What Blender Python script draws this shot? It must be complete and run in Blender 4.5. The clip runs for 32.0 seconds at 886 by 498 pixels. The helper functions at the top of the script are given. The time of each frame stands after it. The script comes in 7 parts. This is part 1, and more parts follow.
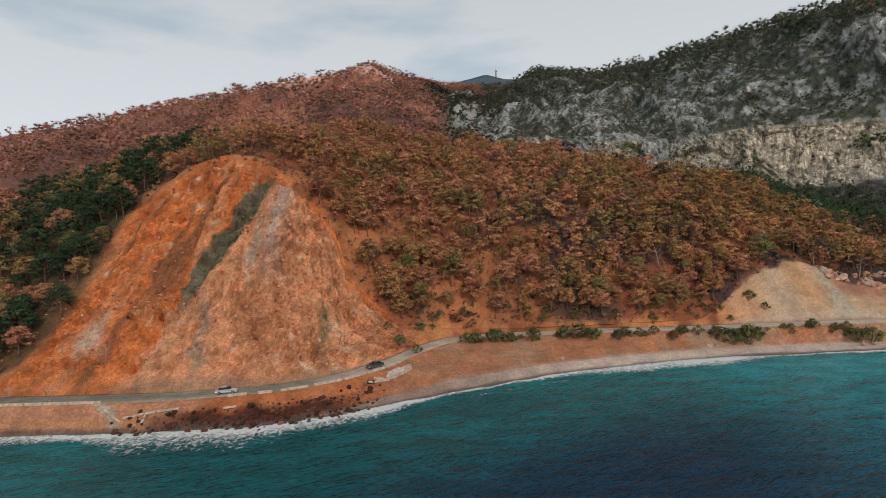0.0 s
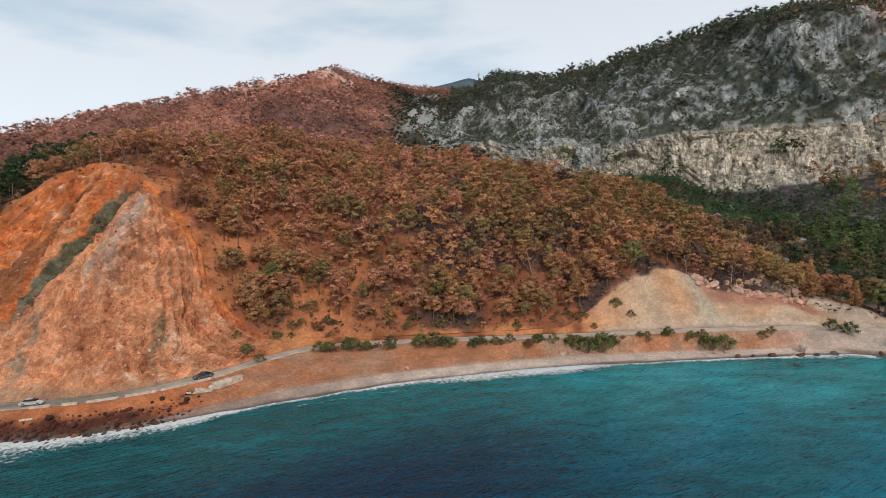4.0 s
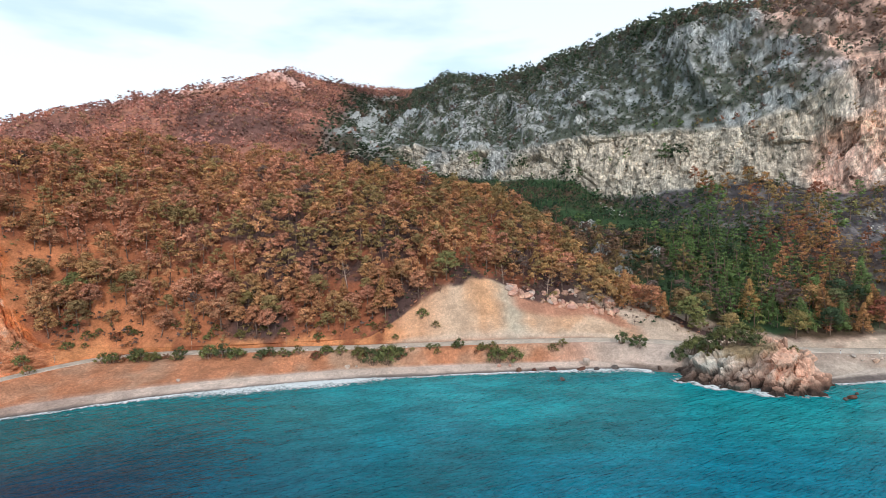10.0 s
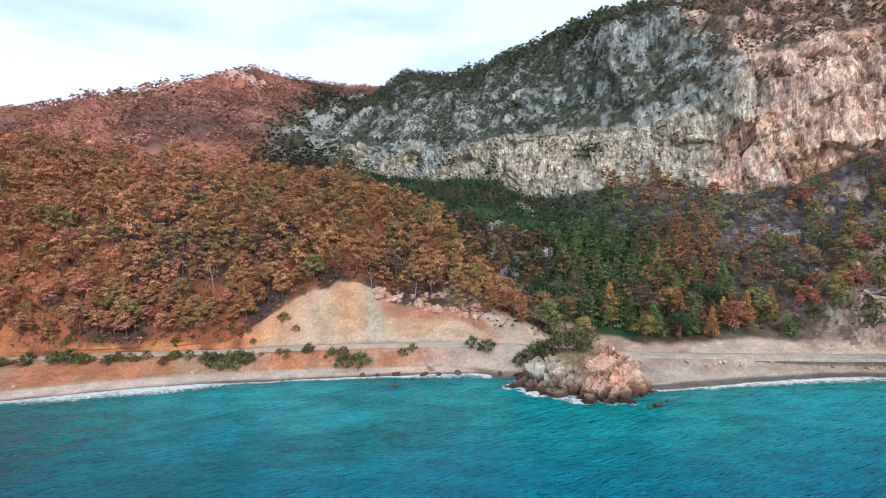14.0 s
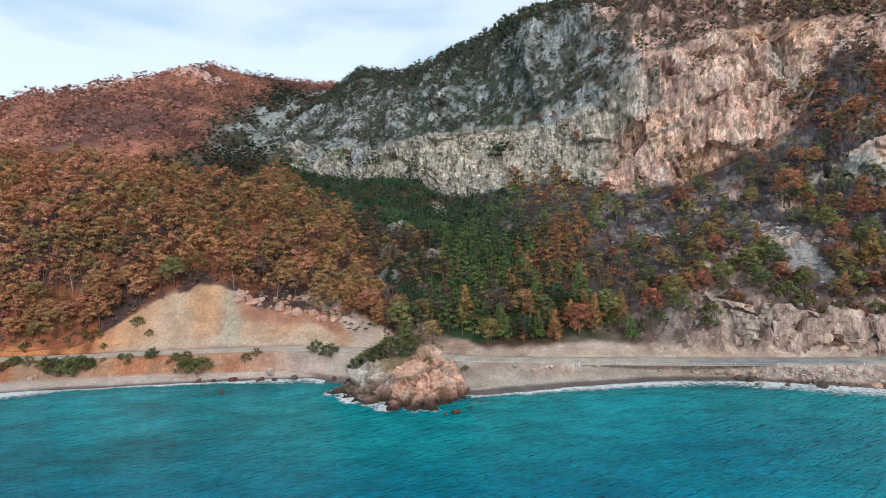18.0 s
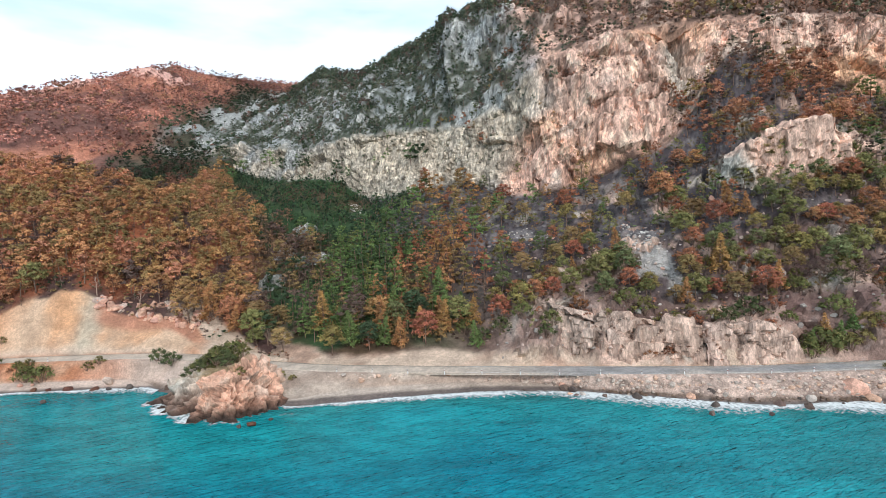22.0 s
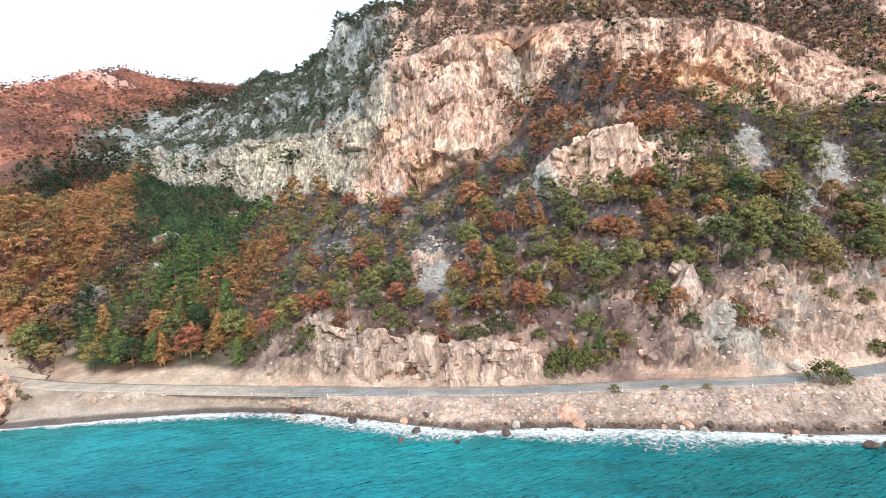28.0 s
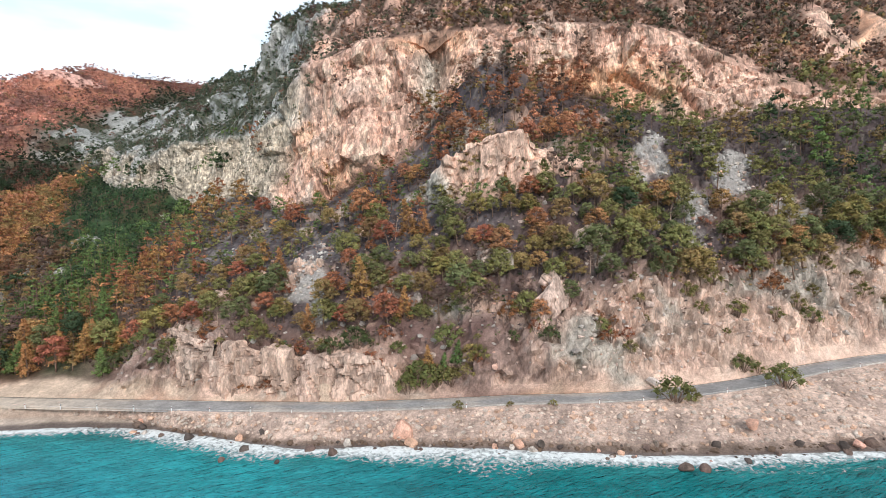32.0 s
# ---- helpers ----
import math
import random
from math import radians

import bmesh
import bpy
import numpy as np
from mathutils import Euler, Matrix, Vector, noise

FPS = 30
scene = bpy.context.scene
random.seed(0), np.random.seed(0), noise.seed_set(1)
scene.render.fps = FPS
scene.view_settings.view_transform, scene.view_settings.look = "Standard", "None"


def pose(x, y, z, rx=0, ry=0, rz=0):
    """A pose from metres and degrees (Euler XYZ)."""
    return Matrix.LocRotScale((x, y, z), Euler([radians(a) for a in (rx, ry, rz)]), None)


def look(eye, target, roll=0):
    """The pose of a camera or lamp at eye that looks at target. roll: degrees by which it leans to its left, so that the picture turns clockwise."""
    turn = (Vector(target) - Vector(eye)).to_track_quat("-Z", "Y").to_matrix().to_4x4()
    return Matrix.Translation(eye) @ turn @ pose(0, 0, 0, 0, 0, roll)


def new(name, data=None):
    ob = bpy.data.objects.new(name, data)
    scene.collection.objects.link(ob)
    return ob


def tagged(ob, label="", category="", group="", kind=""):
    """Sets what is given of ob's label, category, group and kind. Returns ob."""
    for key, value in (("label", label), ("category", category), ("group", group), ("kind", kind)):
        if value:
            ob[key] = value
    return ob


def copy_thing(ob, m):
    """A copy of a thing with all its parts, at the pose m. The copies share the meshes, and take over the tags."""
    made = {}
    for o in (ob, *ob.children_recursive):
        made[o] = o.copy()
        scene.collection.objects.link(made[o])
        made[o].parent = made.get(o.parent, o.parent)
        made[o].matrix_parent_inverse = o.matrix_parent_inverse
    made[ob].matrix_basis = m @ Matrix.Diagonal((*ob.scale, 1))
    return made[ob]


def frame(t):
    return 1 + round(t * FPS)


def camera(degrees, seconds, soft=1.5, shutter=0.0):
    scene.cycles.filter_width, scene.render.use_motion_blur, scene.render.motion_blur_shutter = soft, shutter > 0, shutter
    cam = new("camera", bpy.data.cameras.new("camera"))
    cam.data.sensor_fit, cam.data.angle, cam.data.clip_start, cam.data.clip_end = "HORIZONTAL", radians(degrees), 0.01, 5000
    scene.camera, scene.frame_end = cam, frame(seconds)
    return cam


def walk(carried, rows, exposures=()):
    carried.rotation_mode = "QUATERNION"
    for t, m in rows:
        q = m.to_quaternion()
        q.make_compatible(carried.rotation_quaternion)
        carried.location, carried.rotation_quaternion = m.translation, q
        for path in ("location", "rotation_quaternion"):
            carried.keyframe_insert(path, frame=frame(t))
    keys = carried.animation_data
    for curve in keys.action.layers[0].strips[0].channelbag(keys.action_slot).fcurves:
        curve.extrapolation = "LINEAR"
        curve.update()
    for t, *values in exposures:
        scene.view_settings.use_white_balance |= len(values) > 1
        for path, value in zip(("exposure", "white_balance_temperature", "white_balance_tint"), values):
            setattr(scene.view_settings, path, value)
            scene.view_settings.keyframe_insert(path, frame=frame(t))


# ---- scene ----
cam = camera(80.4, 32.0, soft=0.8)
METRES, EYE, TILT, LEAN, TURN = 310.0, 38.6, -2.86, 2.23, 0.0
ROWS = [
    (0.0, 0.0, 0.0, 0.0, -0.0, 0.0, 0.0),
    (0.5, 0.0161, -0.0001, 0.0008, -0.05, 0.02, -0.01),
    (1.0, 0.0322, -0.0002, 0.0015, -0.14, 0.03, 0.0),
    (1.5, 0.0483, -0.0004, 0.0021, -0.22, 0.05, -0.02),
    (2.0, 0.0645, -0.0002, 0.0028, -0.27, 0.1, 0.04),
    (2.5, 0.0805, 0.0001, 0.0034, -0.3, 0.15, 0.05),
    (3.0, 0.0965, 0.0003, 0.004, -0.31, 0.21, 0.07),
    (3.5, 0.1122, 0.0006, 0.0046, -0.32, 0.26, 0.08),
    (5.5, 0.1768, 0.0025, 0.0077, -0.18, 0.29, 0.1),
    (6.0, 0.1928, 0.003, 0.0087, -0.12, 0.31, 0.12),
    (6.5, 0.2092, 0.0034, 0.0098, 0.02, 0.3, 0.14),
    (7.0, 0.2254, 0.0037, 0.0108, 0.11, 0.3, 0.1),
    (7.5, 0.2416, 0.0039, 0.0118, 0.16, 0.3, 0.08),
    (8.0, 0.2579, 0.0042, 0.0123, 0.18, 0.28, 0.05),
    (8.5, 0.2743, 0.0046, 0.013, 0.23, 0.26, 0.04),
    (9.0, 0.2907, 0.005, 0.0137, 0.25, 0.24, 0.03),
    (9.5, 0.3072, 0.0058, 0.0146, 0.33, 0.23, 0.01),
    (10.0, 0.3237, 0.0066, 0.0153, 0.38, 0.22, -0.0),
    (10.5, 0.3401, 0.0072, 0.0159, 0.39, 0.2, -0.02),
    (11.0, 0.3566, 0.0078, 0.0167, 0.38, 0.17, -0.02),
    (11.5, 0.3732, 0.0083, 0.0174, 0.38, 0.11, -0.01),
    (12.0, 0.3896, 0.0092, 0.018, 0.35, 0.08, -0.01),
    (12.5, 0.4062, 0.01, 0.0188, 0.34, 0.04, 0.01),
    (13.0, 0.4225, 0.011, 0.0196, 0.34, 0.01, 0.01),
    (13.5, 0.4391, 0.0122, 0.0203, 0.34, -0.03, 0.06),
    (14.0, 0.4555, 0.0133, 0.0212, 0.3, -0.13, 0.1),
    (14.5, 0.4723, 0.0143, 0.0219, 0.23, -0.18, 0.12),
    (16.5, 0.5376, 0.0175, 0.0254, -0.02, -0.36, 0.17),
    (17.0, 0.5535, 0.0183, 0.0254, -0.05, -0.42, 0.17),
    (17.5, 0.5696, 0.0191, 0.0256, -0.13, -0.47, 0.23),
    (18.0, 0.5858, 0.0202, 0.0263, -0.24, -0.54, 0.3),
    (18.5, 0.602, 0.0213, 0.0266, -0.3, -0.56, 0.3),
    (19.0, 0.6184, 0.0226, 0.0274, -0.33, -0.58, 0.32),
    (19.5, 0.6345, 0.0236, 0.0277, -0.33, -0.58, 0.33),
    (20.0, 0.6507, 0.0246, 0.0283, -0.31, -0.58, 0.37),
    (20.5, 0.667, 0.0256, 0.0289, -0.31, -0.56, 0.38),
    (21.0, 0.6831, 0.0267, 0.0295, -0.31, -0.56, 0.38),
    (21.5, 0.6991, 0.0278, 0.0298, -0.28, -0.55, 0.34),
    (22.0, 0.7151, 0.029, 0.0304, -0.26, -0.55, 0.36),
    (22.5, 0.7311, 0.0304, 0.031, -0.26, -0.55, 0.38),
    (23.0, 0.7468, 0.0317, 0.0317, -0.23, -0.52, 0.37),
    (23.5, 0.7628, 0.0328, 0.0323, -0.19, -0.51, 0.34),
    (24.0, 0.7786, 0.0341, 0.0328, -0.2, -0.45, 0.32),
    (24.5, 0.7943, 0.0355, 0.0336, -0.16, -0.41, 0.33),
    (25.0, 0.81, 0.037, 0.0338, -0.15, -0.39, 0.26),
    (25.5, 0.8256, 0.0383, 0.035, -0.09, -0.39, 0.24),
    (27.5, 0.8865, 0.0428, 0.0376, -0.15, -0.3, 0.22),
    (28.0, 0.9018, 0.0439, 0.0382, -0.18, -0.29, 0.26),
    (28.5, 0.9171, 0.0453, 0.0387, -0.29, -0.29, 0.25),
    (29.0, 0.9324, 0.0468, 0.0395, -0.41, -0.24, 0.25),
    (29.5, 0.9463, 0.0479, 0.0409, -0.58, -0.25, 0.25),
    (30.0, 0.958, 0.0489, 0.0422, -0.64, -0.26, 0.15),
    (30.5, 0.968, 0.05, 0.0433, -0.62, -0.24, 0.04),
    (31.0, 0.9774, 0.0509, 0.044, -0.59, -0.23, -0.04),
    (31.5, 0.9872, 0.0519, 0.0445, -0.63, -0.27, -0.05),
    (32.0, 0.9971, 0.0526, 0.0451, -0.66, -0.25, -0.02),
]
EXPOSURES = [(0.0, -1.27, 6550, 10), (1.5, -1.25, 6500, 10), (3.0, -1.1, 6400, 10), (6.0, -0.67, 6100, 9), (9.0, -0.53, 5900, 8), (13.0, -0.34, 5700, 7), (14.0, -0.47, 5700, 7), (17.0, -0.74, 5700, 6), (19.0, -0.75, 5720, 6), (22.0, -0.37, 5800, 7), (25.0, -0.1, 5800, 7), (28.0, 0.0, 6000, 8), (30.0, -0.07, 6050, 9), (32.0, -0.27, 6100, 10)]
walk(cam, [(t, pose(0, 0, EYE, TILT, LEAN, TURN) @ pose(METRES * x, METRES * y, METRES * z, 90 + pitch, roll, yaw)) for t, x, y, z, yaw, pitch, roll in ROWS], EXPOSURES)

# ---- sky and sun ----
SUN_TO = Vector((0.24, -0.80, 0.52)).normalized()
world = bpy.data.worlds.new("sky")
scene.world = world
world.use_nodes = True
wn, wl = world.node_tree.nodes, world.node_tree.links
wn.clear()
w_out = wn.new("ShaderNodeOutputWorld")
w_bg = wn.new("ShaderNodeBackground")
w_sky = wn.new("ShaderNodeTexSky")
w_sky.sky_type, w_sky.sun_disc = "NISHITA", False
w_sky.sun_elevation = math.asin(SUN_TO.z)
w_sky.sun_rotation = math.atan2(SUN_TO.x, SUN_TO.y)
w_dim = wn.new("ShaderNodeMixRGB")
w_dim.blend_type = "MULTIPLY"
w_dim.inputs[0].default_value = 1.0
w_dim.inputs[2].default_value = (0.12, 0.12, 0.12, 1)
wl.new(w_sky.outputs[0], w_dim.inputs[1])
w_co = wn.new("ShaderNodeTexCoord")
w_map = wn.new("ShaderNodeMapping")
w_map.inputs["Scale"].default_value = (1.6, 1.6, 6.0)
wl.new(w_co.outputs["Generated"], w_map.inputs[0])
w_noise = wn.new("ShaderNodeTexNoise")
w_noise.inputs["Scale"].default_value, w_noise.inputs["Detail"].default_value = 1.7, 6.0
wl.new(w_map.outputs[0], w_noise.inputs["Vector"])
w_ramp = wn.new("ShaderNodeValToRGB")
w_ramp.color_ramp.elements[0].position, w_ramp.color_ramp.elements[0].color = 0.30, (0.88, 1.03, 1.15, 1)
w_ramp.color_ramp.elements[1].position, w_ramp.color_ramp.elements[1].color = 0.44, (1.20, 1.26, 1.30, 1)
wl.new(w_noise.outputs["Fac"], w_ramp.inputs[0])
w_mix = wn.new("ShaderNodeMixRGB")
w_mix.inputs[0].default_value = 0.86
wl.new(w_dim.outputs[0], w_mix.inputs[1])
wl.new(w_ramp.outputs[0], w_mix.inputs[2])
w_sep = wn.new("ShaderNodeSeparateXYZ")
wl.new(w_co.outputs["Generated"], w_sep.inputs[0])
w_fall = wn.new("ShaderNodeMapRange")
w_fall.inputs["From Min"].default_value, w_fall.inputs["From Max"].default_value = 0.15, 0.95
w_fall.inputs["To Min"].default_value, w_fall.inputs["To Max"].default_value = 1.5, 0.80
wl.new(w_sep.outputs["Z"], w_fall.inputs["Value"])
w_high = wn.new("ShaderNodeMixRGB")
w_high.blend_type, w_high.inputs[0].default_value = "MULTIPLY", 1.0
wl.new(w_mix.outputs[0], w_high.inputs[1])
wl.new(w_fall.outputs[0], w_high.inputs[2])
wl.new(w_high.outputs[0], w_bg.inputs["Color"])
w_bg.inputs["Strength"].default_value = 1.0
wl.new(w_bg.outputs[0], w_out.inputs[0])

sun = new("sun", bpy.data.lights.new("sun", "SUN"))
sun.data.energy, sun.data.angle, sun.data.color = 2.7, radians(11), (1.0, 0.87, 0.77)
sun.matrix_world = look((0, 0, 900), Vector((0, 0, 900)) - SUN_TO)


# ---- noise on arrays ----
def lattice(ix, iy, iz, seed):
    h = (ix.astype(np.int64) * 374761393 + iy.astype(np.int64) * 668265263 + iz.astype(np.int64) * 2147483647 + seed * 1274126177) & 0xFFFFFFFF
    h = ((h ^ (h >> 13)) * 1274126177) & 0xFFFFFFFF
    h = ((h ^ (h >> 16)) * 2246822519) & 0xFFFFFFFF
    return ((h ^ (h >> 15)) & 0xFFFFFF) / float(0xFFFFFF)


def value_noise(p, seed=0):
    i = np.floor(p)
    f = p - i
    f = f * f * (3 - 2 * f)
    i = i.astype(np.int64)
    out = 0
    for dx in (0, 1):
        for dy in (0, 1):
            for dz in (0, 1):
                w = (f[..., 0] if dx else 1 - f[..., 0]) * (f[..., 1] if dy else 1 - f[..., 1]) * (f[..., 2] if dz else 1 - f[..., 2])
                out = out + w * lattice(i[..., 0] + dx, i[..., 1] + dy, i[..., 2] + dz, seed)
    return out * 2 - 1


def fbm(p, size, octaves=4, seed=0):
    p = np.asarray(p, float) / size
    total, amp = 0, 0.5
    for k in range(octaves):
        total = total + amp * value_noise(p + 17.3 * k, seed + k)
        p, amp = p * 2.07, amp * 0.5
    return total


def blocks(p, size, seed=0):
    """Broken rock: for each point its block's own number (0..1) and how near a crack it is (0 at the crack)."""
    p = np.asarray(p, float) / np.asarray(size, float)
    i = np.floor(p).astype(np.int64)
    best, second, ident = np.full(p.shape[:-1], 9.0), np.full(p.shape[:-1], 9.0), np.zeros(p.shape[:-1])
    for dx in (-1, 0, 1):
        for dy in (-1, 0, 1):
            for dz in (-1, 0, 1):
                c = i + (dx, dy, dz)
                a, b, d = (lattice(c[..., 0], c[..., 1], c[..., 2], seed + s) for s in (1, 2, 3))
                q = (c + np.stack((a, b, d), -1)) - p
                r = np.sqrt((q * q).sum(-1))
                nearer = r < best
                second = np.where(nearer, best, np.minimum(second, r))
                ident = np.where(nearer, lattice(c[..., 0], c[..., 1], c[..., 2], seed + 4), ident)
                best = np.where(nearer, r, best)
    return ident, second - best


def facets(p, size, seed=0, tilt=0.9):
    """Fractured rock: each block stands out by its own amount and leans its own way. Returns the height, the block's number and how near a crack it is."""
    p = np.asarray(p, float) / np.asarray(size, float)
    i = np.floor(p).astype(np.int64)
    shape = p.shape[:-1]
    best, second, ident, lean = np.full(shape, 9.0), np.full(shape, 9.0), np.zeros(shape), np.zeros(shape)
    for dx in (-1, 0, 1):
        for dy in (-1, 0, 1):
            for dz in (-1, 0, 1):
                c = i + (dx, dy, dz)
                a, b, d, e, f, g, h = (lattice(c[..., 0], c[..., 1], c[..., 2], seed + s) for s in range(1, 8))
                q = (c + np.stack((a, b, d), -1)) - p
                r = np.sqrt((q * q).sum(-1))
                nearer = r < best
                second = np.where(nearer, best, np.minimum(second, r))
                ident = np.where(nearer, e, ident)
                lean = np.where(nearer, (f - 0.5) * q[..., 0] + (g - 0.5) * q[..., 1] + (h - 0.5) * q[..., 2], lean)
                best = np.where(nearer, r, best)
    return (ident - 0.5) + 2 * tilt * lean, ident, second - best


def step(a, b, v):
    k = np.clip((v - a) / (b - a), 0, 1)
    return k * k * (3 - 2 * k)


def bell(v, mid, wide):
    return np.exp(-((v - mid) / wide) ** 2)


# ---- meshes ----
def part(name, bm, material, parent=None, label="", smooth=False):
    me = bpy.data.meshes.new(name)
    bm.to_mesh(me)
    bm.free()
    me.materials.append(material)
    if smooth:
        me.polygons.foreach_set("use_smooth", [True] * len(me.polygons))
    ob = new(name, me)
    ob.parent = parent
    if label:
        ob["label"] = label
    return ob


def mesh_of(name, verts, faces, material, tint=None, smooth=True, normals=None):
    """A mesh from arrays; faces all with three or all with four corners. tint: a base colour for each corner point."""
    verts, faces = np.asarray(verts, np.float32), np.asarray(faces, np.int32)
    me = bpy.data.meshes.new(name)
    n = faces.shape[1]
    me.vertices.add(len(verts))
    me.vertices.foreach_set("co", verts.ravel())
    me.loops.add(faces.size)
    me.loops.foreach_set("vertex_index", faces.ravel())
    me.polygons.add(len(faces))
    me.polygons.foreach_set("loop_start", np.arange(0, faces.size, n, dtype=np.int32))
    me.polygons.foreach_set("loop_total", np.full(len(faces), n, np.int32))
    if tint is not None:
        at = me.color_attributes.new("tint", "FLOAT_COLOR", "POINT")
        rgba = np.ones((len(verts), 4), np.float32)
        rgba[:, :tint.shape[1]] = np.clip(tint, 0.004, 1)
        rgba[:, :3] = np.minimum(rgba[:, :3], 0.9)
        at.data.foreach_set("color", rgba.ravel())
    me.polygons.foreach_set("use_smooth", np.full(len(faces), smooth))
    me.update(calc_edges=True)
    me.validate()
    if normals is not None and len(me.vertices) == len(normals):
        me.normals_split_custom_set_from_vertices(normals.tolist())
    me.materials.append(material)
    return me


def grid_faces(rows, cols, keep=None):
    i = np.arange(rows * cols).reshape(rows, cols)
    f = np.stack((i[:-1, :-1], i[:-1, 1:], i[1:, 1:], i[1:, :-1]), -1)
    return f[keep] if keep is not None else f.reshape(-1, 4)


def grid_normals(p):
    du, dv = np.gradient(p, axis=1), np.gradient(p, axis=0)
    n = np.cross(du, dv)
    n /= np.maximum(np.linalg.norm(n, axis=-1, keepdims=True), 1e-6)
    return n


def softly(a, n):
    k = np.hanning(2 * n + 3)[1:-1]
    return np.convolve(np.pad(a, n, mode="edge"), k / k.sum(), "valid")


def knots(pts, xs, soft=4.0):
    """A line over the plan, given by a few (x, y, z), as y and z at every x."""
    pts = np.array(pts, float)
    fine = np.arange(xs[0], xs[-1] + 1, 1.0)
    out = []
    for c in (1, 2):
        v = np.interp(fine, pts[:, 0], pts[:, c])
        if soft:
            v = softly(v, int(soft))
        out.append(np.interp(xs, fine, v))
    return out


def loft(xs, lines, steps, soft=4.0):
    """A sheet between lines over the plan. Returns its points (rows, columns, 3) and for each row the running number of its line."""
    rows, mark = [], []
    ks = [ln if isinstance(ln, tuple) else knots(ln, xs, soft) for ln in lines]
    for k, n in enumerate(steps):
        for j in range(n + (k == len(steps) - 1)):
            s = j / n
            rows.append(np.stack((xs, ks[k][0] * (1 - s) + ks[k + 1][0] * s, ks[k][1] * (1 - s) + ks[k + 1][1] * s), -1))
            mark.append(k + s)
    return np.array(rows), np.array(mark)


def spaced(*spans):
    return np.concatenate([np.arange(a, b, d) for a, b, d in spans])


# ---- node materials ----
def material(name, rough=0.85, metal=0.0, colour=None, bump=0.0, bump_size=1.0, vary=0.25, vary_size=3.0, tint=False, spread=0.0, stretch=(1, 1, 1), fleck=0.0, spec=0.3, cracks=(), streaks=0.0):
    m = bpy.data.materials.new(name)
    m.use_nodes = True
    nt = m.node_tree
    nd, lk = nt.nodes, nt.links
    bsdf = nd["Principled BSDF"]
    bsdf.inputs["Roughness"].default_value, bsdf.inputs["Metallic"].default_value = rough, metal
    bsdf.inputs["Specular IOR Level"].default_value = spec
    co = nd.new("ShaderNodeNewGeometry")
    mp = nd.new("ShaderNodeMapping")
    mp.inputs["Scale"].default_value = stretch
    lk.new(co.outputs["Position"], mp.inputs[0])
    if tint:
        base = nd.new("ShaderNodeAttribute")
        base.attribute_name = "tint"
        bare = base.outputs["Alpha"]
        base = base.outputs["Color"]
    else:
        base = nd.new("ShaderNodeRGB")
        base.outputs[0].default_value = (*colour, 1)
        base = base.outputs[0]

    def times(source, size, amount, detail):
        nz = nd.new("ShaderNodeTexNoise")
        nz.inputs["Scale"].default_value, nz.inputs["Detail"].default_value = 1.0 / size, detail
        lk.new(mp.outputs[0], nz.inputs["Vector"])
        rg = nd.new("ShaderNodeMapRange")
        rg.inputs["From Min"].default_value, rg.inputs["From Max"].default_value = 0.38, 0.62
        rg.inputs["To Min"].default_value, rg.inputs["To Max"].default_value = 1 - amount, 1 + amount
        lk.new(nz.outputs["Fac"], rg.inputs["Value"])
        mx = nd.new("ShaderNodeMixRGB")
        mx.blend_type, mx.inputs[0].default_value = "MULTIPLY", 1.0
        lk.new(source, mx.inputs[1])
        lk.new(rg.outputs[0], mx.inputs[2])
        return mx.outputs[0]
    if vary:
        base = times(base, vary_size, vary, 4)
        base = times(base, vary_size * 0.17, vary * 0.8, 3)
    if fleck:
        base = times(base, vary_size * 0.05, fleck, 2)
    joints = []
    if streaks:
        drop = nd.new("ShaderNodeMapping")
        drop.inputs["Scale"].default_value = (1, 1, 0.2)
        lk.new(co.outputs["Position"], drop.inputs[0])
        for size, amount in ((2.6, streaks), (0.8, streaks * 0.8)):
            nz = nd.new("ShaderNodeTexNoise")
            nz.inputs["Scale"].default_value, nz.inputs["Detail"].default_value, nz.inputs["Distortion"].default_value = 1.0 / size, 5.0, 0.6
            lk.new(drop.outputs[0], nz.inputs["Vector"])
            rg = nd.new("ShaderNodeMapRange")
            rg.inputs["From Min"].default_value, rg.inputs["From Max"].default_value = 0.42, 0.53
            rg.inputs["To Min"].default_value, rg.inputs["To Max"].default_value = 1 - amount, 1 + amount * 0.45
            lk.new(nz.outputs["Fac"], rg.inputs["Value"])
            mx = nd.new("ShaderNodeMixRGB")
            mx.blend_type, mx.inputs[0].default_value = "MULTIPLY", 1.0
            if tint:
                lk.new(bare, mx.inputs[0])
            lk.new(base, mx.inputs[1])
            lk.new(rg.outputs[0], mx.inputs[2])
            base = mx.outputs[0]
    for size, dark, relief in cracks:
        wob = nd.new("ShaderNodeTexNoise")
        wob.inputs["Scale"].default_value, wob.inputs["Detail"].default_value = 1.2 / size, 3.0
        lk.new(mp.outputs[0], wob.inputs["Vector"])
        add = nd.new("ShaderNodeVectorMath")
        add.operation = "MULTIPLY_ADD"
        lk.new(wob.outputs["Color"], add.inputs[0])
        add.inputs[1].default_value = (size * 0.5,) * 3
        lk.new(mp.outputs[0], add.inputs[2])
        edge, cell = nd.new("ShaderNodeTexVoronoi"), nd.new("ShaderNodeTexVoronoi")
        edge.feature = "DISTANCE_TO_EDGE"
        for v in (edge, cell):
            v.inputs["Scale"].default_value = 1.0 / size
            lk.new(add.outputs[0], v.inputs["Vector"])
        rg = nd.new("ShaderNodeMapRange")
        rg.inputs["From Min"].default_value, rg.inputs["From Max"].default_value = 0.0, 0.13
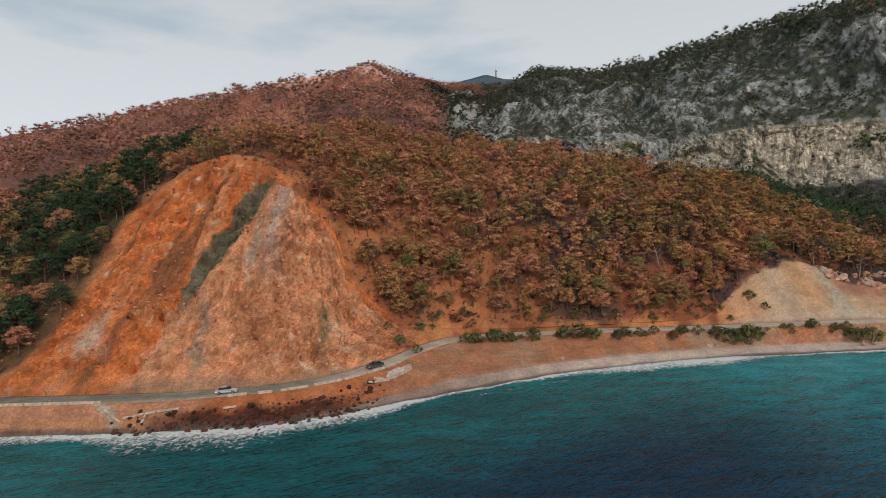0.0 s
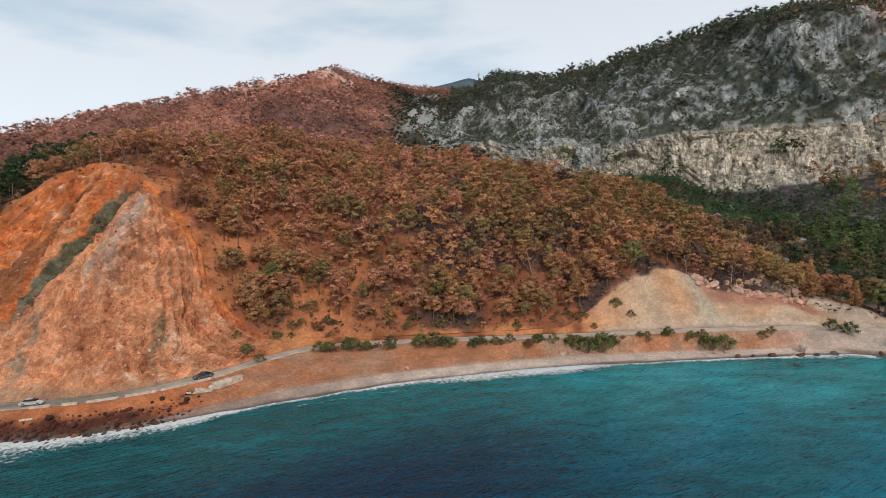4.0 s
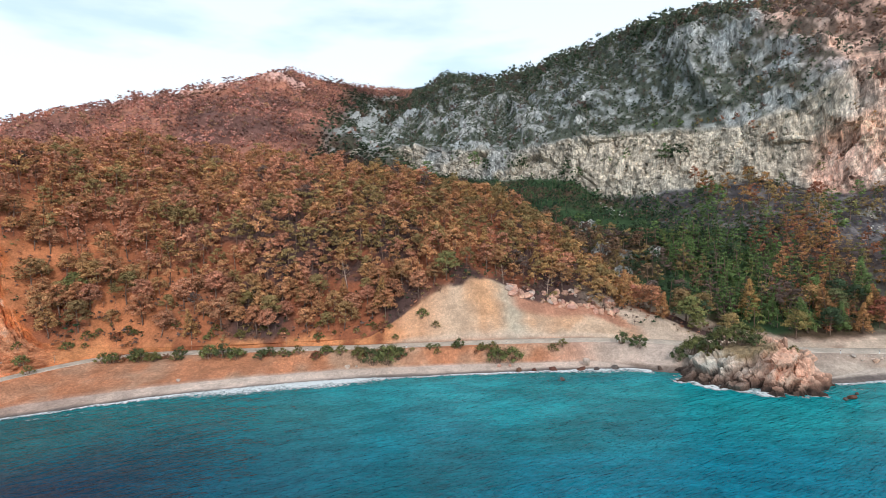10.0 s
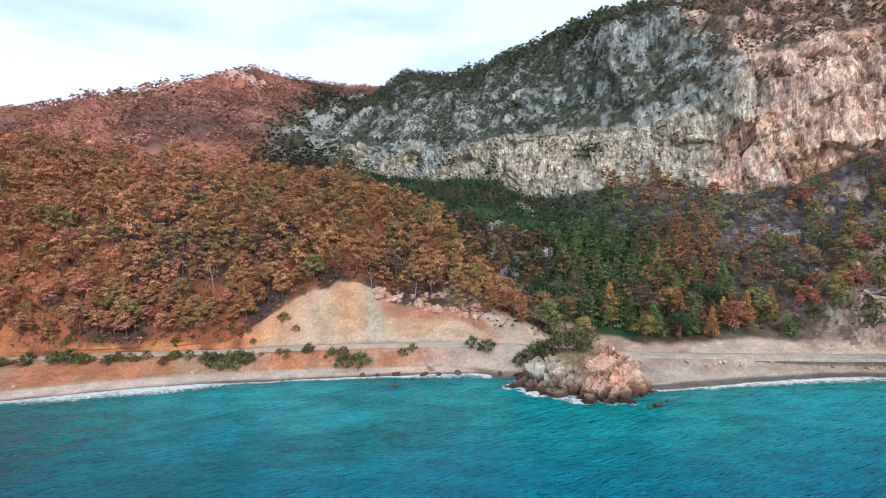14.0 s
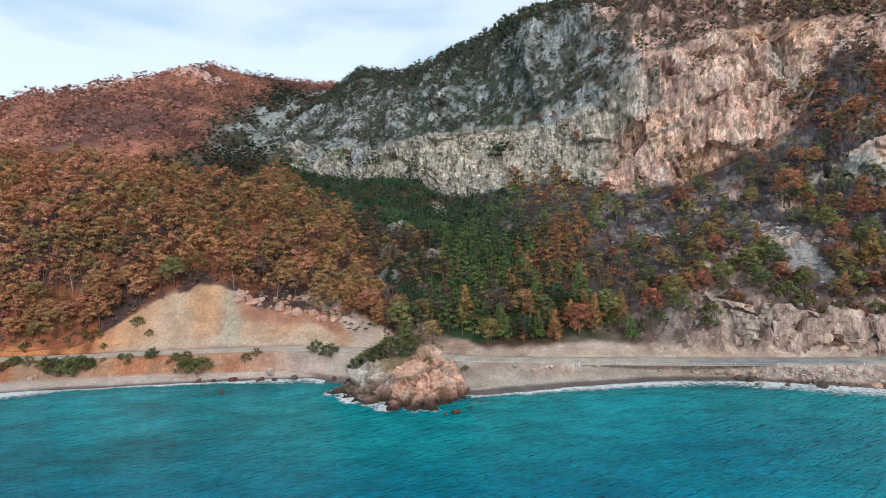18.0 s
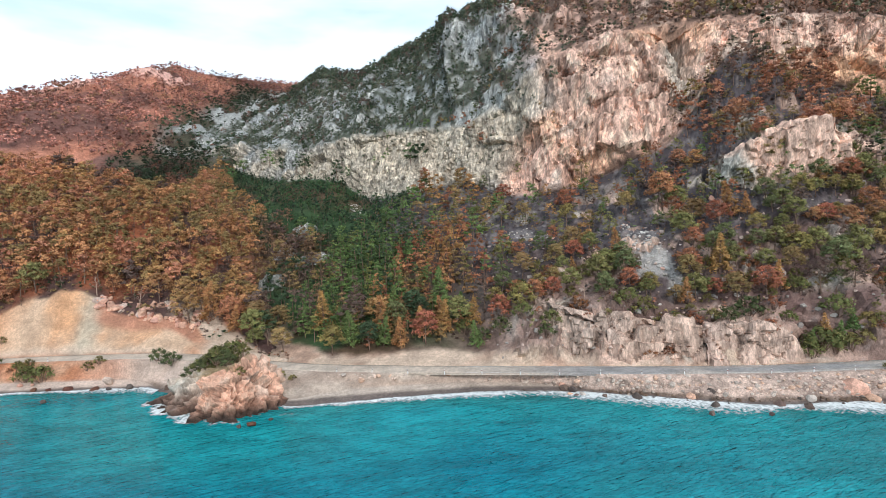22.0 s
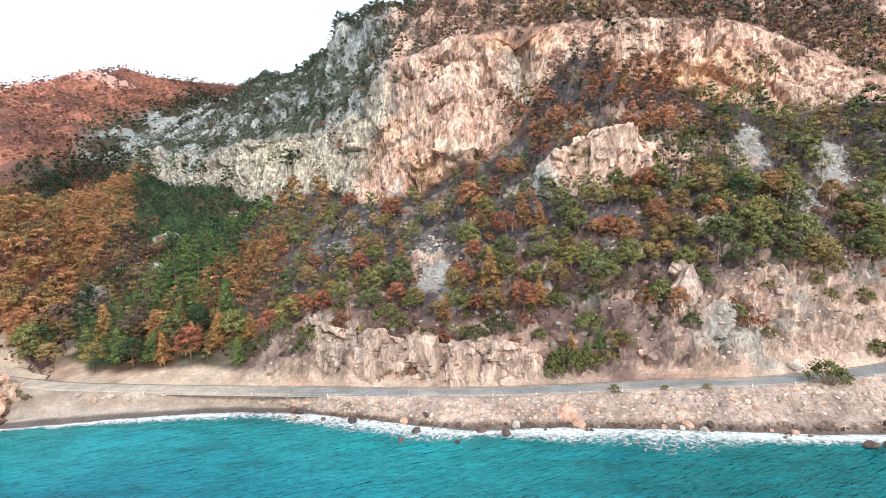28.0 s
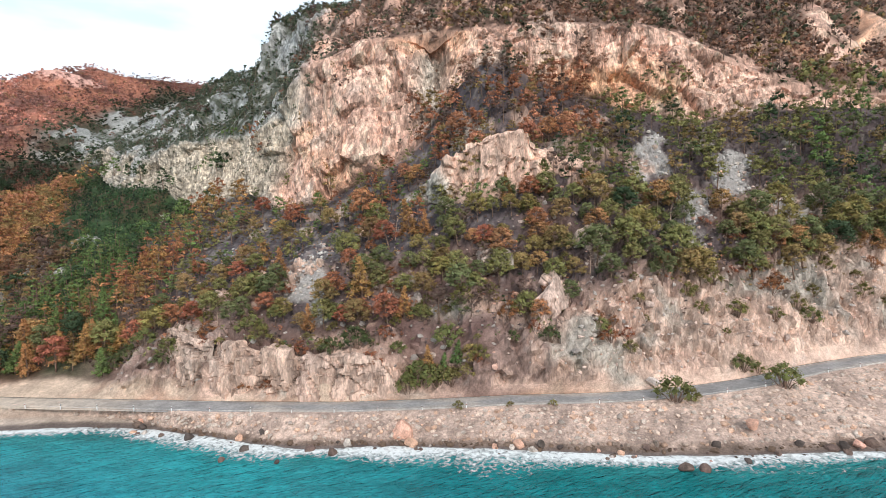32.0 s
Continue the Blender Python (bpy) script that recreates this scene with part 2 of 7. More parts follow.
        rg.inputs["To Min"].default_value, rg.inputs["To Max"].default_value = 1 - dark * 0.9, 1.0
        lk.new(edge.outputs["Distance"], rg.inputs["Value"])
        rc = nd.new("ShaderNodeMapRange")
        rc.inputs["To Min"].default_value, rc.inputs["To Max"].default_value = 1 - dark * 0.7, 1 + dark * 0.7
        lk.new(cell.outputs["Color"], rc.inputs["Value"])
        for factor in (rg, rc):
            mx = nd.new("ShaderNodeMixRGB")
            mx.blend_type, mx.inputs[0].default_value = "MULTIPLY", 1.0
            if tint:
                lk.new(bare, mx.inputs[0])
            lk.new(base, mx.inputs[1])
            lk.new(factor.outputs[0], mx.inputs[2])
            base = mx.outputs[0]
        hs = nd.new("ShaderNodeMath")
        hs.operation = "ADD"
        lk.new(rg.outputs[0], hs.inputs[0])
        lk.new(rc.outputs[0], hs.inputs[1])
        joints.append((hs, relief))
    if spread:
        info = nd.new("ShaderNodeObjectInfo")
        hsv = nd.new("ShaderNodeHueSaturation")
        for key, lo, hi in (("Hue", 0.5 - 0.035 * spread, 0.5 + 0.03 * spread), ("Value", 1 - 0.45 * spread, 1 + 0.45 * spread)):
            rg = nd.new("ShaderNodeMapRange")
            rg.inputs["To Min"].default_value, rg.inputs["To Max"].default_value = lo, hi
            if key == "Value":
                scr = nd.new("ShaderNodeMath")
                scr.operation = "MULTIPLY"
                scr.inputs[1].default_value = 7.31
                fr = nd.new("ShaderNodeMath")
                fr.operation = "FRACT"
                lk.new(info.outputs["Random"], scr.inputs[0])
                lk.new(scr.outputs[0], fr.inputs[0])
                lk.new(fr.outputs[0], rg.inputs["Value"])
            else:
                lk.new(info.outputs["Random"], rg.inputs["Value"])
            lk.new(rg.outputs[0], hsv.inputs[key])
        lk.new(base, hsv.inputs["Color"])
        base = hsv.outputs[0]
    lk.new(base, bsdf.inputs["Base Color"])
    if bump:
        nz = nd.new("ShaderNodeTexNoise")
        nz.inputs["Scale"].default_value, nz.inputs["Detail"].default_value = 1.0 / bump_size, 6.0
        lk.new(mp.outputs[0], nz.inputs["Vector"])
        bp = nd.new("ShaderNodeBump")
        bp.inputs["Strength"].default_value, bp.inputs["Distance"].default_value = 1.0, bump
        if tint:
            some = nd.new("ShaderNodeMapRange")
            some.inputs["To Min"].default_value = 0.07
            lk.new(bare, some.inputs["Value"])
            lk.new(some.outputs[0], bp.inputs["Strength"])
        lk.new(nz.outputs["Fac"], bp.inputs["Height"])
        for hs, relief in joints:
            more = nd.new("ShaderNodeBump")
            more.inputs["Strength"].default_value, more.inputs["Distance"].default_value = 1.0, relief
            if tint:
                lk.new(bare, more.inputs["Strength"])
            lk.new(hs.outputs[0], more.inputs["Height"])
            lk.new(bp.outputs[0], more.inputs["Normal"])
            bp = more
        lk.new(bp.outputs[0], bsdf.inputs["Normal"])
    return m


LAND = material("hillside_earth_and_rock", rough=0.92, tint=True, vary=0.14, vary_size=5.0, fleck=0.18, bump=0.6, bump_size=0.9, cracks=((1.1, 0.22, 0.14),))
# the limestone's cracks also darken its colour, as crevice shade would
CLIFF = material("limestone_cliff", rough=0.9, tint=True, vary=0.14, vary_size=6.0, fleck=0.14, bump=0.55, bump_size=1.3, stretch=(1, 1, 0.42), cracks=((4.2, 0.18, 0.65), (1.6, 0.22, 0.5), (0.7, 0.22, 0.12)), streaks=0.28)
STONE = material("broken_stone", rough=0.9, tint=True, vary=0.2, vary_size=1.2, fleck=0.15, bump=0.06, bump_size=0.4, spread=0.3)

# ---- the lie of the land: lines over the plan, each a few (x, y, z) ----
SHORE = [(-420, 96, 0), (-84, 100, 0), (-60, 99, 0), (-38, 100, 0), (-22, 105, 0), (-11, 111, 0), (0, 117, 0), (14, 123, 0), (29, 128.5, 0), (45, 132, 0), (60, 135, 0), (76, 137, 0), (107, 138.5, 0), (146, 138, 0), (153, 134, 0), (188, 119.5, 0), (196, 120.5, 0), (208, 122, 0), (227, 123, 0), (243, 122, 0), (254, 118.5, 0), (264, 115, 0), (273, 111, 0), (283, 108, 0), (300, 107, 0), (320, 104, 0), (338, 100, 0), (355, 98, 0), (374, 98, 0), (700, 92, 0)]
ROAD = [(-420, 110, 4.5), (-87, 109, 4.5), (-60, 108, 4.5), (-44, 110, 4.5), (-34, 112, 4.6), (-24, 117, 4.8), (-15, 126, 5), (-9, 136, 5.3), (0, 147, 5.5), (13, 151, 5.5), (45, 151.5, 5.5), (77, 150, 5.5), (110, 150.5, 5.5), (138, 149, 5.5), (153, 147, 5.2), (168, 141, 4.8), (184, 136, 4.3), (193, 134, 4), (218, 130, 3.7), (243, 126, 3.6), (266, 121.5, 3.8), (289, 118, 4), (306, 117.5, 4), (322, 118, 4), (343, 117, 4), (359, 118, 4.3), (372, 120, 4.8), (388, 126, 5.2), (404, 130, 5.5), (450, 136, 6), (700, 150, 8)]
HALF = 2.7


def shore_at(x):
    return np.interp(x, [p[0] for p in SHORE], [p[1] for p in SHORE])


def road_line(xs, side):
    y, z = knots(ROAD, xs, 5)
    slope = np.gradient(y, xs)
    k = side * np.sqrt(1 + slope ** 2)
    return y + k, z


def mixc(a, b, k):
    return np.asarray(a) * (1 - k[..., None]) + np.asarray(b) * k[..., None]


def sheet(name, p, mark, rise, tint, mat, label, keep=None, smooth=True, soft=None):
    """Roughen a lofted sheet along its normals by rise(p, mark), colour it by tint(p, normal, mark) and make it."""
    n = grid_normals(p)
    m = np.broadcast_to(mark[:, None], p.shape[:2])
    p = p + n * rise(p, m)[..., None]
    n = grid_normals(p)
    me = mesh_of(name, p.reshape(-1, 3), grid_faces(*p.shape[:2], keep), mat, tint(p, n, m).reshape(p.shape[0] * p.shape[1], -1), smooth)
    if soft:
        me.materials.append(soft)
        bare = tint(p, n, m)[:-1, :-1, 3].ravel()
        me.polygons.foreach_set("material_index", (bare < 0.45).astype(np.int32))
    ob = tagged(new(name, me), label, name.split("_")[0], kind="structure")
    return p, n, m, ob


ORANGE = (0.54, 0.165, 0.055)
GREY, BUFF, BURNT, GRAVEL = (0.50, 0.525, 0.51), (0.66, 0.59, 0.47), (0.085, 0.068, 0.069), (0.56, 0.44, 0.36)

# foreshore, from the sea bed to the outer edge of the road
fx = spaced((-420, -140, 4), (-140, 470, 0.8), (470, 701, 5))
sy = softly(np.interp(np.arange(-420, 701, 1.0), [q[0] for q in SHORE], [q[1] for q in SHORE]), 3)
sy = np.interp(fx, np.arange(-420, 701, 1.0), sy)
width = np.interp(fx, [-30, -15, 0, 60, 140, 150, 188, 200, 235, 255, 700], [1, 4, 5.5, 6, 4.5, 1, 3, 5, 4.5, 1.2, 1.2])
oy, oz = road_line(fx, -HALF - 0.2)
wob = fbm(np.stack((fx, fx * 0, fx * 0), -1), 14, 3, 5) * 1.6
p, mark = loft(fx, [(sy - 60, sy * 0 - 12), (sy - 5, sy * 0 - 1.1), (sy, sy * 0), (sy + width, width * 0.27), (np.maximum(oy - 0.9 - np.abs(wob) * (fx < 150), sy + width + 1), oz - 0.15), (oy, oz)], [6, 5, 8, 9, 2])


def rise(p, m):
    bank = np.clip(1 - np.abs(m - 3.5) / 0.75, 0, 1)
    rubble = step(226, 242, p[..., 0]) + step(-22, -40, p[..., 0])
    gully = np.abs(fbm(p * (1, 0.5, 0.15), 5, 3, 11)) * (1 - np.clip(rubble, 0, 1)) * step(190, 165, p[..., 0])
    ident, crack = blocks(p, 1.5, 21)
    lumps = (ident - 0.4) * 0.8 * step(0.0, 0.25, crack) * np.clip(rubble, 0, 1) * step(2.0, 3.0, m)
    return bank * (-1.8 * gully + lumps) + 0.12 * fbm(p, 2.0, 3, 3) * (m > 1.5) * (m < 4.5)


def tint(p, n, m):
    x = p[..., 0]
    beach = mixc(GRAVEL, (0.33, 0.22, 0.17), step(40, -20, x))
    beach = mixc(beach, (0.47, 0.39, 0.32), step(150, 190, x))
    beach = mixc(beach, (0.15, 0.12, 0.105), step(0.50, 0.18, p[..., 2] + 0.2 * fbm(p, 6, 3, 2) - 0.35 * step(175, 195, x)))
    bank = mixc((0.52, 0.22, 0.11), (0.50, 0.30, 0.19), step(-0.2, 0.3, fbm(p, 9, 3, 7)))
    bank = mixc(bank, ORANGE, step(10, -25, x) * 0.8)
    bank = mixc(bank, GRAVEL, step(118, 150, x + 12 * fbm(p, 10, 2, 9)))
    bank = mixc(bank, mixc((0.50, 0.41, 0.33), (0.42, 0.32, 0.25), step(-0.1, 0.3, fbm(p * (0.4, 1, 1), 6, 3, 13))), step(150, 185, x))
    bank = mixc(bank, mixc((0.60, 0.45, 0.365), (0.44, 0.33, 0.27), step(-0.1, 0.2, fbm(p, 7, 3, 10))), step(215, 240, x))
    ident, crack = blocks(p, 1.5, 21)
    bank = bank * (1 - 0.3 * step(0.16, 0.0, crack) * step(228, 245, x))[..., None] * (0.9 + 0.25 * ident * step(228, 245, x))[..., None]
    dark = step(-16, -26, x) * step(-66, -50, x) * step(3.4, 2.2, p[..., 2] + fbm(p, 5, 3, 4) * 2)
    bank = mixc(bank, (0.56, 0.28, 0.16), step(-45, -58, x) * 0.8)
    bank = mixc(bank, (0.46, 0.38, 0.29), step(1.6, 0.8, np.abs(x + 70 + 1.2 * (p[..., 1] - 104) + 2 * fbm(p, 4, 2, 12))))
    bank = mixc(bank, (0.10, 0.032, 0.018), dark)
    wet = step(1.3, 0.5, p[..., 2] + 0.6 * fbm(p, 3, 3, 6))
    bank = mixc(bank, (0.11, 0.075, 0.055), wet * 0.85)
    c = mixc(beach, bank, step(2.85, 3.1, m))
    firm = step(2.85, 3.1, m) * np.maximum(step(150, 130, x), step(225, 245, x))
    return np.concatenate((c, (0.08 + 0.7 * firm)[..., None]), -1)


FORE, FORE_N, FORE_M, _ = sheet("foreshore_beach", p, mark, rise, tint, LAND, "gravel beach and steep earth bank below the coast road")

# the road
rx = spaced((-420, -140, 3), (-140, 470, 0.8), (470, 701, 4))
ASPHALT = material("worn_grey_asphalt", rough=0.85, tint=True, vary=0.15, vary_size=4.0, fleck=0.12, bump=0.01, bump_size=0.1)
rl = [road_line(rx, s) for s in np.linspace(-HALF, HALF, 9)]
rp = np.array([np.stack((rx, y, z + 0.06 - 0.03 * abs(k - 4) / 4), -1) for k, (y, z) in enumerate(rl)])
dusty = step(0.0, 0.5, fbm(rp, 12, 3, 8) + np.abs(np.linspace(-1, 1, 9))[:, None] * 0.6 - 0.25)
base = mixc((0.30, 0.29, 0.28), (0.54, 0.45, 0.36), step(260, 215, rp[..., 0]))
base = mixc(base, (0.24, 0.22, 0.17), step(-10, -40, rp[..., 0]))
rc = mixc(base, (0.52, 0.44, 0.36), dusty * 0.5)
rp = np.concatenate((rp[:1] - (0, 0.25, 0.35), rp, rp[-1:] + (0, 0.25, -0.35)))
rc = np.concatenate((rc[:1], rc, rc[-1:]))
tagged(new("road", mesh_of("road", rp.reshape(-1, 3), grid_faces(*rp.shape[:2]), ASPHALT, rc.reshape(-1, 3))), "narrow dusty grey asphalt coast road", "road", kind="structure")

MARKING = material("worn_white_road_paint", rough=0.7, colour=(0.62, 0.60, 0.56), vary=0.3, vary_size=1.5)
lx = np.arange(226.0, 470.0, 1.0)
for side in (-1, 1):
    strip = []
    for off_ in (-0.09, 0.09):
        y, z = road_line(lx, side * (HALF - 0.3) + off_)
        strip.append(np.stack((lx, y, z + 0.075), -1))
    strip = np.array(strip)
    tagged(new("road_marking", mesh_of("road_marking", strip.reshape(-1, 3), grid_faces(*strip.shape[:2]), MARKING)), "thin worn white edge line on the road", "marking", kind="structure")

# the western hill with its bare landslip cone, cut banks and pine forest
SLIP_TOP = [(-420, 116, 8), (-125, 117, 9), (-113, 121, 13), (-106, 126, 15), (-103, 136, 22), (-101, 146, 33), (-92, 154, 45), (-84, 159, 52), (-78, 163, 59), (-67, 166, 63), (-58, 167, 62), (-50, 164, 56), (-42, 162, 49), (-33, 159, 40), (-27, 151, 24), (-14, 146, 11), (0, 152.5, 7.5), (20, 154.8, 6.4), (50, 155.2, 6.5), (76, 155, 7), (88, 160, 14), (100, 164, 20), (109, 165.5, 22.5), (116, 166, 21), (124, 164, 16), (132, 163, 14), (142, 163, 14), (150, 159, 9), (158, 154, 7), (170, 148, 5.5), (181, 142, 4.6)]
HILL_MID = [(-420, 150, 16), (-200, 155, 20), (-150, 158, 30), (-110, 165, 46), (-90, 178, 60), (-67, 183, 67), (-40, 186, 62), (-20, 186, 52), (0, 185, 42), (30, 184, 38), (60, 184, 38), (80, 184.5, 37), (100, 187, 37), (115, 186, 33), (130, 183, 27), (142, 178, 21), (152, 168, 13), (162, 158, 8), (172, 150, 6), (181, 143, 4.7)]
HILL_CREST = [(-420, 190, 18), (-200, 185, 32), (-160, 190, 46), (-136, 200, 57), (-94, 208, 71), (-40, 232, 76), (15, 250, 72), (60, 246, 65), (83, 238, 59), (100, 232, 54), (120, 222, 47), (140, 203, 33), (150, 190, 22), (158, 175, 12), (168, 160, 7), (181, 144, 4.8)]
HILL_BACK = [(-420, 260, 16), (-160, 260, 40), (-94, 280, 62), (15, 310, 58), (83, 285, 42), (120, 255, 30), (140, 230, 18), (158, 195, 4), (181, 150, 3)]
hx = spaced((-420, -140, 3), (-140, -114, 1.2), (-114, -6, 0.6), (-6, 182, 0.9))
iy, iz = road_line(hx, HALF + 0.2)
p, mark = loft(hx, [(iy, iz), (iy + 0.7, iz - 0.25), SLIP_TOP, HILL_MID, HILL_CREST, HILL_BACK], [1, 78, 22, 28, 10], 3)


def slip(x, m):
    """How much of the surface is bare landslip: the great cone, the low cut banks and the pale scar."""
    edge = np.interp(m, [1.0, 1.15, 1.6, 2.0], [-104, -97, -92, -90])
    cone = step(-4, 3, x - edge) * step(-4, -16, x)
    scar = step(78, 90, x) * step(156, 148, x)
    return step(2.04, 1.96, m) * step(0.9, 1.1, m), cone, scar


def open_soil(p, m):
    """Bare red earth between the trees beside the landslip."""
    x = p[..., 0]
    return step(0.0, 0.16, fbm(p, 15, 4, 97) + 0.22 * step(0, -25, x) * step(2.7, 2.2, m)) * step(45, 0, x) * step(3.1, 2.5, m) * step(-104, -98, x)


def creases(p, m):
    """The landslip's own coordinates: height share, fanned-out sideways place, and the lines of its gully and spur."""
    up = np.clip(m - 1, 0, 1)
    x = p[..., 0]
    fan = (x + 60 + 3.0 * fbm(p, 11, 4, 29)) / (1.15 - up * 0.75) * 0.45
    gully = -53 - (0.87 - up) * 22 + 3.2 * fbm(p, 14, 3, 83) + 2.0 * fbm(p, 4.5, 3, 84)
    spine = -46 + (0.87 - up) * 4
    return up, x, fan, gully, spine


def rise(p, m):
    bare, cone, scar = slip(p[..., 0], m)
    up, x, fan, gully, spine = creases(p, m)
    q = np.stack((fan, m * 3.0, m * 0), -1)
    ribs = fbm(q, 4.2, 4, 31) - 0.9 * step(0.11, 0.0, np.abs(fbm(q, 6.0, 3, 35))) - 0.5 * step(0.09, 0.0, np.abs(fbm(q, 2.4, 2, 37)))
    ridge = np.where(x < spine, 1 - (spine - x) / np.maximum(spine - gully, 2.0), 1 - (x - spine) / 16.0)
    spur = (np.clip(ridge, 0, 1) * 8.5 - 2.4 * bell(x, gully - 0.5, 2.6)) * step(0.10, 0.5, up) * step(0.99, 0.85, up)
    big = fbm(p, 26, 4, 33) * 5.0 * step(1.9, 2.3, m) * step(4.2, 3.8, m)
    ha, ident, crack = facets(p + 0.8 * fbm(p, 4, 2, 43)[..., None], (6.0, 6.0, 5.0), 41)
    hb, ic, cc = facets(p, (1.9, 1.9, 1.5), 45)
    rock = ha * 1.7 + hb * 0.75 - 0.5 * step(0.08, 0, crack)
    knobs = 1.4 * np.maximum(0, fbm(p, 7, 4, 47)) - 0.9 * step(0.10, 0.0, np.abs(fbm(p, 9, 3, 49)))
    return bare * (cone * (1.6 * ribs + spur + 0.9 * rock + 0.7 * knobs) + (1 - cone) * (0.9 * fbm(p, 7, 4, 39) + 0.15 * rock)) * step(1.0, 1.12, m) * step(2.02, 1.85, m) + big + 0.35 * fbm(p, 3.5, 3, 5) * step(1.1, 1.3, m)


def tint(p, n, m):
    bare, cone, scar = slip(p[..., 0] + 5 * fbm(p, 6, 4, 61), m + 0.20 * fbm(p, 7, 4, 62) * (m > 1.6))
    up, x, fan, gully, spine = creases(p, m)
    f = fbm(p, 14, 4, 51)
    earth = mixc((0.66, 0.205, 0.062), (0.50, 0.145, 0.045), step(0.0, 0.35, f))
    streak = fbm(np.stack((fan, m * 2.2, m * 0), -1), 3.0, 4, 71)
    east = step(-3, 3, x - gully) * step(0.9, 0.8, up) + step(-66, -56, x) * step(0.35, 0.1, up)
    earth = mixc(earth, (0.70, 0.335, 0.175), np.clip(east, 0, 1) * 0.85)
    earth = mixc(earth, (0.60, 0.33, 0.19), step(0.14, 0.36, streak) * 0.45)
    earth = mixc(earth, (0.33, 0.10, 0.04), step(-0.10, -0.34, streak) * 0.4)
    fine = fbm(p, 2.2, 3, 73)
    earth = mixc(earth, (0.78, 0.54, 0.38), step(0.20, 0.36, fine) * step(-0.1, 0.3, fbm(p, 10, 3, 75)) * 0.8)
    earth = mixc(earth, (0.30, 0.10, 0.045), step(-0.2, -0.42, fine) * 0.6)
    ic, cc = blocks(p, (1.7, 1.7, 1.3), 45)
    earth = earth * (0.84 + 0.32 * ic)[..., None]
    wide = (1.1 + 2.3 * step(0.15, 0.6, up)) * (1 + 0.9 * fbm(p, 7, 3, 82))
    vein = step(1.15, 0.75, np.abs(x - gully + 0.8) / wide + 0.35 * fbm(p, 1.6, 3, 81)) * step(0.20, 0.34, up + 0.08 * f) * step(0.97, 0.9, up)
    grass = mixc((0.10, 0.105, 0.060), (0.19, 0.18, 0.125), step(-0.1, 0.3, fbm(p, 2.5, 3, 85)))
    earth = mixc(earth, grass, np.clip(vein, 0, 1) * 0.95)
    cut = step(0.09, 0.02, np.abs(fbm(np.stack((fan, m * 2.0, m * 0), -1), 6.0, 3, 35))) * step(-56, -66, x)
    earth = mixc(earth, (0.22, 0.10, 0.05), cut * 0.75)
    crest = bell(x + 1.5 * fbm(p, 4, 3, 86), spine + 0.5, 2.2) * step(0.3, 0.6, up) * step(0.97, 0.86, up)
    earth = mixc(earth, (0.50, 0.39, 0.32), np.clip(crest, 0, 1) * 0.85)
    for at, lo, hi, thick, c in ((-58, 0.05, 0.30, 1.3, (0.40, 0.31, 0.23)), (-84, 0.16, 0.30, 2.0, (0.62, 0.50, 0.38)), (-29, 0.1, 0.42, 1.0, (0.26, 0.19, 0.11)), (-49, 0.42, 0.66, 1.6, (0.44, 0.36, 0.27))):
        earth = mixc(earth, c, bell(x + 3.5 * fbm(p, 5, 4, 87) + 6 * (up - lo), at, thick) * step(lo - 0.04, lo + 0.05, up) * step(hi + 0.06, hi - 0.06, up) * 0.85)
    earth = mixc(earth, (0.25, 0.22, 0.16), step(0.05, 0.015, up + 0.02 * f) * step(-80, -60, x) * 0.8)
    low = mixc((0.56, 0.24, 0.10), (0.28, 0.10, 0.045), step(-0.05, 0.3, fbm(p, 7, 4, 91)))
    pale = mixc((0.53, 0.375, 0.255), (0.51, 0.31, 0.185), step(-0.05, 0.3, fbm(p * (1, 1, 0.6), 9, 3, 93)))
    pale = mixc(pale, (0.60, 0.33, 0.17), bell(x + 6 * f, 111.5, 4.5) * step(0.12, 0.5, up) * 0.75)
    pale = mixc(pale, (0.66, 0.36, 0.20), step(102, 92, x + 4 * f) * 0.6)
    pale = mixc(pale, (0.44, 0.42, 0.33), bell(x + 6 * f, 118.5, 3.2) * 0.65)
    pale = mixc(pale, (0.56, 0.45, 0.35), step(0.22, 0.05, up) * 0.6)
    pale = mixc(pale, (0.40, 0.19, 0.12), step(117, 122, x + 3 * f) * step(0.50, 0.72, up + 0.2 * f) * 0.9)
    soil = mixc(mixc(low, earth, cone), pale, scar)
    soil = mixc(soil, (0.54, 0.42, 0.32), step(150, 158, x))
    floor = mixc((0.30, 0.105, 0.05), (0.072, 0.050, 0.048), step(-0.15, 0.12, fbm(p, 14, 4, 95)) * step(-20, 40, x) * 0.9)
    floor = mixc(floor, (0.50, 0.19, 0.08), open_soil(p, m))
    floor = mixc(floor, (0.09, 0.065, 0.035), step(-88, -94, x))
    floor = mixc(floor, (0.52, 0.40, 0.30), step(138, 148, x) * step(3.0, 2.6, m + 0.4 * f))
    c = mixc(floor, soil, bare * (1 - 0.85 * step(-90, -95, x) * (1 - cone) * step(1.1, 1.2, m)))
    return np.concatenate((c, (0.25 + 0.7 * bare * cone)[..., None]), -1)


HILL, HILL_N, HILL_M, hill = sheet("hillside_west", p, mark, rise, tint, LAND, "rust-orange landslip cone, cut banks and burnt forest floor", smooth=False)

hill.data.polygons.foreach_set("use_smooth", (HILL[:-1, :-1, 0] > -6).ravel())

